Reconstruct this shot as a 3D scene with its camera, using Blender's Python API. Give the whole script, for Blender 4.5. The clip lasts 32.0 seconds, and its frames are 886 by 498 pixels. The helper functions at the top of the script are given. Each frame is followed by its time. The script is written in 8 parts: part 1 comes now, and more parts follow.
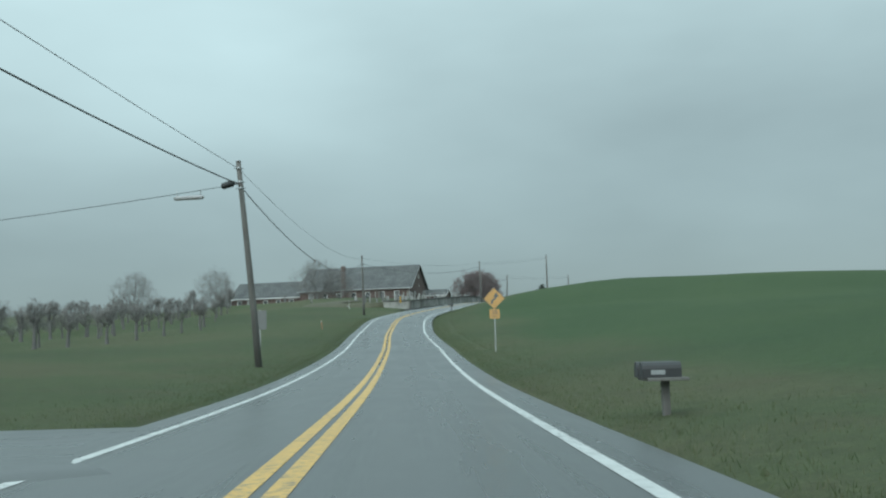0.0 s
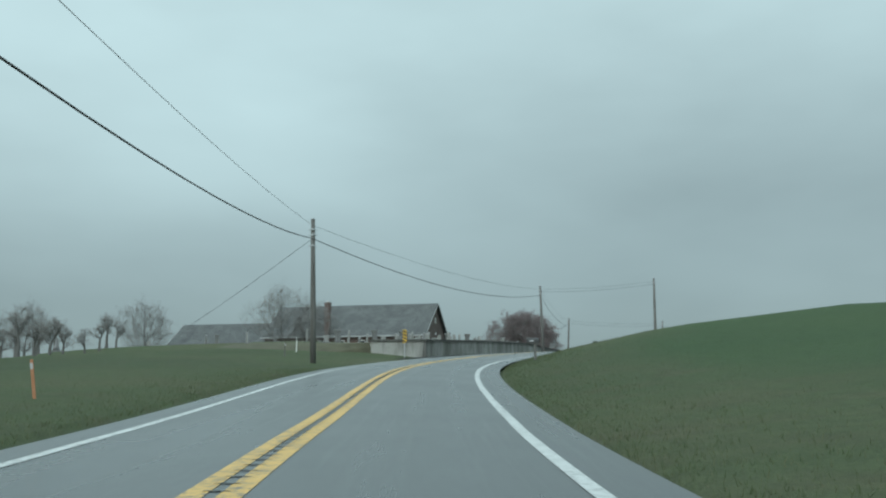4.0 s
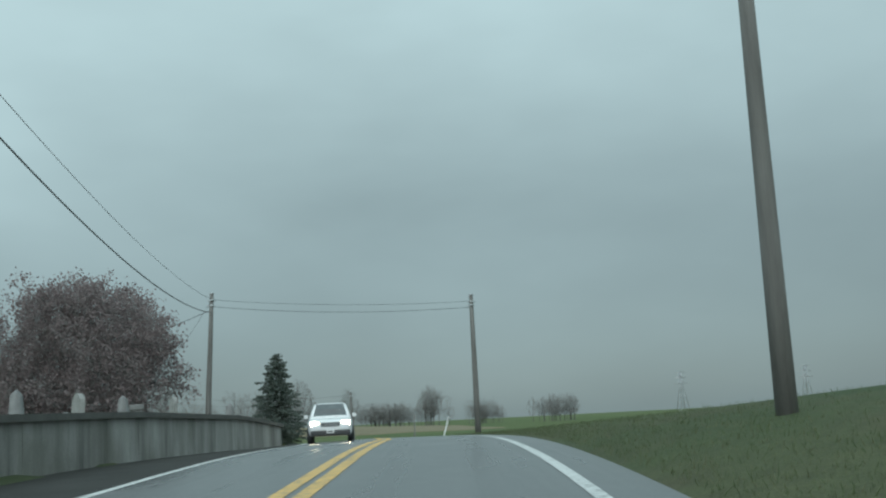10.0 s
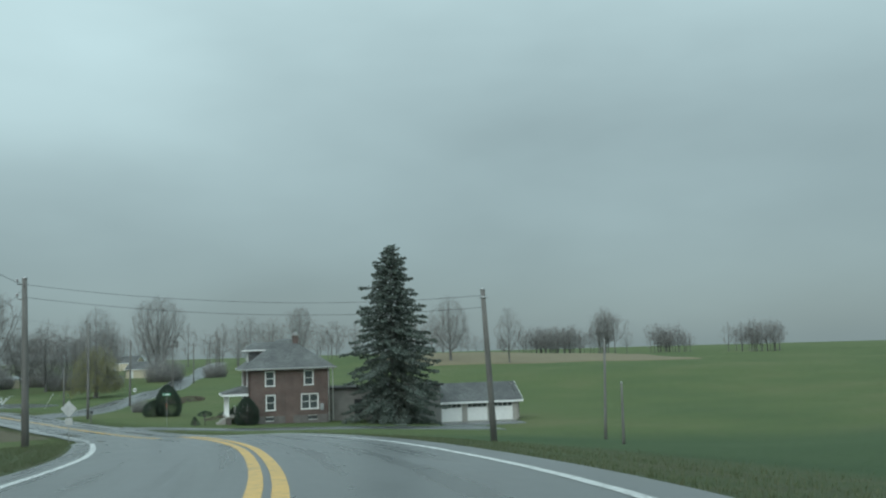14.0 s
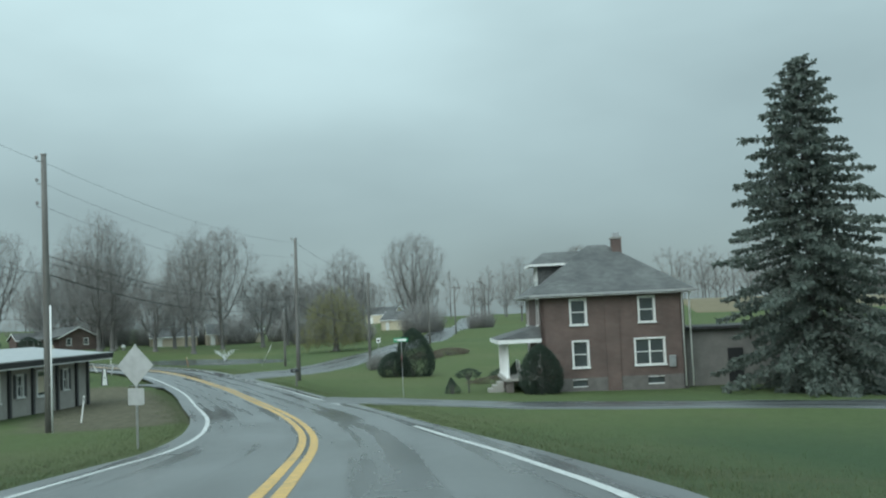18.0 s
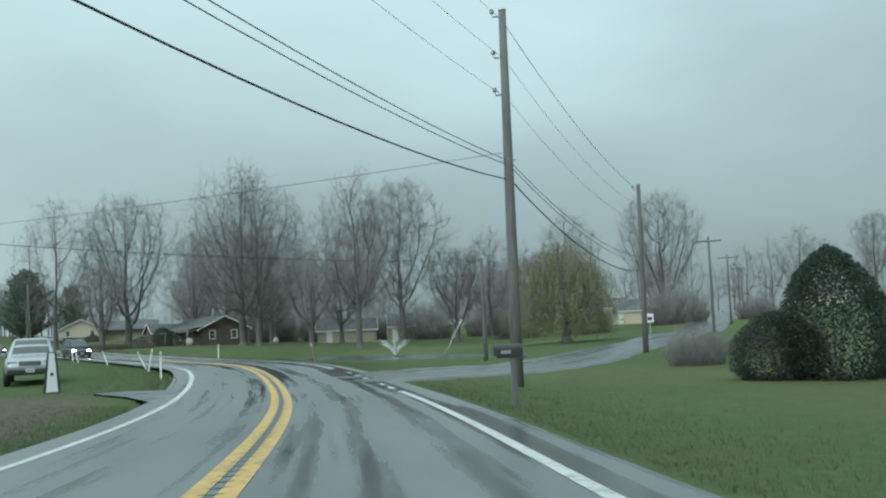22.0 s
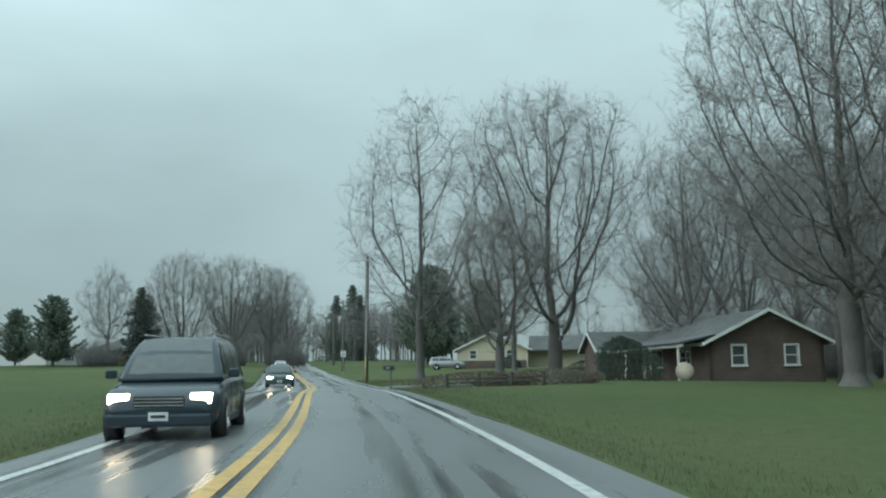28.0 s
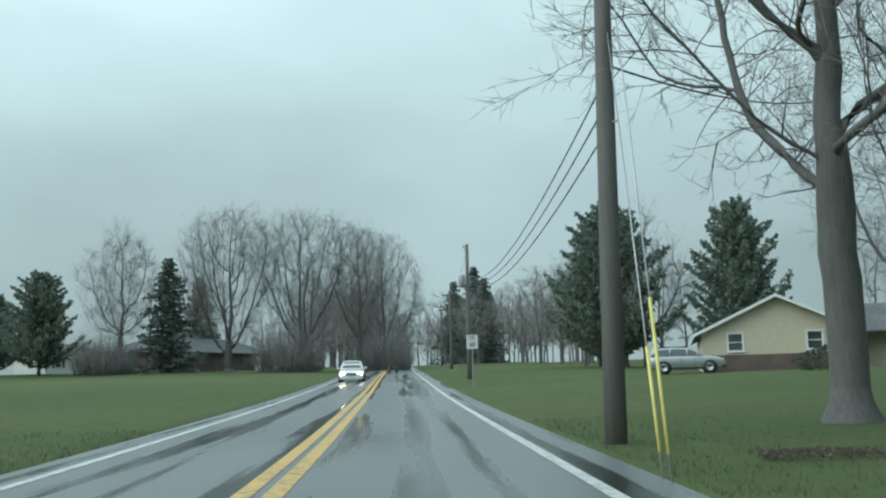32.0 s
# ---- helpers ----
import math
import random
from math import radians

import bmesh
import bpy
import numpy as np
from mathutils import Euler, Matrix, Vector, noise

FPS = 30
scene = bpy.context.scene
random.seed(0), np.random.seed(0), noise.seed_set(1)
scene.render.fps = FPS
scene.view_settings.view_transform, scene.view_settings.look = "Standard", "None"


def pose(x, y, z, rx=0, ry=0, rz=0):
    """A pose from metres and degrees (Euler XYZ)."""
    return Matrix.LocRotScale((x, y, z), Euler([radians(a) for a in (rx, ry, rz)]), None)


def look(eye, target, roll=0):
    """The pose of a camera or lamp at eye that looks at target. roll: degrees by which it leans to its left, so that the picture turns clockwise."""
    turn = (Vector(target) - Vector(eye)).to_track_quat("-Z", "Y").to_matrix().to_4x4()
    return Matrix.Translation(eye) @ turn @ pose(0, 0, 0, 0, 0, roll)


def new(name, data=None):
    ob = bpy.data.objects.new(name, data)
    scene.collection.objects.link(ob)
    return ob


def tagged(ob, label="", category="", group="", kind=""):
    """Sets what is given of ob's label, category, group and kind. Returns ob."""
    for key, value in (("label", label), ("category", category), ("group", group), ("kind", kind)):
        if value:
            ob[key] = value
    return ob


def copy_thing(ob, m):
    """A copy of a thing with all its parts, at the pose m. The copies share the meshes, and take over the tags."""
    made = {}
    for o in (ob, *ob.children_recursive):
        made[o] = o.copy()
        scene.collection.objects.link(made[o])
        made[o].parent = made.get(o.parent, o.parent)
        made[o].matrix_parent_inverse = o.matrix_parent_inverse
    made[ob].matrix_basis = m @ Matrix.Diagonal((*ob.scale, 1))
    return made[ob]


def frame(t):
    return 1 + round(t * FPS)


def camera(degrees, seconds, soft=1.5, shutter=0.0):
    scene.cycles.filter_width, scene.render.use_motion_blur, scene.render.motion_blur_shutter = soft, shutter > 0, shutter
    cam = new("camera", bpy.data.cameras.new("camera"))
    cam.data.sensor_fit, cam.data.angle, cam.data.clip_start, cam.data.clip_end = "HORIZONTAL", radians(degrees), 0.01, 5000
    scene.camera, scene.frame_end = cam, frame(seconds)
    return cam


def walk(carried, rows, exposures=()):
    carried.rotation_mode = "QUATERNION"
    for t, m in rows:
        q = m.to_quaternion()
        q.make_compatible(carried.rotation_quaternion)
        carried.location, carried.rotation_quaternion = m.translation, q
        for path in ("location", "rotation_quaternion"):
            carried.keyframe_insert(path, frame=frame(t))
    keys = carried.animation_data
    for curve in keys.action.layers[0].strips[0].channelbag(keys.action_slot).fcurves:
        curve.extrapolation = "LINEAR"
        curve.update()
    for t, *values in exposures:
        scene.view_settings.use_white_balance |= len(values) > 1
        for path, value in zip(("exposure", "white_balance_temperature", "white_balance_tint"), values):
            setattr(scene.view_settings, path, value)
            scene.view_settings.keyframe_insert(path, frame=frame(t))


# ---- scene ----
cam = camera(47.45, 32.0, 2.2)
PATH = [
    (0, -0.043, -32.689, 1.736, -0.664, 5.639, -1.74),
    (0.5, -0.318, -22.530, 1.683, -0.528, 5.976, -1.64),
    (1, -0.553, -12.338, 1.720, -0.373, 6.501, -1.67),
    (1.5, -0.725, -2.099, 1.888, -0.214, 7.005, -1.66),
    (2, -0.939, 8.151, 2.101, -0.032, 7.580, -1.08),
    (2.5, -1.198, 18.329, 2.396, 0.105, 8.166, -0.69),
    (4.5, -2.388, 57.921, 4.360, -0.175, 9.698, 0.19),
    (5, -2.530, 67.436, 5.018, -0.707, 10.171, 0.37),
    (5.5, -2.576, 76.780, 5.747, -1.922, 10.631, 0.37),
    (6, -2.288, 86.032, 6.505, -3.982, 10.917, -0.16),
    (6.5, -1.417, 95.181, 7.181, -6.635, 10.819, -0.75),
    (7, -0.032, 104.157, 7.812, -9.570, 10.597, -1.28),
    (7.5, 1.714, 112.896, 8.493, -12.253, 10.519, -2.11),
    (8, 3.728, 121.332, 9.194, -14.339, 10.558, -2.39),
    (8.5, 5.850, 129.548, 9.850, -15.952, 10.509, -2.40),
    (9, 8.072, 137.580, 10.394, -17.109, 10.238, -2.39),
    (9.5, 10.337, 145.490, 10.900, -17.921, 9.922, -2.53),
    (10, 12.771, 153.223, 11.416, -18.445, 9.484, -3.10),
    (10.5, 15.281, 160.852, 11.754, -18.763, 8.867, -3.69),
    (11, 17.742, 168.406, 11.915, -18.845, 8.154, -4.19),
    (11.5, 20.093, 175.828, 11.961, -18.500, 7.322, -4.21),
    (12, 22.272, 183.121, 11.925, -17.568, 6.632, -3.90),
    (12.5, 24.187, 190.295, 11.874, -15.910, 6.288, -3.01),
    (13, 25.685, 196.975, 11.841, -13.676, 6.096, -2.25),
    (13.5, 26.605, 203.248, 11.774, -11.209, 5.951, -1.75),
    (14, 27.244, 209.176, 11.634, -8.731, 5.690, -1.81),
    (14.5, 27.694, 215.067, 11.465, -6.385, 5.417, -2.30),
    (16.5, 26.008, 239.044, 10.288, 1.334, 4.490, -2.70),
    (17, 25.275, 245.461, 9.935, 3.089, 4.291, -2.49),
    (17.5, 24.371, 251.925, 9.569, 4.563, 4.113, -2.53),
    (18, 23.445, 258.459, 9.188, 6.026, 3.811, -2.63),
    (18.5, 22.328, 265.071, 8.705, 7.417, 3.448, -2.69),
    (19, 21.018, 271.851, 8.132, 8.712, 3.029, -2.51),
    (19.5, 19.605, 278.479, 7.569, 10.041, 2.785, -2.21),
    (20, 18.100, 285.023, 7.125, 11.471, 2.817, -2.02),
    (20.5, 16.330, 291.541, 6.782, 12.889, 3.376, -1.76),
    (21, 14.294, 298.039, 6.507, 14.448, 3.979, -1.79),
    (21.5, 12.084, 304.535, 6.286, 16.041, 4.473, -2.16),
    (22, 9.504, 311.068, 6.085, 17.580, 4.819, -2.58),
    (22.5, 6.690, 317.738, 5.916, 19.159, 5.066, -2.77),
    (23, 3.819, 324.480, 5.808, 20.921, 5.449, -2.46),
    (23.5, 0.755, 331.082, 5.741, 22.732, 5.843, -2.12),
    (24, -2.562, 337.582, 5.741, 24.642, 6.180, -1.77),
    (24.5, -5.993, 343.969, 5.824, 26.812, 6.401, -1.48),
    (25, -9.709, 350.129, 5.950, 29.095, 6.478, -1.59),
    (25.5, -13.737, 356.127, 6.065, 31.543, 6.451, -1.74),
    (26, -18.080, 362.062, 6.123, 34.045, 6.517, -1.89),
    (26.5, -22.763, 367.939, 6.097, 36.549, 6.605, -1.84),
    (28.5, -46.163, 391.954, 6.412, 44.576, 7.622, -0.87),
    (29, -52.389, 397.572, 6.572, 45.849, 7.676, -1.27),
    (29.5, -58.656, 403.055, 6.758, 46.914, 7.672, -1.67),
    (30, -64.996, 408.428, 6.921, 47.751, 7.653, -2.05),
    (30.5, -71.462, 413.708, 7.049, 48.344, 7.638, -2.33),
    (31, -77.906, 418.966, 7.118, 48.864, 7.680, -2.17),
    (31.5, -84.310, 424.156, 7.126, 49.214, 7.785, -1.54),
    (32, -90.183, 429.437, 7.186, 49.562, 7.822, -1.49),
]


def aimed(x, y, z, yaw, pitch, roll):
    """A pose from a place, a heading to the left of +y, a pitch and a roll."""
    a, b = radians(yaw), radians(pitch)
    way = Vector((-math.sin(a) * math.cos(b), math.cos(a) * math.cos(b), math.sin(b)))
    return look((x, y, z), Vector((x, y, z)) + 50 * way, roll)


walk(cam, [(t, aimed(x, y, z, yaw, pitch, roll)) for t, x, y, z, yaw, pitch, roll in PATH],
     [(0, 0.1), (4, 0.0), (6, -0.14), (9, -0.12), (11, -0.08), (13, -0.03), (16, 0.1), (19, 0.2), (21, 0.2), (23, 0.08), (25, 0.05), (29, 0.03), (30, 0.06), (32, 0.14)])
# ---- world and light: a rainy overcast sky ----
world = bpy.data.worlds.new("overcast")
scene.world = world
world.use_nodes = True
wn, wl = world.node_tree.nodes, world.node_tree.links
wn.clear()
SUN_UP, SUN_TURN = radians(36), radians(205)


def wnode(kind, **values):
    n = wn.new(kind)
    for key, value in values.items():
        n.inputs[key].default_value = value
    return n


sky = wn.new("ShaderNodeTexSky")
sky.sky_type, sky.sun_disc, sky.sun_elevation, sky.sun_rotation = "NISHITA", False, SUN_UP, SUN_TURN
way = wn.new("ShaderNodeTexCoord")
split = wn.new("ShaderNodeSeparateXYZ")
wl.new(way.outputs["Generated"], split.inputs[0])
# brightness by height above the horizon
rise = wn.new("ShaderNodeValToRGB")
for at, value in ((0.0, 0.27), (0.10, 0.29), (0.22, 0.35), (0.36, 0.45), (0.6, 0.9), (1.0, 1.3)):
    e = rise.color_ramp.elements[0] if at == 0 else (rise.color_ramp.elements[1] if at == 1.0 else rise.color_ramp.elements.new(at))
    e.position, e.color = at, (value * 0.735, value, value * 1.04, 1)
wl.new(split.outputs["Z"], rise.inputs[0])
# broad soft cloud banks
cloud_map = wn.new("ShaderNodeMapping")
cloud_map.inputs["Scale"].default_value = (1.3, 1.3, 3.2)
cloud_map.inputs["Location"].default_value = (0.3, 0.9, 0.2)
wl.new(way.outputs["Generated"], cloud_map.inputs[0])
cloud = wnode("ShaderNodeTexNoise", Scale=1.5, Detail=5.0, Roughness=0.45)
wl.new(cloud_map.outputs[0], cloud.inputs["Vector"])
banks = wn.new("ShaderNodeMapRange")
for key, value in (("From Min", 0.28), ("From Max", 0.72), ("To Min", 0.80), ("To Max", 1.22)):
    banks.inputs[key].default_value = value
wl.new(cloud.outputs["Fac"], banks.inputs[0])
# the west is brighter than the east
west = wn.new("ShaderNodeMapRange")
for key, value in (("From Min", -0.9), ("From Max", 0.75), ("To Min", 1.25), ("To Max", 0.85)):
    west.inputs[key].default_value = value
wl.new(split.outputs["X"], west.inputs[0])
# and the sky round the veiled sun, in the south, is the brightest
south = wn.new("ShaderNodeMapRange")
for key, value in (("From Min", -0.95), ("From Max", 0.1), ("To Min", 1.7), ("To Max", 1.0)):
    south.inputs[key].default_value = value
wl.new(split.outputs["Y"], south.inputs[0])
round_sun = wn.new("ShaderNodeMath")
round_sun.operation = "MULTIPLY"
wl.new(west.outputs[0], round_sun.inputs[0])
wl.new(south.outputs[0], round_sun.inputs[1])
lit = wn.new("ShaderNodeMath")
lit.operation = "MULTIPLY"
wl.new(banks.outputs[0], lit.inputs[0])
wl.new(round_sun.outputs[0], lit.inputs[1])
clouds = wn.new("ShaderNodeVectorMath")
clouds.operation = "SCALE"
wl.new(rise.outputs["Color"], clouds.inputs[0])
wl.new(lit.outputs[0], clouds.inputs["Scale"])
blue = wn.new("ShaderNodeVectorMath")
blue.operation = "SCALE"
blue.inputs["Scale"].default_value = 0.06
wl.new(sky.outputs[0], blue.inputs[0])
both = wn.new("ShaderNodeMix")
both.data_type = "RGBA"
both.inputs["Factor"].default_value = 0.9
wl.new(blue.outputs[0], both.inputs["A"])
wl.new(clouds.outputs[0], both.inputs["B"])
ground_side = wn.new("ShaderNodeBackground")
wl.new(both.outputs["Result"], ground_side.inputs["Color"])
ground_side.inputs["Strength"].default_value = 1.06
wl.new(ground_side.outputs[0], wn.new("ShaderNodeOutputWorld").inputs["Surface"])

sun = new("sun", bpy.data.lights.new("sun", "SUN"))
sun.data.energy, sun.data.angle, sun.data.color = 1.0, radians(50), (1.0, 0.97, 0.93)
sun.matrix_basis = look((0, 0, 200), Vector((0, 0, 200)) - Vector((math.sin(SUN_TURN) * math.cos(SUN_UP), math.cos(SUN_TURN) * math.cos(SUN_UP), math.sin(SUN_UP))))

# ---- materials ----
class Stuff:
    """A node material in the making."""

    def __init__(self, name, rough=0.8, metal=0.0, spec=0.5):
        self.mat = bpy.data.materials.new(name)
        self.mat.use_nodes = True
        self.tree = self.mat.node_tree
        self.bsdf = self.tree.nodes["Principled BSDF"]
        self.bsdf.inputs["Roughness"].default_value = rough
        self.bsdf.inputs["Metallic"].default_value = metal
        self.bsdf.inputs["Specular IOR Level"].default_value = spec
        self.coord = self.tree.nodes.new("ShaderNodeTexCoord")

    def node(self, kind, **values):
        n = self.tree.nodes.new(kind)
        for key, value in values.items():
            n.inputs[key].default_value = value
        return n

    def link(self, a, b):
        self.tree.links.new(a, b)

    def noise(self, scale, detail=4.0, rough=0.55, stretch=(1, 1, 1), uv=False):
        m = self.node("ShaderNodeMapping")
        m.inputs["Scale"].default_value = stretch
        self.link(self.coord.outputs["UV" if uv else "Object"], m.inputs[0])
        n = self.node("ShaderNodeTexNoise", Scale=scale, Detail=detail, Roughness=rough)
        self.link(m.outputs[0], n.inputs["Vector"])
        return n.outputs["Fac"]

    def ramp(self, fac, *stops):
        r = self.node("ShaderNodeValToRGB")
        e = r.color_ramp.elements
        for n, (at, c) in enumerate(stops):
            k = e[n] if n < 2 else e.new(at)
            k.position, k.color = at, (*c, 1) if len(c) == 3 else c
        self.link(fac, r.inputs[0])
        return r.outputs["Color"]

    def mix(self, fac, a, b, how="MIX"):
        m = self.node("ShaderNodeMix")
        m.data_type, m.blend_type = "RGBA", how
        for key, value in (("Factor", fac), ("A", a), ("B", b)):
            if isinstance(value, (int, float)):
                m.inputs[key].default_value = value
            elif isinstance(value, tuple):
                m.inputs[key].default_value = (*value, 1)
            else:
                self.link(value, m.inputs[key])
        return m.outputs["Result"]

    def range(self, fac, a, b, c, d):
        m = self.node("ShaderNodeMapRange")
        for key, value in (("From Min", a), ("From Max", b), ("To Min", c), ("To Max", d)):
            m.inputs[key].default_value = value
        self.link(fac, m.inputs[0])
        return m.outputs[0]

    def math(self, how, a, b):
        m = self.node("ShaderNodeMath")
        m.operation = how
        for n, v in enumerate((a, b)):
            if isinstance(v, (int, float)):
                m.inputs[n].default_value = v
            else:
                self.link(v, m.inputs[n])
        return m.outputs[0]

    def colour(self, out):
        self.link(out, self.bsdf.inputs["Base Color"])

    def rough(self, out):
        self.link(out, self.bsdf.inputs["Roughness"])

    def bump(self, fac, strength, depth=0.02):
        b = self.node("ShaderNodeBump", Strength=strength, Distance=depth)
        self.link(fac, b.inputs["Height"])
        self.link(b.outputs[0], self.bsdf.inputs["Normal"])


def plain(name, colour, rough=0.7, metal=0.0, wear=0.18, scale=3.0, bump=0.0, spec=0.5, stretch=(1, 1, 1)):
    """Paint, wood, metal or stone: a colour that varies at two scales."""
    s = Stuff(name, rough, metal, spec)
    big, fine = s.noise(scale, 4, stretch=stretch), s.noise(scale * 9, 3, stretch=stretch)
    dark, light = tuple(c * (1 - wear) for c in colour), tuple(min(1.0, c * (1 + wear)) for c in colour)
    c = s.ramp(big, (0.3, dark), (0.7, light))
    s.colour(s.mix(0.35, c, s.ramp(fine, (0.3, dark), (0.75, light))))
    if bump:
        s.bump(fine, bump)
    return s.mat


def grass_ground():
    """Rough pasture, mown lawn and sown field; the sheet's own marks say which grows where."""
    s = Stuff("grass", 0.9, spec=0.2)
    patch, mid, fine = s.noise(0.045, 5), s.noise(0.5, 5), s.noise(14, 4, 0.7)
    clump = s.noise(2.2, 4, 0.6)
    pasture = s.ramp(patch, (0.32, (0.052, 0.070, 0.038)), (0.52, (0.066, 0.085, 0.044)), (0.70, (0.092, 0.092, 0.055)))
    pasture = s.mix(s.range(mid, 0.46, 0.75, 0, 0.6), pasture, (0.088, 0.078, 0.052))
    lawn = s.ramp(patch, (0.30, (0.062, 0.092, 0.038)), (0.52, (0.080, 0.108, 0.043)), (0.72, (0.108, 0.118, 0.056)))
    lawn = s.mix(s.range(mid, 0.52, 0.8, 0, 0.4), lawn, (0.108, 0.104, 0.058))
    crop = s.ramp(patch, (0.3, (0.040, 0.071, 0.033)), (0.7, (0.057, 0.088, 0.041)))
    marks = s.node("ShaderNodeAttribute")
    marks.attribute_name = "growth"
    which = s.node("ShaderNodeSeparateXYZ")
    s.link(marks.outputs["Vector"], which.inputs[0])
    green = s.mix(which.outputs["Y"], s.mix(which.outputs["X"], pasture, lawn), crop)
    earth = s.ramp(clump, (0.3, (0.075, 0.068, 0.048)), (0.7, (0.135, 0.122, 0.088)))
    bare = s.range(s.math("ADD", s.math("MULTIPLY", which.outputs["Z"], 1.0), s.math("MULTIPLY", mid, 0.7)), 0.62, 1.05, 0, 1)
    green = s.mix(s.math("MULTIPLY", bare, s.range(which.outputs["Z"], 0.02, 0.15, 0, 1)), green, earth)
    green = s.mix(0.5, green, s.ramp(clump, (0.3, (0.7, 0.7, 0.7)), (0.7, (1.25, 1.25, 1.2))), "MULTIPLY")
    s.colour(s.mix(0.75, green, s.ramp(fine, (0.3, (0.68, 0.68, 0.68)), (0.7, (1.25, 1.27, 1.15))), "MULTIPLY"))
    s.bump(fine, 0.8, 0.08)
    return s.mat


def asphalt():
    """Wet asphalt: damp grey with darker wet streaks along the wheel tracks. The u of its map runs across the road and v along it, in metres."""
    s = Stuff("wet_asphalt", 0.4, spec=0.5)
    grit = s.noise(90, 3, 0.7)
    blotch = s.noise(0.35, 5, 0.6, (1.0, 0.35, 1), uv=True)
    streak = s.noise(1.0, 5, 0.6, (1.7, 0.055, 1), uv=True)
    film = s.noise(0.09, 3, 0.5, (1, 0.5, 1), uv=True)
    base = s.ramp(blotch, (0.25, (0.075, 0.081, 0.083)), (0.75, (0.122, 0.129, 0.132)))
    base = s.mix(0.5, base, s.ramp(grit, (0.3, (0.5, 0.5, 0.5)), (0.72, (1.5, 1.5, 1.5))), "MULTIPLY")
    track = s.noise(1.0, 2, 0.4, (1.5, 0.012, 1), uv=True)
    along = s.node("ShaderNodeSeparateXYZ")
    s.link(s.coord.outputs["UV"], along.inputs[0])
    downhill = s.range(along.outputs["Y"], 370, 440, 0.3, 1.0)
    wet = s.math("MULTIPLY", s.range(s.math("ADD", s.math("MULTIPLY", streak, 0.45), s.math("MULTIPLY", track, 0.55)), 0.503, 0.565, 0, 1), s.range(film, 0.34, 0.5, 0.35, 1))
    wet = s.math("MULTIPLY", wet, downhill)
    # sky sheen of the wetter far stretch, put into the base colour along v
    sheen_tone = s.node("ShaderNodeCombineColor")
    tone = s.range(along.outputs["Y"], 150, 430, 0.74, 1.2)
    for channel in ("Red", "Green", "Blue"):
        s.link(tone, sheen_tone.inputs[channel])
    base = s.mix(1.0, base, sheen_tone.outputs[0], "MULTIPLY")
    s.colour(s.mix(wet, base, (0.016, 0.018, 0.02)))
    dull = s.range(blotch, 0.3, 0.7, 0.26, 0.40)
    m = s.node("ShaderNodeMix")
    m.data_type = "FLOAT"
    s.link(wet, m.inputs["Factor"])
    s.link(dull, m.inputs["A"])
    m.inputs["B"].default_value = 0.09
    s.rough(m.outputs["Result"])
    s.bump(grit, 0.25, 0.004)
    return s.mat


def marking(name, colour):
    """Worn road paint that lets the asphalt through."""
    s = Stuff(name, 0.45)
    worn = s.noise(7, 6, 0.7)
    broad = s.noise(0.22, 3)
    through_paint = s.math("MULTIPLY", s.range(worn, 0.48, 0.66, 0, 1), s.range(broad, 0.36, 0.6, 0.25, 0.95))
    c = s.ramp(s.noise(2.5, 4), (0.3, tuple(v * 0.82 for v in colour)), (0.7, colour))
    s.colour(s.mix(through_paint, c, (0.08, 0.085, 0.085)))
    return s.mat


def brickwork(name, a, b, mortar, size=(0.215, 0.075)):
    """Bricks too small to tell apart singly at their distance: courses along the map's u and v, in metres."""
    s = Stuff(name, 0.85)
    br = s.node("ShaderNodeTexBrick")
    br.inputs["Color1"].default_value, br.inputs["Color2"].default_value, br.inputs["Mortar"].default_value = (*a, 1), (*b, 1), (*mortar, 1)
    br.inputs["Scale"].default_value, br.inputs["Mortar Size"].default_value = 1.0, 0.008
    br.inputs["Brick Width"].default_value, br.inputs["Row Height"].default_value = size
    s.link(s.coord.outputs["UV"], br.inputs["Vector"])
    weather = s.ramp(s.noise(0.7, 4), (0.3, (0.72, 0.72, 0.72)), (0.7, (1.15, 1.12, 1.1)))
    s.colour(s.mix(1.0, br.outputs["Color"], weather, "MULTIPLY"))
    s.bump(br.outputs["Fac"], -0.4, 0.006)
    return s.mat


def shingle(name, dark, light):
    s = Stuff(name, 0.8)
    br = s.node("ShaderNodeTexBrick")
    br.inputs["Color1"].default_value, br.inputs["Color2"].default_value, br.inputs["Mortar"].default_value = (*dark, 1), (*light, 1), (*(v * 0.4 for v in dark), 1)
    br.inputs["Scale"].default_value, br.inputs["Mortar Size"].default_value = 1.0, 0.006
    br.inputs["Brick Width"].default_value, br.inputs["Row Height"].default_value = 0.30, 0.14
    s.link(s.coord.outputs["UV"], br.inputs["Vector"])
    weather = s.ramp(s.noise(0.5, 5, stretch=(1, 1, 0.4)), (0.3, (0.7, 0.7, 0.7)), (0.7, (1.25, 1.25, 1.22)))
    s.colour(s.mix(1.0, br.outputs["Color"], weather, "MULTIPLY"))
    s.bump(br.outputs["Fac"], -0.5, 0.01)
    return s.mat


def bark(name, dark, light):
    s = Stuff(name, 0.9, spec=0.3)
    ridges = s.noise(5, 6, 0.6, (3, 3, 0.5))
    s.colour(s.mix(0.5, s.ramp(ridges, (0.3, dark), (0.7, light)), s.ramp(s.noise(0.6, 3), (0.3, dark), (0.7, light))))
    s.bump(ridges, 0.6, 0.03)
    return s.mat


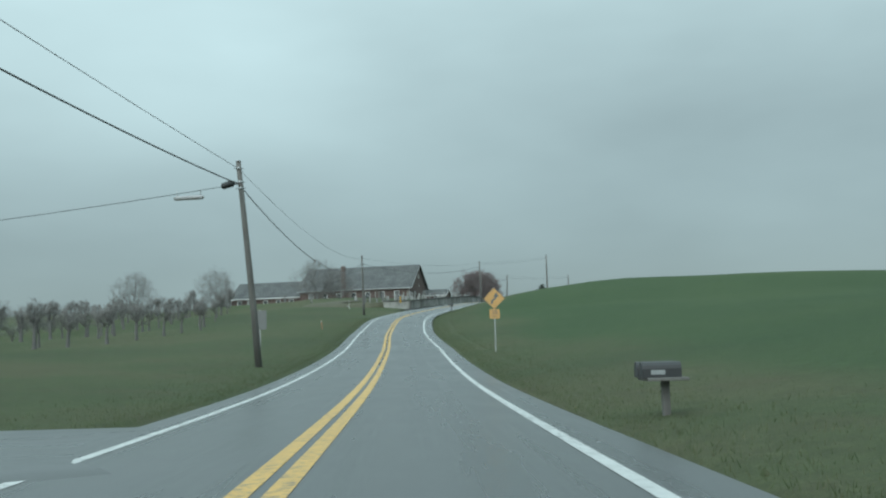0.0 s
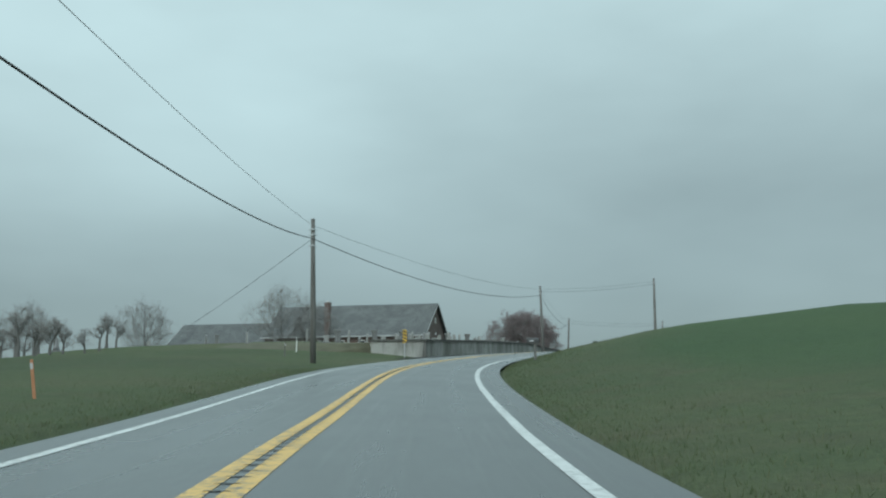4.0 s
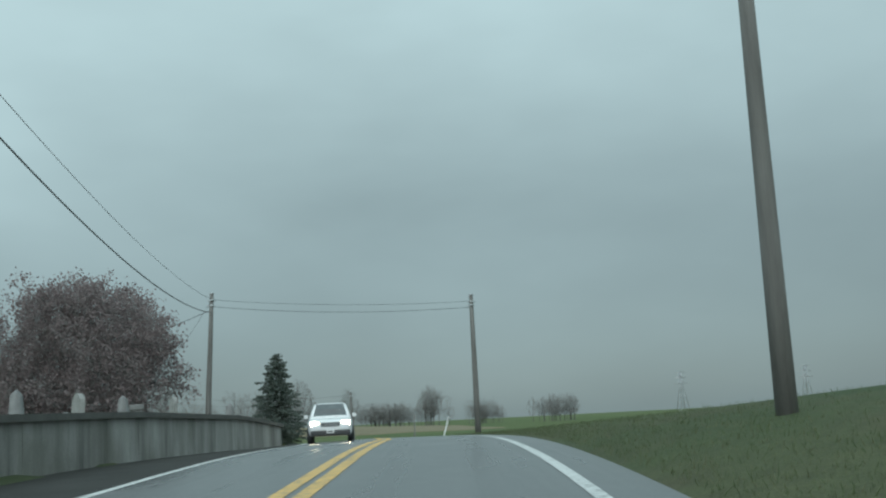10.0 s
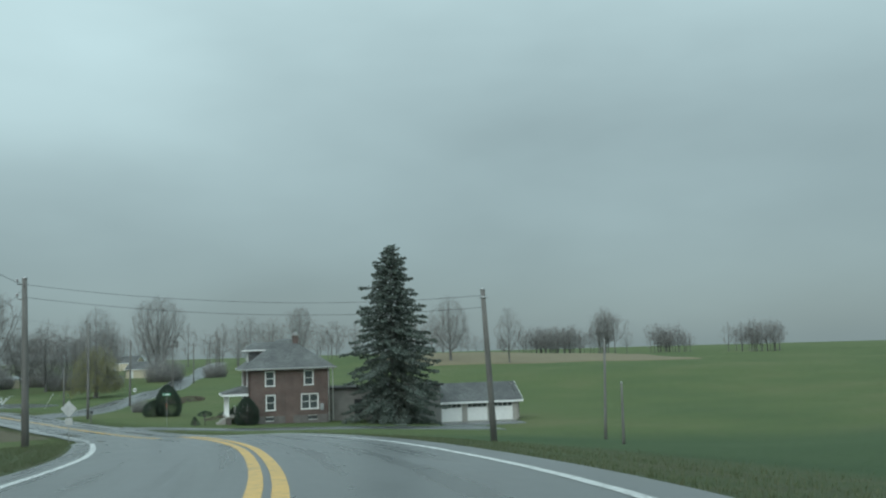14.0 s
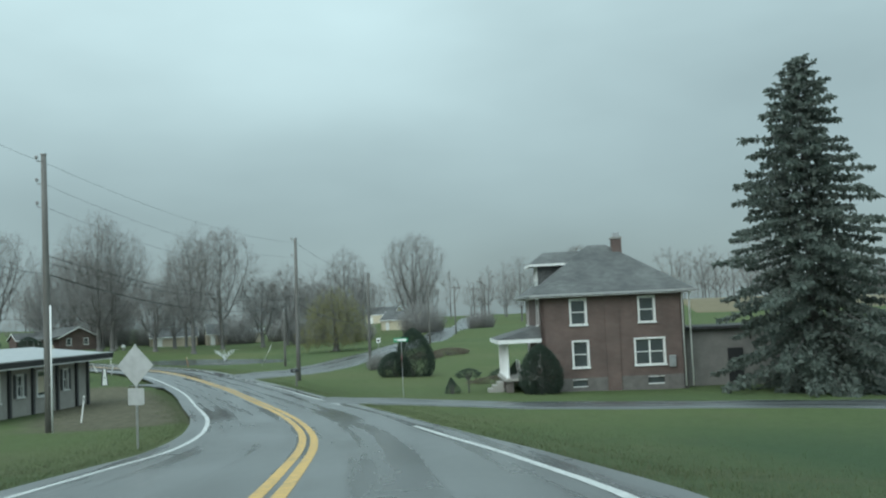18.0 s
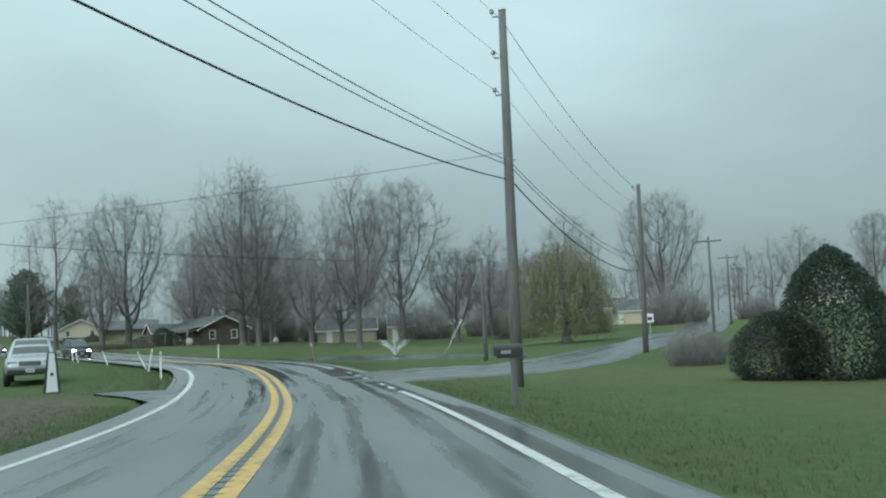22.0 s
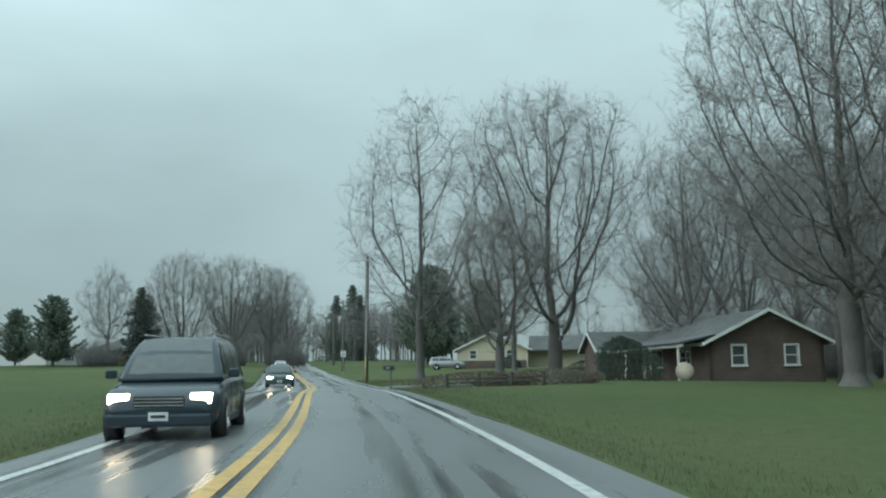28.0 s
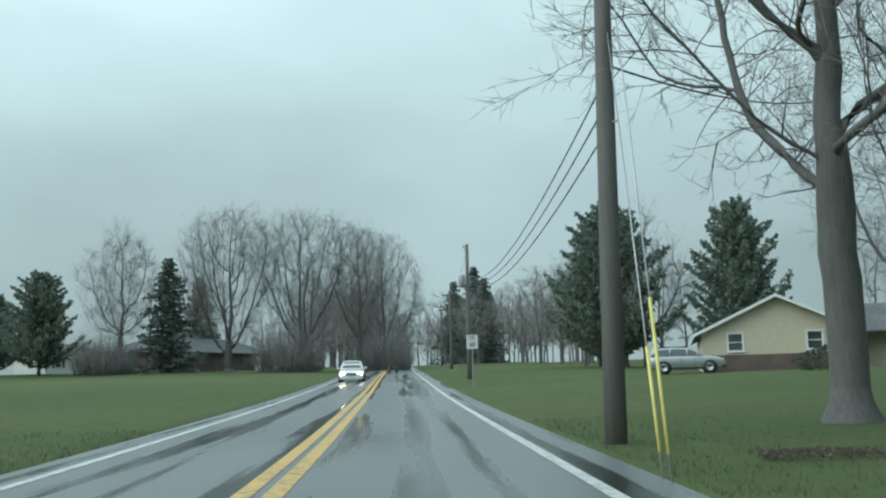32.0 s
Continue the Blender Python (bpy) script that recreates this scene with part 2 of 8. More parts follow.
def leaf(name, a, b, c, rough=0.6):
    """Leaves and needles, each clump a little different."""
    s = Stuff(name, rough, spec=0.3)
    geo = s.node("ShaderNodeNewGeometry")
    tone = s.ramp(geo.outputs["Random Per Island"], (0.0, a), (0.5, b), (1.0, c))
    s.colour(tone)
    # thin leaves let some light through
    thin, both = s.node("ShaderNodeBsdfTranslucent"), s.node("ShaderNodeMixShader", Fac=0.42)
    s.link(tone, thin.inputs["Color"])
    s.link(s.bsdf.outputs[0], both.inputs[1])
    s.link(thin.outputs[0], both.inputs[2])
    s.link(both.outputs[0], s.tree.nodes["Material Output"].inputs["Surface"])
    return s.mat


def concrete_wall(name, low, mid, high):
    """Old cast concrete with rain streaks and dark bands of algae."""
    s = Stuff(name, 0.85)
    run = s.noise(1.0, 5, 0.6, (0.9, 0.9, 0.16))
    fine, broad = s.noise(18, 4, 0.6), s.noise(0.33, 3)
    c = s.ramp(run, (low, (0.09, 0.09, 0.082)), (mid, (0.19, 0.188, 0.176)), (high, (0.33, 0.33, 0.31)))
    c = s.mix(s.range(broad, 0.52, 0.66, 0, 0.6), c, (0.13, 0.13, 0.11))
    s.colour(s.mix(0.4, c, s.ramp(fine, (0.3, (0.7, 0.7, 0.7)), (0.7, (1.2, 1.2, 1.2))), "MULTIPLY"))
    s.bump(fine, 0.4, 0.01)
    return s.mat


def glass(name, tint=(0.06, 0.07, 0.075)):
    return plain(name, tint, 0.06, 0.0, 0.3, 0.6, spec=0.8)


def glow(name, colour, strength):
    s = Stuff(name, 0.2)
    s.bsdf.inputs["Base Color"].default_value = (*colour, 1)
    s.bsdf.inputs["Emission Color"].default_value = (*colour, 1)
    s.bsdf.inputs["Emission Strength"].default_value = strength
    return s.mat


GRASS, ASPHALT = grass_ground(), asphalt()
YELLOW_LINE, WHITE_LINE = marking("yellow_paint", (0.62, 0.37, 0.09)), marking("white_paint", (0.56, 0.57, 0.565))
STUBBLE = plain("stubble", (0.15, 0.125, 0.075), 0.95, wear=0.25, scale=0.4, bump=0.4, stretch=(1, 3, 1))
WITHERED = plain("withered_grass", (0.078, 0.074, 0.046), 0.95, wear=0.35, scale=1.2, bump=0.6)
POLE_WOOD = plain("weathered_pole", (0.14, 0.136, 0.128), 0.85, wear=0.3, scale=1.2, bump=0.4, stretch=(6, 6, 0.4))
METAL = plain("galvanised_steel", (0.42, 0.43, 0.44), 0.45, 0.8)
METAL_DULL = plain("weathered_gutter_metal", (0.36, 0.37, 0.37), 0.55, wear=0.15)
CABLE = plain("black_cable", (0.03, 0.032, 0.034), 0.6)
PORCELAIN = plain("grey_porcelain", (0.35, 0.35, 0.36), 0.3)
CONCRETE = concrete_wall("old_concrete", 0.30, 0.38, 0.52)
CONCRETE_DARK = concrete_wall("algae_streaked_concrete", 0.30, 0.42, 0.62)
ASPHALT_WORN = plain("worn_asphalt", (0.075, 0.078, 0.078), 0.4, wear=0.3, scale=6, bump=0.2)
WET_EARTH = plain("wet_gutter_earth", (0.032, 0.032, 0.03), 0.8, wear=0.35, scale=0.8, bump=0.4, spec=0.15)
HEADSTONE = plain("grey_granite", (0.17, 0.17, 0.168), 0.75, wear=0.3, scale=4, bump=0.3)
MARBLE = plain("weathered_marble", (0.27, 0.27, 0.26), 0.75, wear=0.3, scale=4, bump=0.3)
BRICK_RED = brickwork("red_brick", (0.115, 0.076, 0.068), (0.142, 0.094, 0.084), (0.155, 0.142, 0.132))
BRICK_DARK = brickwork("dark_red_brick", (0.112, 0.074, 0.067), (0.138, 0.091, 0.082), (0.155, 0.142, 0.132))
SLATE = shingle("grey_shingles", (0.085, 0.09, 0.092), (0.125, 0.13, 0.132))
SLATE_DARK = shingle("dark_shingles", (0.075, 0.078, 0.08), (0.11, 0.114, 0.117))
WHITE = plain("white_trim", (0.74, 0.75, 0.74), 0.5, wear=0.08)
CREAM = plain("cream_siding", (0.55, 0.49, 0.37), 0.6, wear=0.1)
GREY_BLOCK = plain("painted_block", (0.33, 0.32, 0.295), 0.8, wear=0.16, scale=1.5, bump=0.2)
STONE_BASE = plain("dark_stone_base", (0.14, 0.132, 0.125), 0.85, wear=0.3, scale=2.5, bump=0.4)
GREY_BLOCK_DIM = plain("damp_block", (0.2, 0.198, 0.188), 0.8, wear=0.2, scale=1.5, bump=0.2)
TAN = plain("tan_siding", (0.42, 0.37, 0.29), 0.65, wear=0.12)
PANE = glass("window_glass")
DARK = plain("dark_opening", (0.02, 0.022, 0.024), 0.6)
BARK = bark("grey_bark", (0.088, 0.086, 0.083), (0.175, 0.171, 0.164))
TWIG = bark("twigs", (0.17, 0.167, 0.16), (0.28, 0.275, 0.265))
NEEDLE = leaf("spruce_needles", (0.11, 0.135, 0.118), (0.135, 0.162, 0.142), (0.16, 0.188, 0.165))
PINE = leaf("pine_needles", (0.15, 0.19, 0.155), (0.18, 0.225, 0.18), (0.21, 0.255, 0.205))
BUSH = leaf("yew_leaves", (0.056, 0.079, 0.062), (0.062, 0.086, 0.067), (0.068, 0.093, 0.072))
WILLOW = leaf("young_willow_leaves", (0.20, 0.20, 0.095), (0.26, 0.255, 0.12), (0.32, 0.305, 0.15))
BLOSSOM = leaf("mauve_buds", (0.19, 0.15, 0.15), (0.25, 0.20, 0.20), (0.32, 0.265, 0.265))
BLADE = leaf("grass_blades", (0.085, 0.115, 0.058), (0.11, 0.138, 0.068), (0.15, 0.152, 0.09))
STRAW = leaf("dry_stalks", (0.12, 0.10, 0.078), (0.165, 0.138, 0.108), (0.2, 0.17, 0.135))
SIGN_YELLOW = plain("yellow_sign_face", (0.66, 0.40, 0.05), 0.45, wear=0.08)
SIGN_FADED = plain("faded_orange_sign_face", (0.58, 0.33, 0.12), 0.5, wear=0.12)
FADED_INK = plain("faded_black_print", (0.14, 0.14, 0.135), 0.6)
SIGN_ORANGE = plain("orange_marker", (0.40, 0.17, 0.08), 0.6)
SIGN_WHITE = plain("white_sign_face", (0.72, 0.73, 0.73), 0.45, wear=0.06)
SIGN_GREEN = plain("green_sign_face", (0.02, 0.24, 0.12), 0.45)
SIGN_RED = plain("red_sign_face", (0.55, 0.05, 0.045), 0.45)
SIGN_BACK = plain("bare_aluminium", (0.55, 0.56, 0.57), 0.5, 0.6)
SIGN_BACK_DULL = plain("dull_grey_board", (0.17, 0.175, 0.175), 0.6, wear=0.15)
BLACK = plain("black_paint", (0.035, 0.036, 0.038), 0.5)
YELLOW_PLASTIC = plain("yellow_guy_guard", (0.62, 0.53, 0.16), 0.5)
RUBBER = plain("tyre_rubber", (0.022, 0.022, 0.024), 0.75)
CHROME = plain("bright_metal", (0.6, 0.6, 0.62), 0.2, 0.9)
CAR_WHITE = plain("white_car_paint", (0.66, 0.67, 0.68), 0.22, wear=0.06)
CAR_SILVER = plain("silver_car_paint", (0.38, 0.40, 0.41), 0.28, 0.5, wear=0.06)
CAR_DARK = plain("dark_car_paint", (0.03, 0.045, 0.06), 0.2, wear=0.06)
CAR_GREEN = plain("dark_teal_car_paint", (0.035, 0.075, 0.075), 0.22, wear=0.08)
LAMP = glow("headlight_glow", (1.0, 0.86, 0.58), 22.0)
WATER = plain("pond_water", (0.035, 0.042, 0.038), 0.2, wear=0.3, scale=1.2, bump=0.7, spec=0.7)

# ---- mesh helpers ----
def mesh_from(name, verts, faces, material, uv=None, smooth=False):
    me = bpy.data.meshes.new(name)
    me.from_pydata(verts, [], faces)
    for m in material if isinstance(material, (list, tuple)) else [material]:
        me.materials.append(m)
    if uv:
        layer = me.uv_layers.new(name="map")
        loops = np.empty(len(me.loops), dtype=np.int32)
        me.loops.foreach_get("vertex_index", loops)
        layer.data.foreach_set("uv", np.asarray(uv, dtype=np.float32)[loops].ravel())
    if smooth:
        me.shade_smooth()
    return me


def fast_mesh(name, verts, quads, tris, material):
    """A large mesh from arrays of places, of four-sided and of three-sided faces."""
    me = bpy.data.meshes.new(name)
    quads, tris = np.asarray(quads, np.int32).reshape(-1, 4), np.asarray(tris, np.int32).reshape(-1, 3)
    me.vertices.add(len(verts))
    me.vertices.foreach_set("co", np.asarray(verts, np.float32).ravel())
    me.loops.add(quads.size + tris.size)
    me.loops.foreach_set("vertex_index", np.concatenate([quads.ravel(), tris.ravel()]))
    me.polygons.add(len(quads) + len(tris))
    me.polygons.foreach_set("loop_start", np.concatenate([np.arange(len(quads)) * 4, quads.size + np.arange(len(tris)) * 3]).astype(np.int32))
    me.update(calc_edges=True)
    me.materials.append(material)
    return me


def part(name, bm, material, parent=None, label=""):
    """Links a bmesh or a mesh as one object under a thing or a part."""
    if isinstance(bm, bmesh.types.BMesh):
        me = bpy.data.meshes.new(name)
        bm.to_mesh(me)
        bm.free()
        me.materials.append(material)
    else:
        me = bm
    ob = new(name, me)
    if parent:
        ob.parent = parent
    return tagged(ob, label)


def thing(name, m, label, category, group="", kind=""):
    """The Empty at a thing's base."""
    ob = new(name)
    ob.empty_display_size = 0.3
    ob.matrix_basis = m
    return tagged(ob, label, category, group, kind)


def box(bm, x0, x1, y0, y1, z0, z1, bevel=0.0):
    vs = [bm.verts.new(p) for p in ((x0, y0, z0), (x1, y0, z0), (x1, y1, z0), (x0, y1, z0), (x0, y0, z1), (x1, y0, z1), (x1, y1, z1), (x0, y1, z1))]
    fs = [bm.faces.new([vs[i] for i in q]) for q in ((3, 2, 1, 0), (4, 5, 6, 7), (0, 1, 5, 4), (1, 2, 6, 5), (2, 3, 7, 6), (3, 0, 4, 7))]
    if bevel:
        bmesh.ops.bevel(bm, geom=list({e for f in fs for e in f.edges}), offset=bevel, segments=2, affect="EDGES", profile=0.6)
    return bm


def boxed(*sizes, bevel=0.0):
    return box(bmesh.new(), *sizes, bevel=bevel)


def tube(verts, faces, points, radii, sides=8, cap=True):
    """Adds a round bar along points to lists of verts and faces."""
    first = len(verts)
    for n, p in enumerate(points):
        a, b = points[max(n - 1, 0)], points[min(n + 1, len(points) - 1)]
        d = (Vector(b) - Vector(a)).normalized()
        u = d.orthogonal().normalized()
        w = d.cross(u)
        for k in range(sides):
            g = 2 * math.pi * k / sides
            verts.append(tuple(Vector(p) + (u * math.cos(g) + w * math.sin(g)) * radii[n]))
    for n in range(len(points) - 1):
        for k in range(sides):
            q = first + n * sides
            faces.append((q + k, q + (k + 1) % sides, q + sides + (k + 1) % sides, q + sides + k))
    if cap:
        faces.append(tuple(first + k for k in reversed(range(sides))))
        faces.append(tuple(first + (len(points) - 1) * sides + k for k in range(sides)))


def bar(name, points, radii, material, parent=None, label="", sides=8, smooth=True):
    v, f = [], []
    radii = radii if isinstance(radii, (list, tuple)) else [radii] * len(points)
    tube(v, f, points, radii, sides)
    return part(name, mesh_from(name, v, f, material, smooth=smooth), material, parent, label)


def lathe(name, profile, material, parent=None, label="", sides=16, m=None):
    """A turned body: radius and height from the bottom up."""
    v = [(r * math.cos(2 * math.pi * k / sides), r * math.sin(2 * math.pi * k / sides), z) for r, z in profile for k in range(sides)]
    f = [(n * sides + k, n * sides + (k + 1) % sides, (n + 1) * sides + (k + 1) % sides, (n + 1) * sides + k) for n in range(len(profile) - 1) for k in range(sides)]
    f += [tuple(reversed(range(sides))), tuple((len(profile) - 1) * sides + k for k in range(sides))]
    if m is not None:
        v = [tuple(m @ Vector(p)) for p in v]
    return part(name, mesh_from(name, v, f, material, smooth=True), material, parent, label)


# ---- the road's line: x, y, z of its middle ----
NODES = [(0, -98, 0.6), (-0.7, -65, 0.5), (-1.34, -32.72, 0.54), (-2.17, -0.08, 0.73), (-3.15, 32.36, 1.75), (-4.17, 63.63, 3.55), (-3.65, 93.59, 5.85),
         (1.42, 121.9, 7.99), (8.96, 147.62, 9.81), (16.9, 171.96, 10.75), (23.6, 194.7, 10.66), (27.15, 213.94, 10.3), (26.05, 232.75, 9.43),
         (22.92, 253.05, 8.3), (19.1, 274.23, 6.7), (13.76, 295.0, 5.41), (5.99, 315.86, 4.75), (-3.71, 336.98, 4.54), (-15.69, 356.53, 4.88),
         (-31.34, 375.41, 4.94), (-50.86, 394.26, 5.3), (-71.1, 411.51, 5.83), (-91.19, 428.33, 5.99), (-122.9, 452.9, 6.8), (-163.3, 484, 8.3), (-241.5, 544.6, 11.2), (-336, 618, 14)]
# ground beside the road, above it, at 6, 12 and 25 m to the left and to the right of its middle, by node
BESIDE = [(0, 0, 0.3, 0.7, 0.1, 0.6, 1.7), (4, 0.0, 0.2, 0.4, 0.1, 0.7, 1.9), (5.5, 0.0, 0.0, -0.3, 0.15, 0.8, 2.0), (6.4, -0.1, 0.2, 0.7, 0.35, 1.5, 3.2), (7, -0.15, 0.45, 1.3, 0.45, 1.8, 3.5), (8, 0.0, 0.8, 1.4, 0.45, 1.8, 3.2),
          (9, 0.0, 1.0, 1.5, 0.35, 1.0, 1.2), (10, 0.0, 0.2, 0.4, 0.1, 0.1, -0.6), (11, 0, 0, 0, -0.1, -0.7, -2.2), (13, -0.05, -0.2, -0.4, -0.2, -0.9, -2.2), (15, -0.05, -0.1, 0.1, -0.15, -0.5, -0.8),
          (17, 0, -0.1, 0, -0.1, -0.3, -0.4), (18.2, 0, 0, 0.05, -0.2, -0.55, -0.65), (20, 0, 0.05, 0.1, -0.2, -0.6, -0.65), (20.8, 0, 0.05, 0.1, -0.1, -0.1, 0.1), (22, 0, 0.1, 0.2, 0.0, 0.15, 0.3), (26, 0, 0.1, 0.3, 0, 0.1, 0.3)]
# heights away from the road
FAR = np.array([(-60, 40, 1.2), (-60, 90, 3.0), (-130, 100, 1.0), (-28, 80, 4.2), (-31, 46, 2.3), (-45, 130, 7.2), (-60, 155, 9.0), (-38, 165, 11.2), (-20, 175, 13.2), (-20, 235, 14.2), (-80, 225, 13), (60, 40, 5.5), (50, 130, 11.6), (130, 110, 12.5), (55, 190, 8.5),
                (80, 235, 6.5), (60, 300, 3.2), (60, 340, 3.1), (24, 330, 4.2), (130, 280, 4), (230, 330, 4.5), (330, 200, 6), (90, 430, 7), (60, 520, 10.5), (0, 420, 5), (2, 480, 6.3), (1, 552, 8.3), (-5, 310, 5.3),
                (-40, 300, 4.8), (-30, 430, 4.6), (-45, 455, 5.3), (-75, 480, 6), (-75, 350, 5.2), (-130, 485, 7.8), (-160, 420, 7.5)])
FAR = np.concatenate([FAR, np.array([(-240, 500, 10.5), (-200, 580, 11), (-330, 610, 14), (-10, 600, 9), (220, 600, 8), (-120, -150, 0), (140, -150, 4), (600, 300, 2), (420, 420, 5), (300, 420, 6), (800, 800, -3), (1500, 1000, -14), (1500, -500, -10), (3000, 3000, -38), (3000, 0, -35), (-700, 300, 16), (0, 1500, 4)])])


def spline(points, step):
    """Points about step apart on a smooth line through the given ones, each with its node number."""
    pts, out = [Vector(p) for p in points], []
    for n in range(len(pts) - 1):
        a, b, c, d = pts[max(n - 1, 0)], pts[n], pts[n + 1], pts[min(n + 2, len(pts) - 1)]
        many = max(1, round((c - b).length / step))
        for k in range(many):
            u = k / many
            out.append((*(0.5 * (2 * b + (c - a) * u + (2 * a - 5 * b + 4 * c - d) * u * u + (3 * b - a - 3 * c + d) * u ** 3)), n + u))
    return np.array(out + [(*pts[-1], len(pts) - 1)])


ROAD = spline(NODES, 2.0)
ROAD_XY, ROAD_Z, ROAD_N = ROAD[:, :2], ROAD[:, 2], ROAD[:, 3]
TANGENT = np.gradient(ROAD_XY, axis=0)
TANGENT /= np.linalg.norm(TANGENT, axis=1)[:, None]
RIGHT = np.stack([TANGENT[:, 1], -TANGENT[:, 0]], 1)
# over the crest the middle swings a little to and fro
SWING = np.interp(ROAD_N, [10, 10.7, 11, 11.4, 11.63, 11.9, 12.2, 12.5, 12.9, 13.5, 13.9, 14.2, 14.5, 15, 15.5, 16], [0, -0.4, -0.45, -0.3, 0.05, 0.3, 0.42, 0.38, 0.12, -0.1, -0.15, 0.1, 0.25, 0.25, 0.18, 0])
SWING = np.convolve(np.pad(SWING, 3, "edge"), np.ones(7) / 7, "valid")
ROAD[:, :2] += RIGHT * SWING[:, None]
ROAD_XY = ROAD[:, :2]
TANGENT = np.gradient(ROAD_XY, axis=0)
TANGENT /= np.linalg.norm(TANGENT, axis=1)[:, None]
RIGHT = np.stack([TANGENT[:, 1], -TANGENT[:, 0]], 1)
# half widths from the middle to the white lines, to the right and to the left
HALF = np.interp(ROAD_N, [0, 3, 4, 5, 7, 9, 10.2, 10.7, 12, 12.9, 13.3, 13.85, 14.2, 14.5, 15, 18, 20, 26], [3.25, 3.3, 3.5, 3.2, 3.3, 3.5, 3.6, 3.87, 3.95, 3.6, 4.0, 4.45, 4.15, 3.77, 3.55, 3.35, 3.5, 3.5])
HALF_LEFT = np.interp(ROAD_N, [0, 5, 7, 9, 10.9, 11.6, 12.2, 13.07, 13.45, 14.0, 14.33, 14.56, 15, 15.5, 16, 18, 20, 22, 26], [2.65, 2.75, 3.1, 3.1, 3.65, 4.05, 3.95, 3.85, 4.3, 4.45, 4.2, 3.76, 3.5, 3.3, 3.35, 2.75, 2.75, 3.2, 3.4])
ALONG = np.concatenate([[0], np.cumsum(np.linalg.norm(np.diff(ROAD_XY, axis=0), axis=1))])
BESIDE = np.array(BESIDE)


def to_road(xy):
    """For rows of x, y: the road's nearest station, and the offset to the right of its middle."""
    xy = np.atleast_2d(np.asarray(xy, float))
    near = np.concatenate([((some[:, None] - ROAD_XY[None]) ** 2).sum(-1).argmin(1) for some in np.array_split(xy, max(1, len(xy) // 4000))])
    off = xy - ROAD_XY[near]
    along = (off * TANGENT[near]).sum(-1)
    side = (off * RIGHT[near]).sum(-1)
    far = np.hypot(along, side)
    return near, np.where(np.abs(along) > 3, np.sign(side + 1e-9) * far, side), along


def height(xy):
    """The ground's height at rows of x, y."""
    xy = np.atleast_2d(np.asarray(xy, float))
    near, off, along = to_road(xy)
    slope = np.gradient(ROAD_Z, ALONG)
    z = ROAD_Z[near] + slope[near] * np.clip(along, -2, 2)
    n, a = ROAD_N[near], np.abs(off)
    edge = np.where(off < 0, HALF_LEFT[near] + 0.75, HALF[near] + 0.85)
    edge = np.maximum(edge, 4.35)
    tab = [np.interp(n, BESIDE[:, 0], BESIDE[:, k]) for k in range(1, 7)]
    six, twelve, wide = (np.where(off < 0, tab[k], tab[k + 3]) for k in range(3))
    rel = np.where(a < 6, six * np.clip((a - 4.3) / 1.7, 0, 1) - 0.05 - 0.07 * np.clip((edge + 0.2 - a) / 0.5, 0, 1), np.where(a < 12, six + (twelve - six) * (a - 6) / 6, twelve + (wide - twelve) * np.clip((a - 12) / 13, 0, 1)))
    rel = np.where((off < 0) & (n > 7.05) & (n < 10.25) & (a < 6.8), np.minimum(rel, -0.2), rel)
    rel = np.where(a < edge - 0.3, -0.3, rel)
    d2 = ((xy[:, None] - FAR[None, :, :2]) ** 2).sum(-1) + 60.0
    w = d2 ** -1.6
    away = (w * FAR[None, :, 2]).sum(1) / w.sum(1)
    u = np.clip((a - 10) / 45, 0, 1)
    u = u * u * (3 - 2 * u)
    out = (z + rel) * (1 - u) + away * u
    out += np.where(a > 8, 0.10 * np.sin(xy[:, 0] * 0.21 + 1.3) * np.sin(xy[:, 1] * 0.17) * np.clip((a - 8) / 20, 0, 1), 0)
    yard = np.clip((1.45 - np.hypot((xy[:, 0] - 50) / 9, (xy[:, 1] - 321) / 8)) / 0.5, 0, 1)
    out = out * (1 - yard) + np.minimum(out, 3.2) * yard
    dip = np.clip((pond_at(xy) - 0.9) / 0.45, 0, 1)
    out = np.where(dip < 1, np.minimum(out, POND[2] - 0.35 + (out - POND[2] + 0.35) * dip * dip * (3 - 2 * dip)), out)
    return out


POND = (-27.2, 398.0, 4.22)


def pond_at(xy):
    """How far inside the pond's edge, in its own radii: under 1 is water."""
    xy = np.atleast_2d(np.asarray(xy, float))
    dx, dy = xy[:, 0] - POND[0], xy[:, 1] - POND[1]
    u, v = dx * -0.72 + dy * 0.69, dx * 0.69 + dy * 0.72
    turn = np.arctan2(v, u)
    return np.hypot(u / 17.0, v / 7.5) / (1 + 0.06 * np.sin(3 * turn + 1) + 0.04 * np.sin(5 * turn))


def ground_z(x, y):
    return float(height([(x, y)])[0])


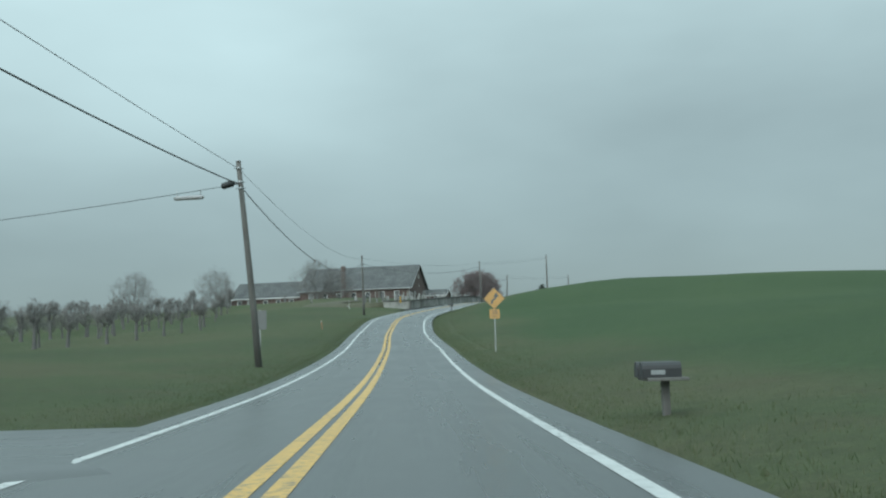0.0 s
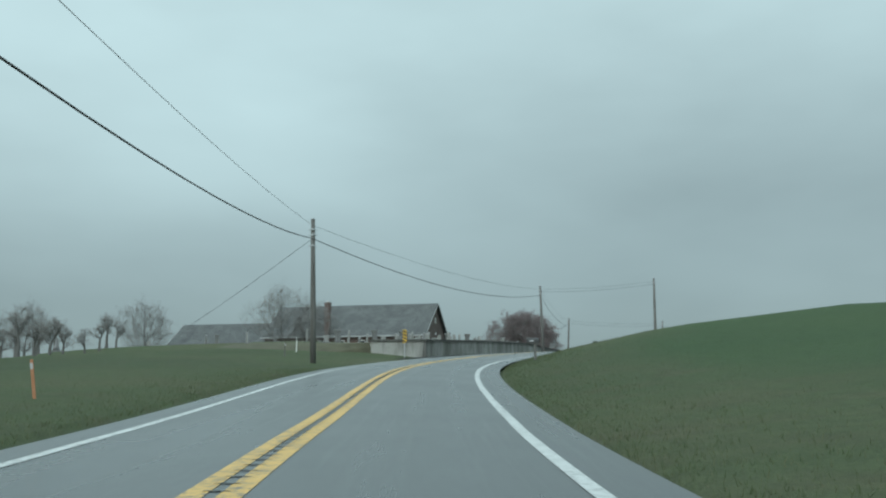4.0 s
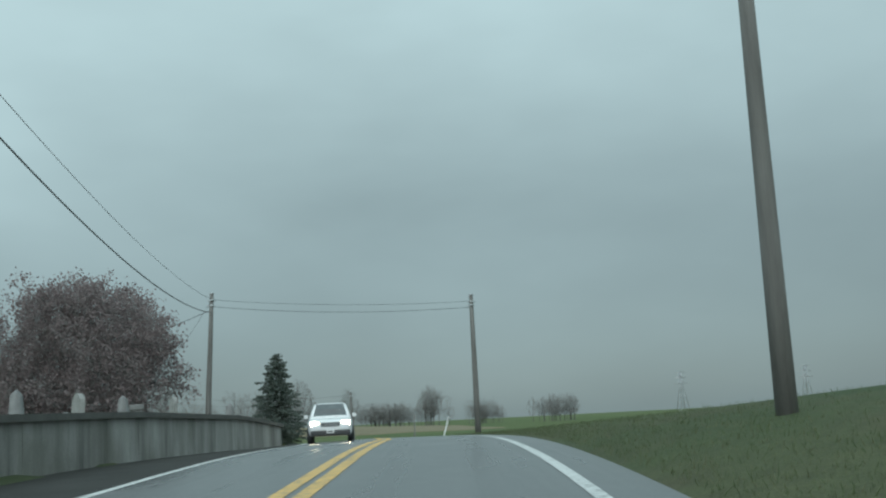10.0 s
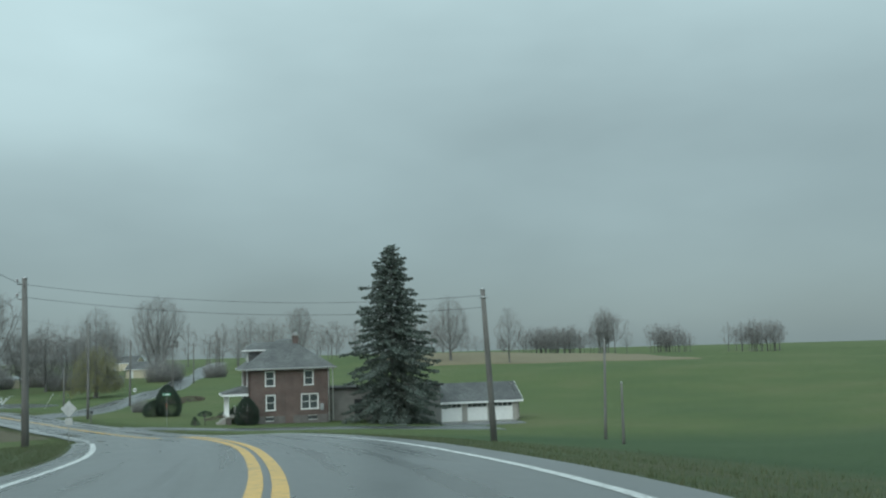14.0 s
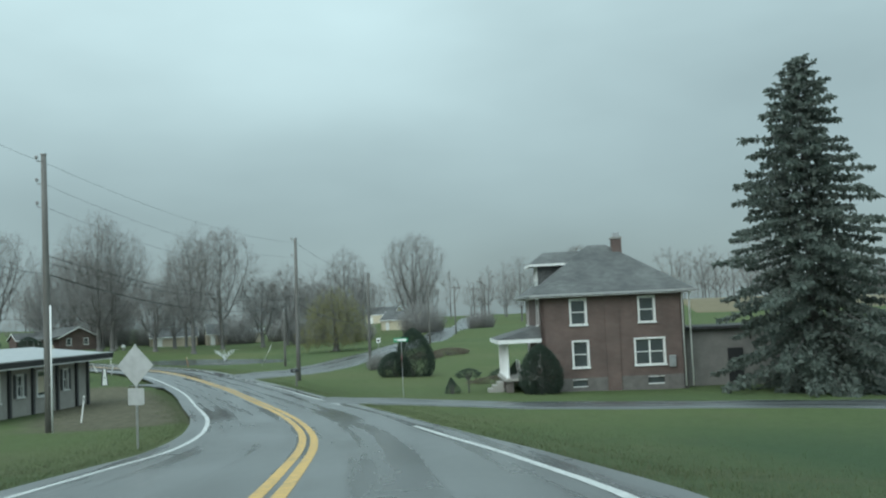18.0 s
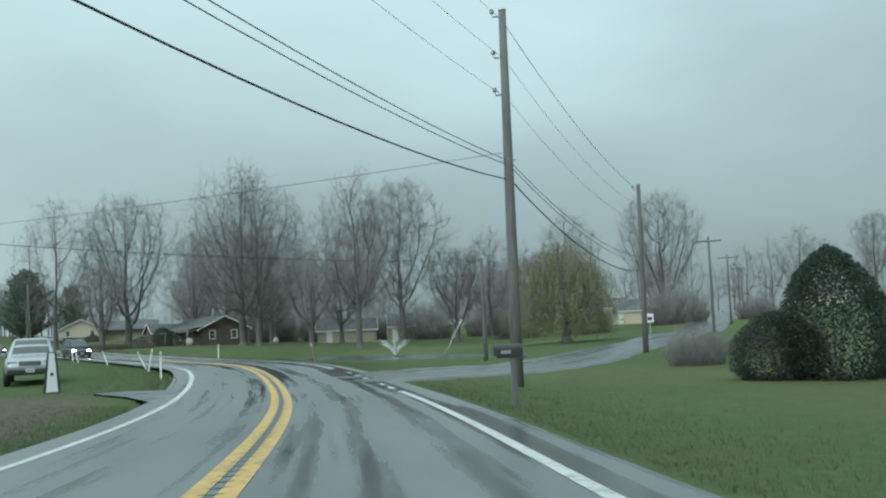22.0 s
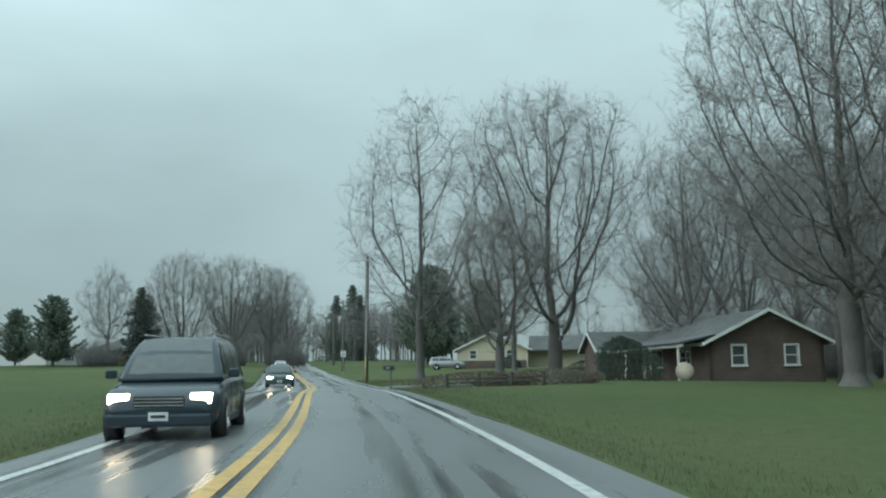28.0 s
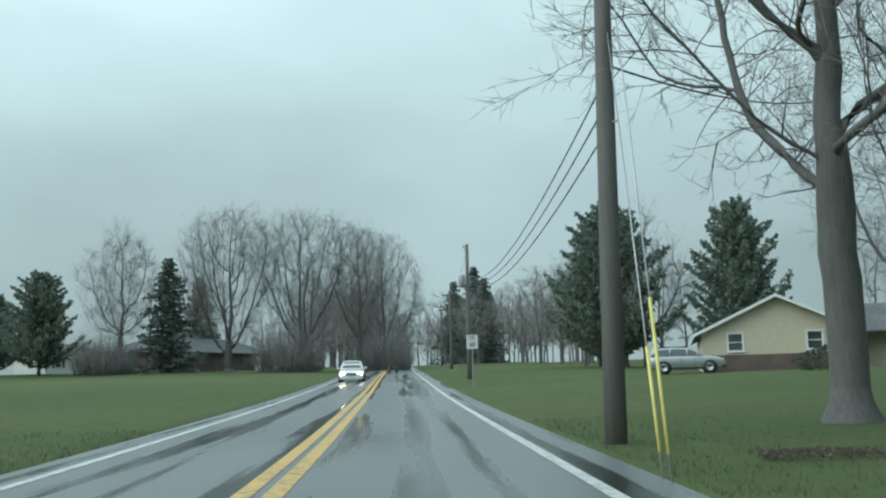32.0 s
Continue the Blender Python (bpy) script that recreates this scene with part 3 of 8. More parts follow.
LANES = {  # middle lines and half widths
    "house_lane": (spline([(8.5, 315.2, 0), (15, 312.2, 0), (22, 308.6, 0), (31, 305.4, 0), (40, 306, 0), (47, 307.5, 0)], 1.5), 2.3),
    "garage_yard": (spline([(44, 322.4, 0), (48, 322.6, 0), (53, 322.8, 0)], 1.5), 2.6),
    "side_road": (spline([(-9.5, 338, 0), (-4.5, 346, 0), (-1.6, 357, 0), (-0.6, 372, 0), (0.6, 400, 0), (1.6, 450, 0), (1.2, 552, 0), (-6, 720, 0)], 1.5), 2.9),
    "church_lane": (spline([(21.5, 207, 0), (14, 209, 0), (4, 213, 0), (-14, 216, 0)], 1.5), 3.2),
    "shop_yard": (spline([(3.2, 303, 0), (0.6, 309, 0), (-3.6, 318, 0), (-8.2, 327, 0), (-13.2, 335.5, 0)], 1.5), 2.4),
    "pond_drive": (spline([(-86.5, 424.2, 0), (-84.5, 428, 0), (-80, 437, 0), (-77, 448, 0)], 1.5), 1.7),
    "farm_drive": (spline([(-2.5, -17.5, 0), (-7, -20, 0), (-18, -25, 0), (-40, -34, 0)], 1.5), 3.6)}


# ---- ground: one sheet, close-meshed beside the road ----
rng = np.random.default_rng(4)
flat = [ROAD_XY[i] + RIGHT[i] * o for i in range(len(ROAD_XY)) for o in (-14, -11, -8.5, -6.8, -5.6, -4.8, -4.35, -3.9, -2, 2, 3.9, 4.35, 4.8, 5.6, 6.8, 8.5, 11, 14)]
for line, half in LANES.values():
    tan = np.gradient(line[:, :2], axis=0)
    tan /= np.linalg.norm(tan, axis=1)[:, None]
    some = np.concatenate([line[:, :2] + np.stack([tan[:, 1], -tan[:, 0]], 1) * o for o in (-half - 1.5, -half, 0, half, half + 1.5)])
    flat += list(some[np.abs(to_road(some)[1]) > 14.5])
ring = np.array([(u, v) for u in np.arange(-38, 38, 1.8) for v in np.arange(-20, 20, 1.8)])
ring = np.stack([POND[0] - 0.72 * ring[:, 0] + 0.69 * ring[:, 1], POND[1] + 0.69 * ring[:, 0] + 0.72 * ring[:, 1]], 1)
flat += list(ring[(pond_at(ring) < 1.5) & (np.abs(to_road(ring)[1]) > 14.5)] + 0.01)
for lo_x, hi_x, lo_y, hi_y, step in ((-340, 140, -60, 650, 5.0), (-700, 500, -300, 1000, 40.0), (-3500, 3500, -3000, 4000, 400.0)):
    gx, gy = np.meshgrid(np.arange(lo_x, hi_x + 1, step), np.arange(lo_y, hi_y + 1, step))
    some = np.stack([gx.ravel(), gy.ravel()], 1) + rng.uniform(-0.2, 0.2, (gx.size, 2)) * step
    some = some[np.abs(to_road(some)[1]) > 16]
    if step == 5:
        some = some[pond_at(some) > 1.5]
    else:
        inner = (-345, 145, -65, 655) if step < 100 else (-720, 520, -320, 1020)
        some = some[~((some[:, 0] > inner[0]) & (some[:, 0] < inner[1]) & (some[:, 1] > inner[2]) & (some[:, 1] < inner[3]))]
    flat += list(some)
from mathutils import geometry
flat = np.array(flat)
sheet = geometry.delaunay_2d_cdt([Vector(p) for p in flat], [], [], 0, 1e-4)
spots = np.array([tuple(p) for p in sheet[0]])
ground = new("ground", mesh_from("ground", [(x, y, z) for (x, y), z in zip(spots, height(spots))], [tuple(f) for f in sheet[2]], GRASS, smooth=True))
# where lawn and sown field grow: lawns from the brick house on, a crop up the bank beyond the verge
near, off, _ = to_road(spots)
lawn = np.clip((spots[:, 1] - 262) / 30, 0, 1)
crop = np.clip((off - 9.5 - 1.2 * np.sin(spots[:, 1] * 0.13)) / 2.5, 0, 1) * np.clip((300 - spots[:, 1]) / 15, 0, 1)
worn = np.zeros(len(spots))
some = np.where((spots[:, 1] > 285) & (spots[:, 1] < 350) & (spots[:, 0] > -30) & (spots[:, 0] < 20))[0]
worn[some] = np.clip((5.2 - np.sqrt(((spots[some, None] - LANES["shop_yard"][0][None, :, :2]) ** 2).sum(-1)).min(1)) / 3.0, 0, 1)
growth = ground.data.attributes.new("growth", "FLOAT_VECTOR", "POINT")
growth.data.foreach_set("vector", np.stack([lawn, crop, worn], 1).astype(np.float32).ravel())
tagged(ground, "wet green spring grass over rolling farmland", "ground", kind="structure")

# ---- road and its markings ----


def strip(name, material, a, b, lift, *sides, cells=1):
    """A strip of the road between nodes a and b; sides: its edges, as (how many half widths, metres more)."""
    at = np.where((ROAD_N >= a - 1e-6) & (ROAD_N <= b + 1e-6))[0]
    offs = np.stack([np.where(k < 0, HALF_LEFT[at], HALF[at]) * k + m for k, m in sides], 1)
    verts, uvs, k = [], [], len(sides)
    for n, i in enumerate(at):
        for o in offs[n]:
            p = ROAD_XY[i] + RIGHT[i] * o
            verts.append((p[0], p[1], ROAD_Z[i] + lift - 0.018 * abs(o)))
            uvs.append((o, ALONG[i]))
    faces = [(n * k + j, n * k + j + 1, (n + 1) * k + j + 1, (n + 1) * k + j) for n in range(len(at) - 1) for j in range(k - 1)]
    return mesh_from(name, verts, faces, material, uvs, smooth=True)


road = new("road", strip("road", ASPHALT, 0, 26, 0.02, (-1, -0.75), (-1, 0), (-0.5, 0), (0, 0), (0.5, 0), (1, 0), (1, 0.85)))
tagged(road, "wet grey two-lane asphalt road with darker streaks", "road", kind="structure")
for o in (-0.16, 0.16):
    tagged(new("centre_line", strip("centre_line", YELLOW_LINE, 0, 26, 0.026, (0, o - 0.105), (0, o + 0.105))), "worn solid yellow centre line", "road marking", kind="structure")
for a, b, o in ((0, 10.55, -1), (11.55, 26, -1), (0, 14.85, 1), (15.55, 17.02, 1), (17.66, 26, 1)):
    tagged(new("edge_line", strip("edge_line", WHITE_LINE, a, b, 0.026, (o, -0.09), (o, 0.09))), "worn solid white edge line", "road marking", kind="structure")
for k in range(5):
    a = 17.08 + k * 0.125
    at = ROAD_N[np.abs(ROAD_N - a).argmin()]
    i = int(np.abs(ROAD_N - a).argmin())
    p, q, t2 = ROAD_XY[i], RIGHT[i], TANGENT[i]
    o, z = HALF[i], ROAD_Z[i] + 0.026 - 0.018 * HALF[i]
    dash = mesh_from("edge_dash", [(*(p + q * (o + s) + t2 * m), z) for m, s in ((-0.8, -0.08), (-0.8, 0.08), (0.8, 0.08), (0.8, -0.08))], [(0, 1, 2, 3)], WHITE_LINE)
    tagged(new("edge_dash", dash), "worn white dash across the junction", "road marking", "dashes at the junction", kind="structure")


# milled rumble grooves between the centre lines
grooves = []
for i in np.where(((ROAD_N > 3.4) & (ROAD_N < 6.0)) | ((ROAD_N > 15.9) & (ROAD_N < 17.6)))[0]:
    span = ALONG[min(i + 1, len(ALONG) - 1)] - ALONG[i]
    for k in range(4):
        mid = ROAD_XY[i] + TANGENT[i] * span * k / 4
        z = ROAD_Z[i] + (ROAD_Z[min(i + 1, len(ROAD_Z) - 1)] - ROAD_Z[i]) * k / 4 + 0.0275
        grooves += [(*(mid + RIGHT[i] * a + TANGENT[i] * b), z) for a, b in ((-0.12, -0.02), (0.0, -0.05), (0.12, -0.02), (0.12, 0.02), (0.0, 0.05), (-0.12, 0.02))]
tagged(new("rumble_strip", mesh_from("rumble_strip", grooves, [tuple(range(6 * k, 6 * k + 6)) for k in range(len(grooves) // 6)], ASPHALT_WORN)), "milled rumble grooves along the middle of the road", "road marking", kind="structure")


tagged(new("gutter_strip", strip("gutter_strip", WET_EARTH, 6.85, 10.3, 0.024, (-1, -0.16), (-1, -1.6), (-1, -3.9))), "dark wet earth between the road and the churchyard wall", "verge", kind="structure")


def lane(name, material, label):
    line, half = LANES[name]
    tan = np.gradient(line[:, :2], axis=0)
    tan /= np.linalg.norm(tan, axis=1)[:, None]
    right = np.stack([tan[:, 1], -tan[:, 0]], 1)
    offs = np.concatenate([[-half - 0.4], np.linspace(-half, half, 5), [half + 0.4]])
    edge = 0.12 * np.sin(np.arange(len(line)) * 1.9) + 0.1 * np.sin(np.arange(len(line)) * 0.7)
    pts = np.concatenate([line[:, :2] + right * (o + (edge[:, None] * np.sign(o) if abs(o) > half * 0.9 else 0)) for o in offs])
    near, off, _ = to_road(pts)
    z = np.where(np.abs(off) < HALF[near] + 0.8, ROAD_Z[near] + 0.012 - 0.018 * np.abs(off), height(pts) + 0.07)
    m = len(line)
    z[:m] -= 0.3
    z[-m:] -= 0.3
    faces = [(j * m + n, (j + 1) * m + n, (j + 1) * m + n + 1, j * m + n + 1) for j in range(6) for n in range(m - 1)]
    along = np.arange(m) * 1.5
    me = mesh_from(name, [(*p, h) for p, h in zip(pts, z)], faces, material, [(o, along[n]) for o in offs for n in range(m)], smooth=True)
    return tagged(new(name, me), label, "road", kind="structure")


lane("house_lane", ASPHALT, "narrow wet asphalt lane beside the brick house")
lane("garage_yard", ASPHALT, "wet asphalt yard in front of the garage")
lane("side_road", ASPHALT, "narrow asphalt side road climbing a grassy hill")
lane("church_lane", ASPHALT, "wet asphalt entrance to the churchyard")
lane("pond_drive", ASPHALT, "short asphalt drive to the ranch house")
lane("farm_drive", ASPHALT, "wet dark farm entrance beside the road")

# ---- a brown stubble field on the far slope ----
gx, gy = np.meshgrid(np.linspace(52, 136, 52), np.linspace(468, 552, 22))
near_xy = np.stack([gx.ravel(), gy.ravel() - 0.12 * gx.ravel() + 8 + 2 * np.sin(gx.ravel() * 0.07)], 1)
tagged(new("stubble_field", mesh_from("stubble_field", [(x, y, z + (0.2 if 0 < n % 52 < 51 and 0 < n // 52 < 21 else -0.6)) for n, ((x, y), z) in enumerate(zip(near_xy, height(near_xy)))], [(j * 52 + i, j * 52 + i + 1, (j + 1) * 52 + i + 1, (j + 1) * 52 + i) for j in range(21) for i in range(51)], STUBBLE, smooth=True)), "brown stubble field on the far slope", "field", kind="structure")

# ---- pond ----
rim = []
for k in range(72):
    g = 2 * math.pi * k / 72
    lo, hi = 0.2, 40.0
    for _ in range(30):
        mid = (lo + hi) / 2
        inside = pond_at([(POND[0] + mid * math.cos(g), POND[1] + mid * math.sin(g))])[0] < 1.27
        lo, hi = (mid, hi) if inside else (lo, mid)
    rim.append((POND[0] + lo * math.cos(g), POND[1] + lo * math.sin(g), POND[2]))
tagged(new("pond", mesh_from("pond", rim + [POND], [(k, (k + 1) % 72, 72) for k in range(72)], WATER)), "still farm pond with grassy banks", "pond", kind="structure")

# ---- trees and shrubs ----
def sprays(twigs, lines, many, kids, seed, long=0.5, lift=0.25, thick=0.008):
    """Fine twigs along branches: many on each, with kids on each twig. lines: rows of the branches' points."""
    r = np.random.default_rng(seed)
    pts = np.array(lines)
    n, k = len(pts), pts.shape[1] - 1
    size = np.linalg.norm(pts[:, -1] - pts[:, 0], axis=1)

    def unit(v):
        return v / np.maximum(np.linalg.norm(v, axis=1), 1e-6)[:, None]

    def put_twigs(base, way, far, radius, bend):
        u = unit(np.cross(way, np.array((0.31, 0.52, 0.79))))
        w = np.cross(way, u)
        mid = base + way * far[:, None] * 0.5 + bend * far[:, None] * 0.35
        tip = base + way * far[:, None] + bend * far[:, None]
        ring = [u * math.cos(a) + w * math.sin(a) for a in (0, 2.094, 4.189)]
        v = np.stack([base + q * radius for q in ring] + [tip], 1)
        twigs.append(v.reshape(-1, 3))
        return mid, tip

    i = np.repeat(np.arange(n), many)
    at = r.uniform(0.15, 1.0, len(i)) * k
    c = np.minimum(at.astype(int), k - 1)
    base = pts[i, c] + (pts[i, c + 1] - pts[i, c]) * (at - c)[:, None]
    way = unit(unit(pts[i, c + 1] - pts[i, c]) + r.normal(0, 0.55, (len(i), 3)) + np.array((0, 0, lift)))
    far = size[i] * r.uniform(0.3, 0.8, len(i)) * long + 0.15
    mid, tip = put_twigs(base, way, far, thick, r.normal(0, 0.12, (len(i), 3)) + np.array((0, 0, lift * 0.4)))
    if kids:
        j = np.repeat(np.arange(len(i)), kids)
        u = r.uniform(0.25, 1.0, len(j))[:, None]
        start = np.where(u < 0.5, base[j] + (mid[j] - base[j]) * u * 2, mid[j] + (tip[j] - mid[j]) * (u * 2 - 1))
        turn = unit(way[j] + r.normal(0, 0.5, (len(j), 3)) + np.array((0, 0, lift * 0.5)))
        put_twigs(start, turn, far[j] * r.uniform(0.35, 0.75, len(j)), thick * 0.72, r.normal(0, 0.1, (len(j), 3)))
    return tip


def twig_mesh(name, verts, material):
    first = 4 * np.arange(len(verts) // 4)
    tris = np.concatenate([first[:, None] + np.array(q) for q in ((0, 1, 3), (1, 2, 3), (2, 0, 3))])
    return fast_mesh(name, verts, [], tris, material)


def grow(seed, tall, trunk, first=0.3, limbs=8, forks=(6, 5), spread=0.75, lift=0.35, wander=0.22, reach=0.55, lean=0.0, twigs_each=7, kids=3, thick=0.008, droop=0.0):
    """The verts and faces of a bare tree's wood and of its fine twigs, the branches' ends and the twigs' tips. tall and trunk: height and radius in metres;
    first: where the limbs begin; forks: how many branches each limb and branch bears; spread: how far they stand off; lift: how they turn up again."""
    r = random.Random(seed)
    wood, twigs, ends, lines = ([], []), [], [], []

    def turned(d, angle):
        u = d.orthogonal().normalized()
        w = d.cross(u)
        g = r.uniform(0, 2 * math.pi)
        return (d * math.cos(angle) + (u * math.cos(g) + w * math.sin(g)) * math.sin(angle)).normalized()

    def branch(start, d, long, radius, level):
        many = (8, 7, 5, 4)[level]
        pts, rad, p = [start.copy()], [radius], start.copy()
        for k in range(many):
            pull = lift * (0.25 if level else 0.4) - (droop * 0.35 if level > 1 else 0)
            d = (d + Vector((r.gauss(0, wander), r.gauss(0, wander), r.gauss(0, wander * 0.6))) * (0.3 if level == 0 else 1) + Vector((0, 0, pull))).normalized()
            p = p + d * (long / many)
            pts.append(p.copy())
            rad.append(max(radius * (1 - (k + 1) / many * 0.82), 0.007))
        tube(*wood, pts, rad, (10, 6, 4, 3)[level], cap=False)
        if level == len(forks) + 1:
            ends.append((p, d))
            lines.append([tuple(pts[n * many // 4]) for n in range(5)])
            return
        many_kids = limbs if level == 0 else forks[level - 1]
        for k in range(many_kids):
            at = (first + (1 - first) * (k + r.random()) / many_kids) if level == 0 else (0.2 + 0.8 * (k + r.random()) / many_kids)
            at = min(at, 0.98)
            i = min(int(at * many), many - 1)
            q = pts[i].lerp(pts[i + 1], at * many - i)
            s = rad[i] * (0.5 if level == 0 else 0.56)
            out = turned(d if level else Vector((0, 0, 1)), spread * r.uniform(0.65, 1.2) * (1 - 0.35 * at if level == 0 else 0.85))
            size = long * r.uniform(0.8, 1.15) * ((reach * (1.25 - 0.6 * at)) if level == 0 else 0.5 * (1.25 - 0.5 * at))
            branch(q, out, size, max(s, 0.01), level + 1)

    # the flare of the roots
    tube(*wood, [(0, 0, -0.25), (0, 0, 0.12), (0, 0, 0.6), (lean * 0.9, 0, 1.3)], [trunk * 1.75, trunk * 1.45, trunk * 1.1, trunk], 11, cap=False)
    branch(Vector((lean * 0.8, 0, 1.2)), Vector((lean, 0, 1)).normalized(), tall * 0.74, trunk, 0)
    tips = sprays(twigs, lines, twigs_each, kids, seed, 0.62, lift * 0.6 - droop, thick)
    return wood, np.concatenate(twigs), ends, tips


def bare_tree(name, seed, label, bark_mat=None, group="", **shape):
    wood, twigs, ends, tips = grow(seed, **shape)
    t = thing(name, Matrix(), label, "tree", group)
    tagged(part("trunk", mesh_from("trunk", *wood, bark_mat or BARK, smooth=True), None, t), "trunk with its limbs and branches", kind="stuff")
    tagged(part("crown", twig_mesh("crown", twigs, TWIG), None, t), "fine bare twigs", kind="stuff")
    return t, (ends, tips)


def colonise(r, tall, wide, base, shape, many, hollow, step, rise, lean):
    """A branching skeleton that grows towards points strewn through a crown. shape: the crown's radius from its foot to its top, in parts of wide."""
    u, g = r.uniform(0, 1, many * 8), r.uniform(0, 2 * math.pi, many * 8)
    full = np.interp(u, np.linspace(0, 1, len(shape)), shape)
    keep = r.uniform(0, 1, len(u)) < full
    u, g, full = u[keep][:many], g[keep][:many], full[keep][:many]
    lobes = 1 + sum(0.12 * np.sin(k * g + r.uniform(0, 6.28) + 3 * u * r.normal(0, 1)) for k in (2, 3, 5))
    far = wide * full * lobes * np.sqrt(r.uniform(hollow ** 2, 1, len(u)))
    z = base + u * (tall - base)
    goals = np.stack([far * np.cos(g) + lean * z, far * np.sin(g), z], 1)
    nodes = [np.array((lean * h, 0, h)) for h in np.arange(0.6, max(base * 0.65, 1.2) + 0.01, step)]
    parent, way, kids = [max(k - 1, -1) for k in range(len(nodes))], [np.array((0, 0, 1.0))] * len(nodes), {}
    parent[0] = -1
    pts = np.array(nodes)
    d = np.linalg.norm(goals[:, None] - pts[None], axis=2)
    near, dist = d.argmin(1), d.min(1)
    for _ in range(140):
        if not len(goals):
            break
        pull = goals - np.array(nodes)[near]
        pull /= np.maximum(np.linalg.norm(pull, axis=1), 1e-6)[:, None]
        fresh = []
        for i in np.unique(near):
            if kids.get(i, 0) > 3:
                continue
            p = pull[near == i].sum(0)
            p = p / max(np.linalg.norm(p), 1e-6) + 0.9 * way[i] + np.array((0, 0, rise)) + r.normal(0, 0.13, 3)
            p /= np.linalg.norm(p)
            fresh.append((nodes[i] + p * step, i, p))
            kids[i] = kids.get(i, 0) + 1
        if not fresh:
            break
        first = len(nodes)
        for q, i, p in fresh:
            nodes.append(q)
            parent.append(int(i))
            way.append(p)
        add = np.array([q for q, _, _ in fresh])
        d = np.linalg.norm(goals[:, None] - add[None], axis=2)
        closer = d.min(1) < dist
        near = np.where(closer, first + d.argmin(1), near)
        dist = np.minimum(dist, d.min(1))
        left = dist > step * 1.5
        goals, near, dist = goals[left], near[left], dist[left]
    return nodes, parent


def crowned(seed, tall, wide, base, trunk, shape, many=700, hollow=0.0, step=0.5, rise=0.12, lean=0.0, twigs_all=5200, kids=3, thick=0.009, long=0.8, droop=0.0, shoots=1):
    """The wood and the fine twigs of a bare tree whose crown fills a given outline, as grow() gives them."""
    r = np.random.default_rng(seed)
    nodes, parent = colonise(r, tall, wide, base, shape, many, hollow, step, rise, lean)
    n = len(nodes)
    bears, heir = np.zeros(n), [-1] * n
    tip = np.ones(n, bool)
    for i in range(n - 1, -1, -1):
        if tip[i]:
            bears[i] = 1
        if parent[i] >= 0:
            tip[parent[i]] = False
            bears[parent[i]] += bears[i]
    for i in range(n):
        p = parent[i]
        if p >= 0 and (heir[p] < 0 or bears[i] > bears[heir[p]]):
            heir[p] = i
    radius = np.maximum(trunk * (bears / bears[0]) ** 0.6, 0.01)
    wood, twigs, lines, ends = ([], []), [], [], []
    for i in range(n):
        if parent[i] >= 0 and heir[parent[i]] == i:
            continue
        run = [i]
        while heir[run[-1]] >= 0:
            run.append(heir[run[-1]])
        ends.append((Vector(nodes[run[-1]]), Vector(nodes[run[-1]] - nodes[parent[run[-1]]]).normalized() if parent[run[-1]] >= 0 else Vector((0, 0, 1))))
        pts, rad = [nodes[k] for k in run], [radius[k] for k in run]
        if parent[i] >= 0:
            pts, rad = [nodes[parent[i]]] + pts, [min(rad[0] * 1.15, radius[parent[i]])] + rad
        thin = [k for k, q in enumerate(rad) if q < 0.07]
        if len(pts) > 1:
            for lo in range(0, len(pts) - 1, 6):
                some, thick_here = slice(lo, min(lo + 7, len(pts))), rad[lo]
                tube(*wood, [tuple(q) for q in pts[some]], rad[some], 9 if thick_here > 0.2 else 5 if thick_here > 0.06 else 3, cap=False)
        if thin and len(pts) - thin[0] > 1:
            part_of = np.array(pts[thin[0]:])
            for lo in range(0, len(part_of) - 1, 5):
                some = part_of[lo:lo + 6]
                at = np.linspace(0, len(some) - 1, 5)
                lines.append([tuple(np.array([np.interp(x, range(len(some)), some[:, c]) for c in range(3)])) for x in at])
    # side shoots all along the limbs
    for i in range(n):
        if radius[i] > trunk * 0.36 or parent[i] < 0:
            continue
        ahead = (nodes[i] - nodes[parent[i]]) / step
        for _ in range(shoots):
            side = np.cross(ahead, r.normal(0, 1, 3))
            d = side / max(np.linalg.norm(side), 1e-6) + 0.65 * ahead + np.array((0, 0, 0.18 - droop))
            far = r.uniform(0.5, 1.25) * step * 3.0
            at, pts = nodes[parent[i]] + (nodes[i] - nodes[parent[i]]) * r.uniform(0, 1), []
            for k in range(5):
                pts.append(tuple(at))
                d = d / np.linalg.norm(d) + r.normal(0, 0.1, 3) + np.array((0, 0, 0.1 - droop * 0.5))
                at = at + d / np.linalg.norm(d) * far / 4
            thin = min(radius[i] * 0.5, 0.022)
            tube(*wood, pts, [thin, thin * 0.8, thin * 0.62, thin * 0.45, thin * 0.3], 3, cap=False)
            lines.append(pts)
    tube(*wood, [(0, 0, -0.3), (0, 0, 0.08), (lean * 0.3, 0, 0.35), (lean * 0.62, 0, 0.62)], [trunk * 1.9, trunk * 1.5, trunk * 1.15, trunk * 1.0], 11, cap=False)
    tips = sprays(twigs, lines, max(2, round(twigs_all / len(lines))), kids, seed, long, 0.24 - droop, thick)
    return wood, np.concatenate(twigs), ends, tips


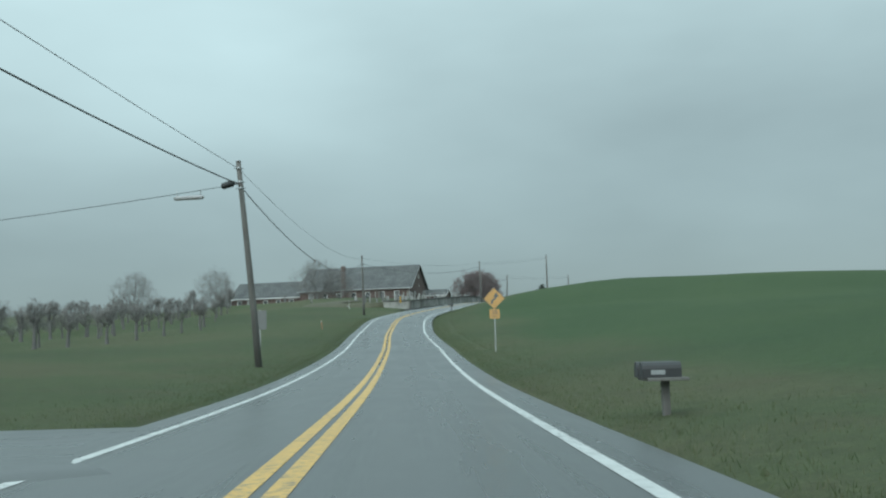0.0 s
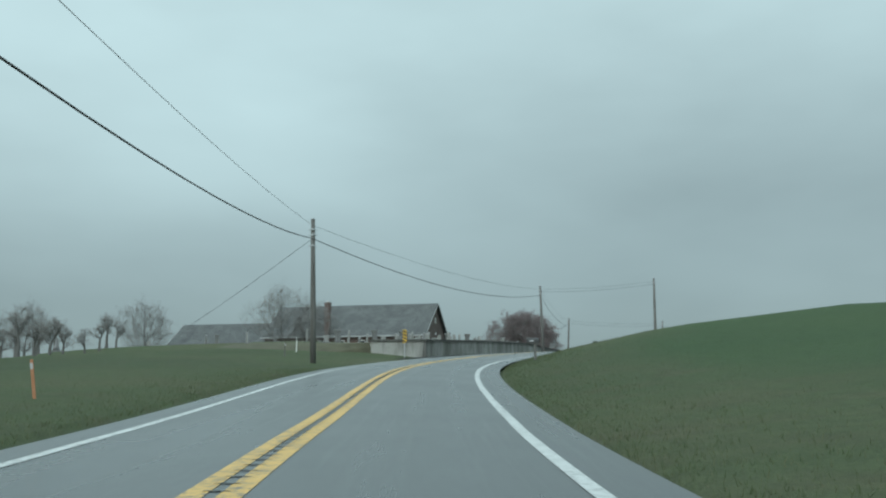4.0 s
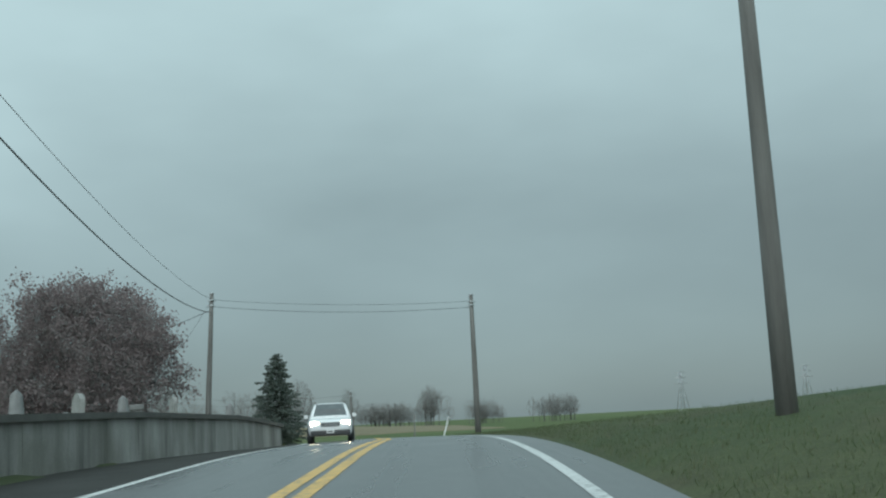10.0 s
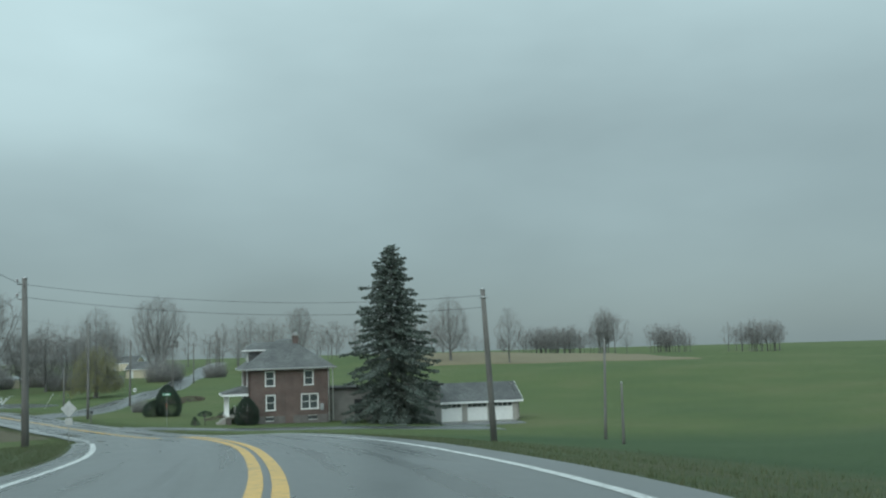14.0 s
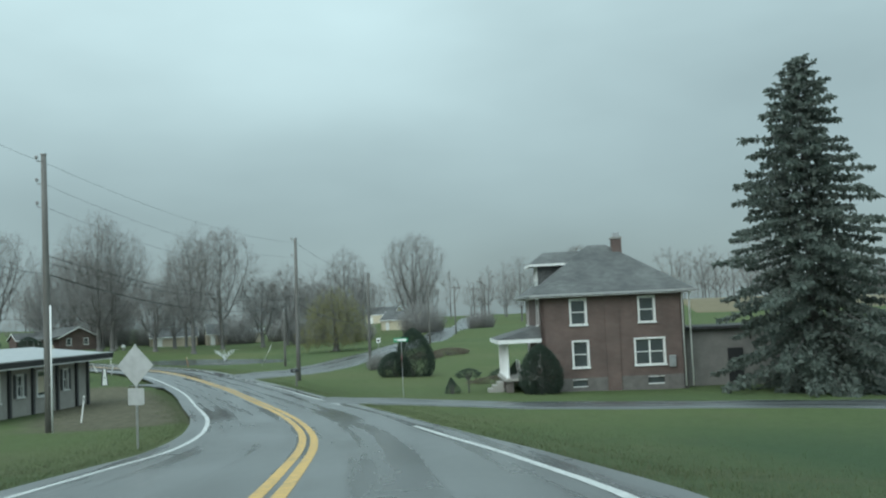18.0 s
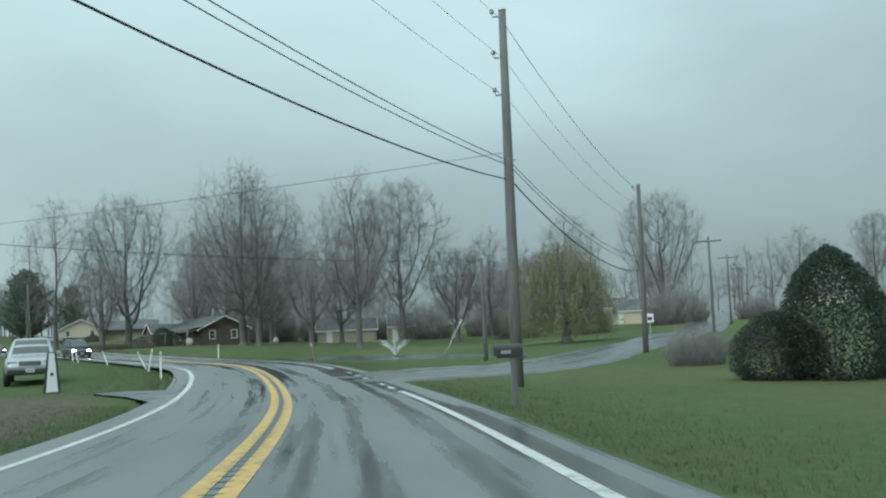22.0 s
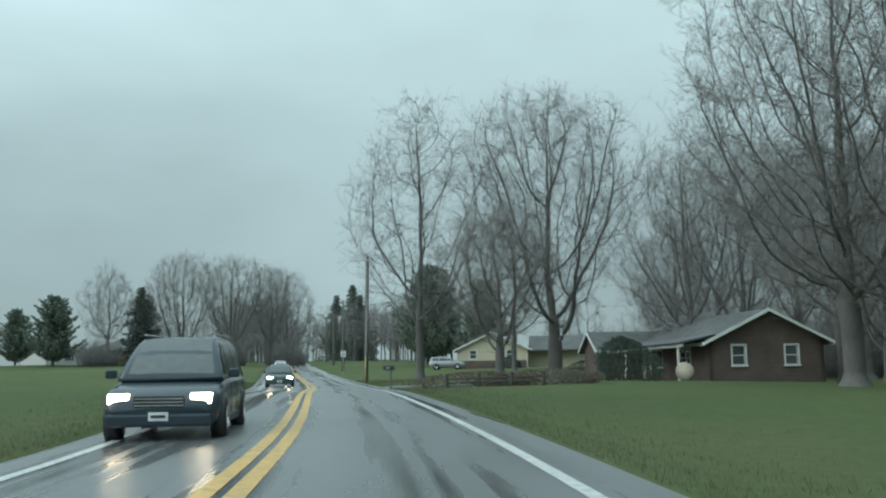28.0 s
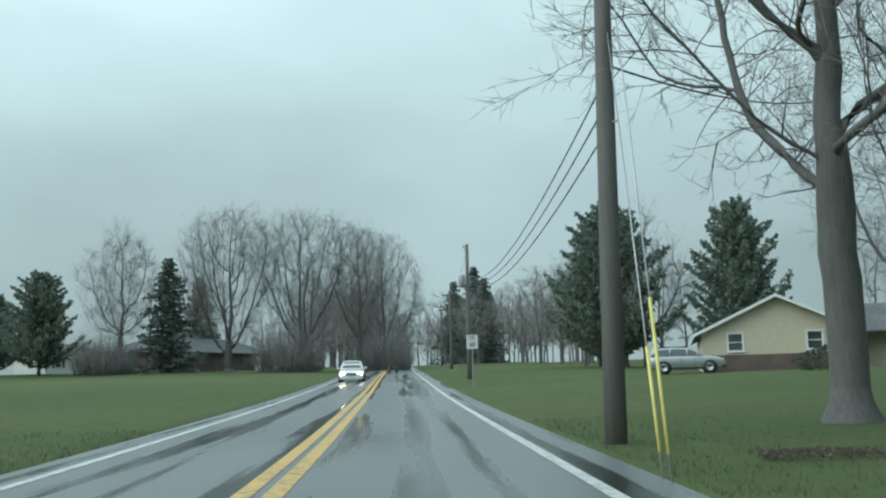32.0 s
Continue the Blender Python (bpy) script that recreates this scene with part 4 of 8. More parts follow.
def crowned_tree(name, seed, label, bark_mat=None, group="", **shape):
    wood, twigs, ends, tips = crowned(seed, **shape)
    t = thing(name, Matrix(), label, "tree", group)
    tagged(part("trunk", mesh_from("trunk", *wood, bark_mat or BARK, smooth=True), None, t), "trunk with its limbs and branches", kind="stuff")
    tagged(part("crown", twig_mesh("crown", twigs, TWIG), None, t), "fine bare twigs", kind="stuff")
    return t, (ends, tips)


ROUND, VASE, OVAL, DOME = (0.25, 0.7, 0.95, 1.0, 0.97, 0.85, 0.62, 0.2), (0.12, 0.35, 0.62, 0.82, 0.96, 1.0, 0.86, 0.45), (0.35, 0.75, 0.85, 0.95, 1.0, 0.9, 0.75, 0.5, 0.2), (0.85, 1.0, 1.0, 0.95, 0.85, 0.66, 0.3)


def cards(name, spots, size, seed, material, slim=0.45):
    """Small leaves or needle sprays as bent diamonds at spots of place and way."""
    r = np.random.default_rng(seed)
    p, d = np.array([tuple(q) for q, _ in spots]), np.array([tuple(q) for _, q in spots])
    n = len(p)
    s = size * r.uniform(0.6, 1.35, n)[:, None]
    d = d + r.normal(0, 0.5, (n, 3))
    d /= np.linalg.norm(d, axis=1)[:, None]
    side = np.cross(d, r.normal(0, 1, (n, 3)))
    side *= s * slim / np.linalg.norm(side, axis=1)[:, None]
    mid = p + d * s * 0.5
    verts = np.stack([p, mid + side, p + d * s - np.array((0, 0, 0.15)) * s, mid - side], 1).reshape(-1, 3)
    first = 4 * np.arange(n)[:, None]
    return fast_mesh(name, verts, [], np.concatenate([first + np.array((0, 1, 2)), first + np.array((0, 2, 3))]), material)


def conifer(name, seed, tall, wide, label, needles, group="", rows=26, droop=0.35, bare=0.05, gap=1.0, spray=0.42, density=1.6, taper=0.8):
    """A spruce or pine: whorls of drooping boughs that carry needle sprays."""
    r = random.Random(seed)
    t = thing(name, Matrix(), label, "tree", group)
    bar("trunk", [(0, 0, -0.3), (0, 0, tall * 0.5), (0, 0, tall * 0.97)], [tall * 0.019, tall * 0.011, 0.03], BARK, t)
    wood, spots = ([], []), []
    for k in range(rows * 8):
        h = bare + (0.985 - bare) * (k + r.random()) / (rows * 8)
        long = wide * (1 - h) ** taper * r.uniform(0.8, 1.1) + 0.25
        for g in (k * 2.399 + r.uniform(-0.3, 0.3),):
            mine = long * r.uniform(0.55, 1.12)
            d = Vector((math.cos(g), math.sin(g), 0.25 - droop * (1 - h)))
            p0 = Vector((0, 0, tall * h))
            pts = [p0 + d * mine * a + Vector((0, 0, -droop * mine * 0.5 * a * a + 0.12 * mine * a ** 4)) for a in (0, 0.35, 0.7, 1.0)]
            tube(*wood, pts, [0.05, 0.035, 0.02, 0.008], 3, cap=False)
            many = max(5, int(mine * 9 * density))
            for i in range(many):
                a = 0.15 + 0.85 * (i + r.random()) / many
                x = a * 3
                q = pts[min(int(x), 2)].lerp(pts[min(int(x), 2) + 1], x - min(int(x), 2))
                side = Vector((-math.sin(g), math.cos(g), 0)) * r.uniform(-0.5, 0.5) * mine * 0.35 * (1.15 - a)
                q = q + side
                spots.append((q, (d.x * 0.8 + side.x, d.y * 0.8 + side.y, r.uniform(-0.75, 0.15))))
                spots.append((q, (side.x * 2 + r.gauss(0, 0.4), side.y * 2 + r.gauss(0, 0.4), r.uniform(-0.9, 0.0))))
    crown = tagged(part("crown", cards("crown", spots, spray * gap, seed + 1, needles, slim=0.3), None, t), "dark green drooping needle boughs", kind="stuff")
    tagged(part("crown", mesh_from("boughs", *wood, BARK), None, crown), "thin drooping boughs", kind="stuff")
    return t


def shrub(name, seed, rx, ry, rz, label, leaves, category="shrub", many=1500, size=0.22, group="", point=0.0):
    """A dense evergreen or twiggy shrub: leaves in an uneven shell over stems."""
    r = random.Random(seed)
    t = thing(name, Matrix(), label, category, group)
    spots, stems = [], ([], [])
    bumps = [(r.uniform(0, 6.28), r.uniform(-0.2, 1.0), r.uniform(0.08, 0.22)) for _ in range(16)]
    for _ in range(many):
        g, u = r.uniform(0, 6.283), r.uniform(-0.15, 1.0)
        ring = math.sqrt(max(0, 1 - max(u, 0) ** 2)) * (1 - point * max(u, 0)) if u > 0 else 1 + u
        s = (0.82 + sum(b * math.exp(-3 * ((math.cos(g - a) - 1) ** 2 + (u - v) ** 2)) for a, v, b in bumps)) * r.uniform(0.72, 1.03)
        d = Vector((math.cos(g) * ring * rx * s, math.sin(g) * ring * ry * s, rz * (u + 0.15) / 1.15 * (0.9 + 0.15 * s)))
        spots.append((d, (math.cos(g) * ring, math.sin(g) * ring, u + 0.2)))
    for _ in range(9):
        g = r.uniform(0, 6.283)
        tube(*stems, [(0.1 * math.cos(g), 0.1 * math.sin(g), -0.1), (rx * 0.4 * math.cos(g), ry * 0.4 * math.sin(g), rz * 0.5), (rx * 0.6 * math.cos(g), ry * 0.6 * math.sin(g), rz * 0.8)], [0.05, 0.03, 0.01], 4, cap=False)
    part("stems", mesh_from("stems", *stems, BARK), None, t)
    part("leaves", cards("leaves", spots, size, seed, leaves), None, t)
    return t


def at_ground(x, y, turn=0.0, size=1.0, sink=0.0, dz=None, tall=None):
    z = ground_z(x, y) - sink if dz is None else dz
    return Matrix.LocRotScale((x, y, z), Euler((0, 0, radians(turn))), (size, size, size if tall is None else tall))


def put(ob, m):
    ob.matrix_basis = m
    return ob


# tall bare shade trees beside the pond and the houses
shade, _ = crowned_tree("bare_maple", 11, "tall bare maple with a broad twiggy crown", group="shade trees", tall=24.6, wide=8.2, base=3.4, trunk=0.5, shape=ROUND, many=1300, rise=0.16, twigs_all=10500)
put(shade, at_ground(-57.9, 432.9, 20))
oak_a, _ = crowned_tree("bare_sycamore", 23, "tall pale bare tree with open rising limbs", BARK, "shade trees", tall=20.2, wide=6.0, base=4.6, trunk=0.36, shape=OVAL, many=800, hollow=0.2, rise=0.16, twigs_all=7000)
put(oak_a, at_ground(-35.9, 420.6, 70))
oak_b, _ = crowned_tree("bare_sycamore", 29, "tall bare tree with a broad open crown", BARK, "shade trees", tall=21.5, wide=5.8, base=4.2, trunk=0.36, shape=VASE, many=850, hollow=0.15, rise=0.16, twigs_all=8000)
put(oak_b, at_ground(-37, 438.6, 10))
vase, _ = crowned_tree("bare_elm", 31, "large vase-shaped bare tree with many limbs", BARK, "shade trees", tall=24.5, wide=9.0, base=2.6, trunk=0.62, shape=VASE, many=1400, hollow=0.25, rise=0.14, twigs_all=11000)
put(vase, at_ground(-92.3, 456.2, 200))
oak_c, _ = crowned_tree("bare_oak", 37, "tall bare oak with drooping low limbs", BARK, "shade trees", tall=24.5, wide=6.4, base=4.4, trunk=0.35, shape=OVAL, many=700, hollow=0.25, rise=0.1, twigs_all=5200, lean=0.0, droop=0.12)
put(oak_c, at_ground(-99.5, 447.0, 229))
low_tree, _ = crowned_tree("bare_crabapple", 41, "low bare tree with spreading forked limbs", BARK, "shade trees", tall=12.5, wide=4.9, base=1.7, trunk=0.36, shape=VASE, many=700, hollow=0.2, step=0.4, twigs_all=6500)
put(low_tree, at_ground(-89.3, 445.2, 40))
for src, x, y, turn, size in ((shade, -55.0, 432.0, 200, 0.9), (oak_a, -66, 452, 10, 0.85), (oak_b, -50, 455, 80, 0.85), (vase, -82, 470, 20, 0.85), (oak_b, -75, 466, 150, 0.85), (oak_a, -92, 476, 300, 0.8),
                              (low_tree, -47, 441, 140, 0.95), (low_tree, -62, 449, 30, 0.9), (shade, -76.5, 451.5, 90, 0.72), (low_tree, -45.7, 428.5, 10, 0.95), (oak_a, -27, 447, 160, 0.75), (low_tree, -22, 452, 60, 0.9), (oak_c, -108, 470, 260, 0.8), (low_tree, -31, 444, 200, 1.0), (shade, -68, 462, 70, 0.75),
                              (vase, -208, 493, 90, 0.85), (oak_a, -214, 481, 0, 0.92), (vase, -203, 501, 190, 0.85), (oak_b, -200, 508, 240, 0.9), (shade, -205, 516, 100, 0.8), (oak_c, -232, 500, 80, 0.7),
                              (vase, -6, 473, 30, 0.82), (oak_c, 16, 504, 0, 0.65), (shade, -20, 470, 90, 0.75), (oak_b, 30, 520, 10, 0.75), (shade, 70, 480, 40, 0.7), (oak_c, 84, 470, 140, 0.6)):
    copy_thing(src, at_ground(x, y, turn, size))

# trees round the church
church_tree, _ = crowned_tree("bare_maple", 53, "bare round-headed maple beside the church", BARK, "churchyard trees", tall=11.8, wide=5.6, base=1.9, trunk=0.26, shape=ROUND, many=600, hollow=0.2, step=0.42, twigs_all=6000)
put(church_tree, at_ground(-27.9, 209.4, 0, 0.95))
copy_thing(church_tree, at_ground(-23, 211, 150, 0.78))
copy_thing(church_tree, at_ground(-56.4, 231.5, 100))
copy_thing(church_tree, at_ground(-78, 231, 210, 0.95))
budding, bud_ends = crowned_tree("budding_maple", 59, "round red maple covered in reddish buds behind the wall", BARK, tall=9.0, wide=4.9, base=1.3, trunk=0.28, shape=(0.7, 0.95, 1.0, 1.0, 0.95, 0.8, 0.45), many=900, hollow=0.2, step=0.4, twigs_all=7000, kids=2)
put(budding, at_ground(11.2, 214.5, 0))
rb = np.random.default_rng(3)
buds = np.repeat(bud_ends[1], 9, 0) + rb.normal(0, 0.17, (9 * len(bud_ends[1]), 3))
tagged(part("leaves", cards("leaves", [(p, (0, 0, 0.6)) for p in buds.tolist()], 0.13, 60, BLOSSOM, slim=0.5), None, budding), "small reddish brown buds", kind="stuff")

# orchard of pruned apple trees
apple = [bare_tree("apple_tree", s, "gnarled bare apple tree in an orchard row", BARK, "orchard rows", tall=2.9, trunk=0.15, limbs=10, first=0.1, forks=(6,), spread=1.1, lift=0.22, reach=0.75, wander=0.38, twigs_each=9, kids=2, thick=0.012)[0] for s in (71, 72, 73)]
ra = random.Random(8)
spots = [(float(np.interp(38 + 6.2 * k, [38, 46, 80, 125, 165], [-31, -30, -26.5, -33, -40])) - 6.5 * c + ra.uniform(-0.7, 0.7), 38 + 6.2 * k + ra.uniform(-1, 1)) for k in range(21) for c in range(5)]
for n, (x, y) in enumerate(spots):
    m = at_ground(x, y, ra.uniform(0, 360), ra.uniform(0.75, 1.0))
    if n < 3:
        put(apple[n], m)
    else:
        copy_thing(apple[n % 3], m)

# evergreens
spruce = conifer("norway_spruce", 5, 19.1, 7.4, "tall dark spruce beside the brick house", NEEDLE, rows=30, droop=0.5, bare=0.02, density=2.6, spray=0.3, taper=0.72)
put(spruce, at_ground(38, 317, 0))
dark_spruce = conifer("spruce", 6, 13.0, 4.2, "dark spruce on a far lawn", NEEDLE, "far evergreens", rows=22, droop=0.35, density=0.9)
put(dark_spruce, at_ground(-240, 505, 0, 1.2))
pine = conifer("white_pine", 7, 12.5, 5.4, "bushy green pine beside the drive", PINE, "pines by the drive", rows=20, droop=-0.15, bare=0.05, density=2.4, spray=0.34, taper=0.5)
put(pine, at_ground(-158, 510, 0, 1.3, tall=1.36))
for src, x, y, turn, size, tall in ((pine, -131.3, 492.2, 90, 0.66, 0.72), (pine, -166, 517, 30, 0.8, 0.95), (pine, -217, 472, 10, 0.8, 0.75), (pine, -228, 470, 80, 0.65, 0.62), (dark_spruce, -262, 585, 40, 1.3, 1.45),
                                    (dark_spruce, -275, 590, 90, 1.2, 1.3), (dark_spruce, -250, 577, 90, 1.1, 1.2), (dark_spruce, -211, 486, 90, 1.0, 0.95)):
    copy_thing(src, at_ground(x, y, turn, size, tall=tall))

# willow in young leaf
willow, will_ends = crowned_tree("weeping_willow", 83, "weeping willow in yellow-green young leaf", BARK, tall=9.6, wide=4.7, base=1.6, trunk=0.4, shape=DOME, many=520, hollow=0.2, step=0.4, twigs_all=5200, kids=1, droop=0.5)
put(willow, at_ground(-8.5, 405, 0))
rw, hang, strands = random.Random(9), [], ([], [])
for p in will_ends[1][::3]:
    q = Vector(p)
    long = rw.uniform(0.35, 1.0) * min(max(q.z - 0.8, 0.3), 2.2)
    end = q + Vector((q.x, q.y, 0)) * 0.05 * long + Vector((rw.gauss(0, 0.1), rw.gauss(0, 0.1), -long))
    tube(*strands, [tuple(q), tuple(q.lerp(end, 0.5)), tuple(end)], [0.009, 0.007, 0.004], 3, cap=False)
    hang += [(q.lerp(end, rw.random()) + Vector((rw.gauss(0, 0.1), rw.gauss(0, 0.1), rw.gauss(0, 0.1))), (rw.gauss(0, 0.3), rw.gauss(0, 0.3), -0.8)) for _ in range(int(10 + long * 10))]
tagged(part("leaves", cards("leaves", hang, 0.14, 84, WILLOW, slim=0.24), None, willow), "hanging yellow-green leaves", kind="stuff")
tagged(part("hanging_growth", mesh_from("hanging_growth", *strands, TWIG), None, willow), "long hanging twigs", kind="stuff")

# shrubs
yew = shrub("yew_bush", 91, 1.9, 1.8, 4.7, "large dark yew bush on the lawn", BUSH, many=17000, size=0.12, group="yews", point=0.16)
put(yew, at_ground(11.4, 344.2, 0, 0.74, tall=0.78))
copy_thing(yew, at_ground(9.85, 344.3, 60, 0.8, tall=0.52))
copy_thing(yew, at_ground(22.6, 318.9, 30, 0.72, tall=0.72))
copy_thing(yew, at_ground(20.9, 325.2, 80, 0.3, tall=0.42))
hedge = shrub("evergreen_hedge", 93, 4.6, 1.5, 2.6, "dark evergreen hedge in front of the ranch house", BUSH, many=7000, size=0.14)
put(hedge, at_ground(-75.4, 440.8, -37, 0.66, tall=0.95))
clipped = shrub("clipped_shrub", 95, 0.75, 0.7, 0.75, "small clipped dark shrub on the lawn", BUSH, many=1800, size=0.08, group="lawn shrubs")
put(clipped, at_ground(21.2, 341, 0, 1.2))
for x, y, size in ((19.5, 338, 0.9), (-74, 434, 0.8), (-119.5, 483.3, 1.4), (29, 341, 1.1), (-101, 473, 1.2)):
    copy_thing(clipped, at_ground(x, y, 40, size))
brush = shrub("bare_brush", 97, 3.2, 1.4, 1.1, "low brown brush in a flower bed", STRAW, many=3000, size=0.14, group="brush")
put(brush, at_ground(19.6, 332.5, 20, 0.6, tall=0.45))
for x, y, turn in ((9, 372, 80), (11, 378, 60), (24, 332, 10), (-73.6, 430.6, 40), (-76.6, 428.4, 40)):
    copy_thing(brush, at_ground(x, y, turn, 1.5))


def thicket(name, seed, wide, tall, label, group="", many=300):
    """A dense mass of bare stems and twigs from the ground up."""
    r = random.Random(seed)
    t = thing(name, Matrix(), label, "thicket", group)
    stems, twigs, lines = ([], []), [], []
    for _ in range(many):
        g, s = r.uniform(0, 6.283), wide * math.sqrt(r.random())
        p, high = Vector((s * math.cos(g), s * math.sin(g), -0.1)), tall * (1 - 0.55 * (s / wide) ** 2) * r.uniform(0.55, 1.05)
        d = Vector((r.gauss(0, 0.22) + 0.2 * math.cos(g), r.gauss(0, 0.22) + 0.2 * math.sin(g), 1))
        pts = [p + d * high * u + Vector((r.gauss(0, 0.1), r.gauss(0, 0.1), 0)) * u for u in (0, 0.25, 0.5, 0.75, 1.0)]
        tube(*stems, pts, [0.035, 0.028, 0.022, 0.015, 0.008], 3, cap=False)
        lines.append([tuple(q) for q in pts])
    sprays(twigs, lines, 11, 2, seed, 0.5, 0.3, 0.013)
    tagged(part("stem_mass", mesh_from("stem_mass", *stems, BARK), None, t), "thin bare stems", kind="stuff")
    tagged(part("twig_mass", twig_mesh("twig_mass", np.concatenate(twigs), TWIG), None, t), "tangled fine twigs", kind="stuff")
    return t


bramble = thicket("bare_thicket", 141, 3.4, 5.2, "dense dark thicket of bare brush under the trees", "thickets")
put(bramble, at_ground(-53, 470, 0))
for x, y, turn, size in ((-47, 476, 90, 1.1), (-34, 472, 40, 1.1), (-63, 470, 70, 1.1), (-70, 466, 130, 1.1), (-24, 450, 80, 0.9), (-14, 452, 150, 0.8),
                         (-78, 470, 60, 1.2), (-43, 465, 20, 1.2), (-3, 462, 0, 1.2), (-212, 478, 0, 1.0), (-203, 499, 60, 1.2), (-199, 511, 90, 1.1), (8, 476, 60, 0.8), (6.5, 356, 20, 0.35)):
    copy_thing(bramble, at_ground(x, y, turn, size))


def wood_lot(name, seed, label, places, src_seed=(101, 102, 103), tall=(9, 15)):
    """A far wood or hedgerow: many thin bare trees joined, with brush below."""
    r = random.Random(seed)
    kinds = [crowned(s, tall=12, wide=w, base=2.0, trunk=0.15, shape=f, many=130, hollow=0.15, step=0.7, twigs_all=520, kids=2, thick=0.016, long=0.9, shoots=0) for s, w, f in zip(src_seed, (3.6, 4.2, 3.2), (ROUND, VASE, OVAL))]
    kinds = [(np.array(k[0][0]), np.array(k[0][1]), k[1]) for k in kinds]
    stems, quads, twigs, n = [], [], [], 0
    for x, y in places:
        (v, f, w), s, g, z = r.choice(kinds), r.uniform(*tall) / 12, r.uniform(0, 6.28), ground_z(x, y)
        m = np.array(((math.cos(g), math.sin(g), 0), (-math.sin(g), math.cos(g), 0), (0, 0, 1))) * s
        stems.append(v @ m + (x, y, z))
        quads.append(f + n)
        n += len(v)
        twigs.append(w @ m + (x, y, z))
    ob = new(name, fast_mesh(name, np.concatenate(stems), np.concatenate(quads), [], BARK))
    tagged(ob, label, "woodland", kind="stuff")
    crown = new("crown", twig_mesh("crown", np.concatenate(twigs), TWIG))
    crown.parent = ob
    tagged(crown, "fine bare twigs of far trees", kind="stuff")
    return ob


topiary = shrub("topiary_bush", 99, 0.55, 0.4, 0.5, "small flat-topped topiary bush on a bare stem", BUSH, many=1500, size=0.06)
for piece in topiary.children:
    piece.location.z = 0.95
bar("stem", [(0, 0, -0.2), (0.03, 0, 0.6), (0, 0, 1.2)], 0.045, BARK, topiary)
put(topiary, at_ground(18.0, 321.5, 10))
cone = shrub("cone_shrub", 100, 0.34, 0.34, 0.9, "little dark cone-shaped shrub in a bed", BUSH, many=1200, size=0.06, point=0.6)
put(cone, at_ground(17.0, 321.0, 0))
rl = random.Random(12)


def clump(x, y, wide, deep, many):
    return [(x + rl.gauss(0, wide / 2.4), y + rl.gauss(0, deep / 2.4)) for _ in range(many)]


wood_lot("far_woods", 1, "sparse bare hedgerow trees along the far field", [(72 + 4.2 * k + rl.uniform(-2, 2), 600 + rl.uniform(-5, 5)) for k in range(9)], tall=(8, 12))
wood_lot("far_woods", 2, "dense clumps of bare trees on the far field", clump(127, 586, 19, 7, 62) + clump(167.5, 573, 10, 6, 26), tall=(7, 11))
wood_lot("far_woods", 8, "taller bare trees at the end of the far clump", clump(146, 580.5, 5, 4, 8), tall=(13, 17))
wood_lot("far_woods", 9, "bare thorn trees standing out in the green field", clump(187, 541, 13, 6, 24), tall=(7, 11))
wood_lot("far_woods", 3, "bare trees behind the side road", [(-60 + 2.2 * k + rl.uniform(-3, 3), 560 - 0.2 * k + rl.uniform(-25, 25)) for k in range(64)], tall=(9, 15))
wood_lot("far_woods", 4, "bare woods behind the pond houses", [(-130 + 2.1 * k + rl.uniform(-3, 3), 520 - 0.45 * k + rl.uniform(-14, 14)) for k in range(0, 54, 2)], tall=(10, 16))
wood_lot("far_woods", 5, "bare woods where the road goes out of sight", [(-235 - 2.4 * k + rl.uniform(-4, 4), 572 + 1.9 * k + rl.uniform(-14, 14)) for k in range(22)] + [(-300 + rl.uniform(-40, 30), 640 + rl.uniform(-10, 30)) for k in range(22)] + clump(-345, 640, 60, 25, 40) + clump(-290, 560, 45, 15, 28)
         + [(-214 - 3 * k + rl.uniform(-4, 4), 512 + 2.4 * k + rl.uniform(-6, 6)) for k in range(22)] + [(-150 - 3 * k, 515 + 2 * k + rl.uniform(-9, 9)) for k in range(24)], tall=(11, 18))
wood_lot("far_woods", 7, "dense bare woods behind the pond houses", [(-112 + 1.7 * k + rl.uniform(-4, 4), 496 - 0.25 * k + rl.uniform(-9, 9)) for k in range(0, 58, 2)], tall=(6, 12))
wood_lot("far_woods", 6, "bare trees round the farm behind the shop", [(-60 + 2.6 * k + rl.uniform(-3, 3), 372 + rl.uniform(-14, 14) - 1.2 * k) for k in range(1)] + [(-280 + 4.5 * k + rl.uniform(-3, 3), 450 + rl.uniform(-14, 14)) for k in range(14)], tall=(8, 13))
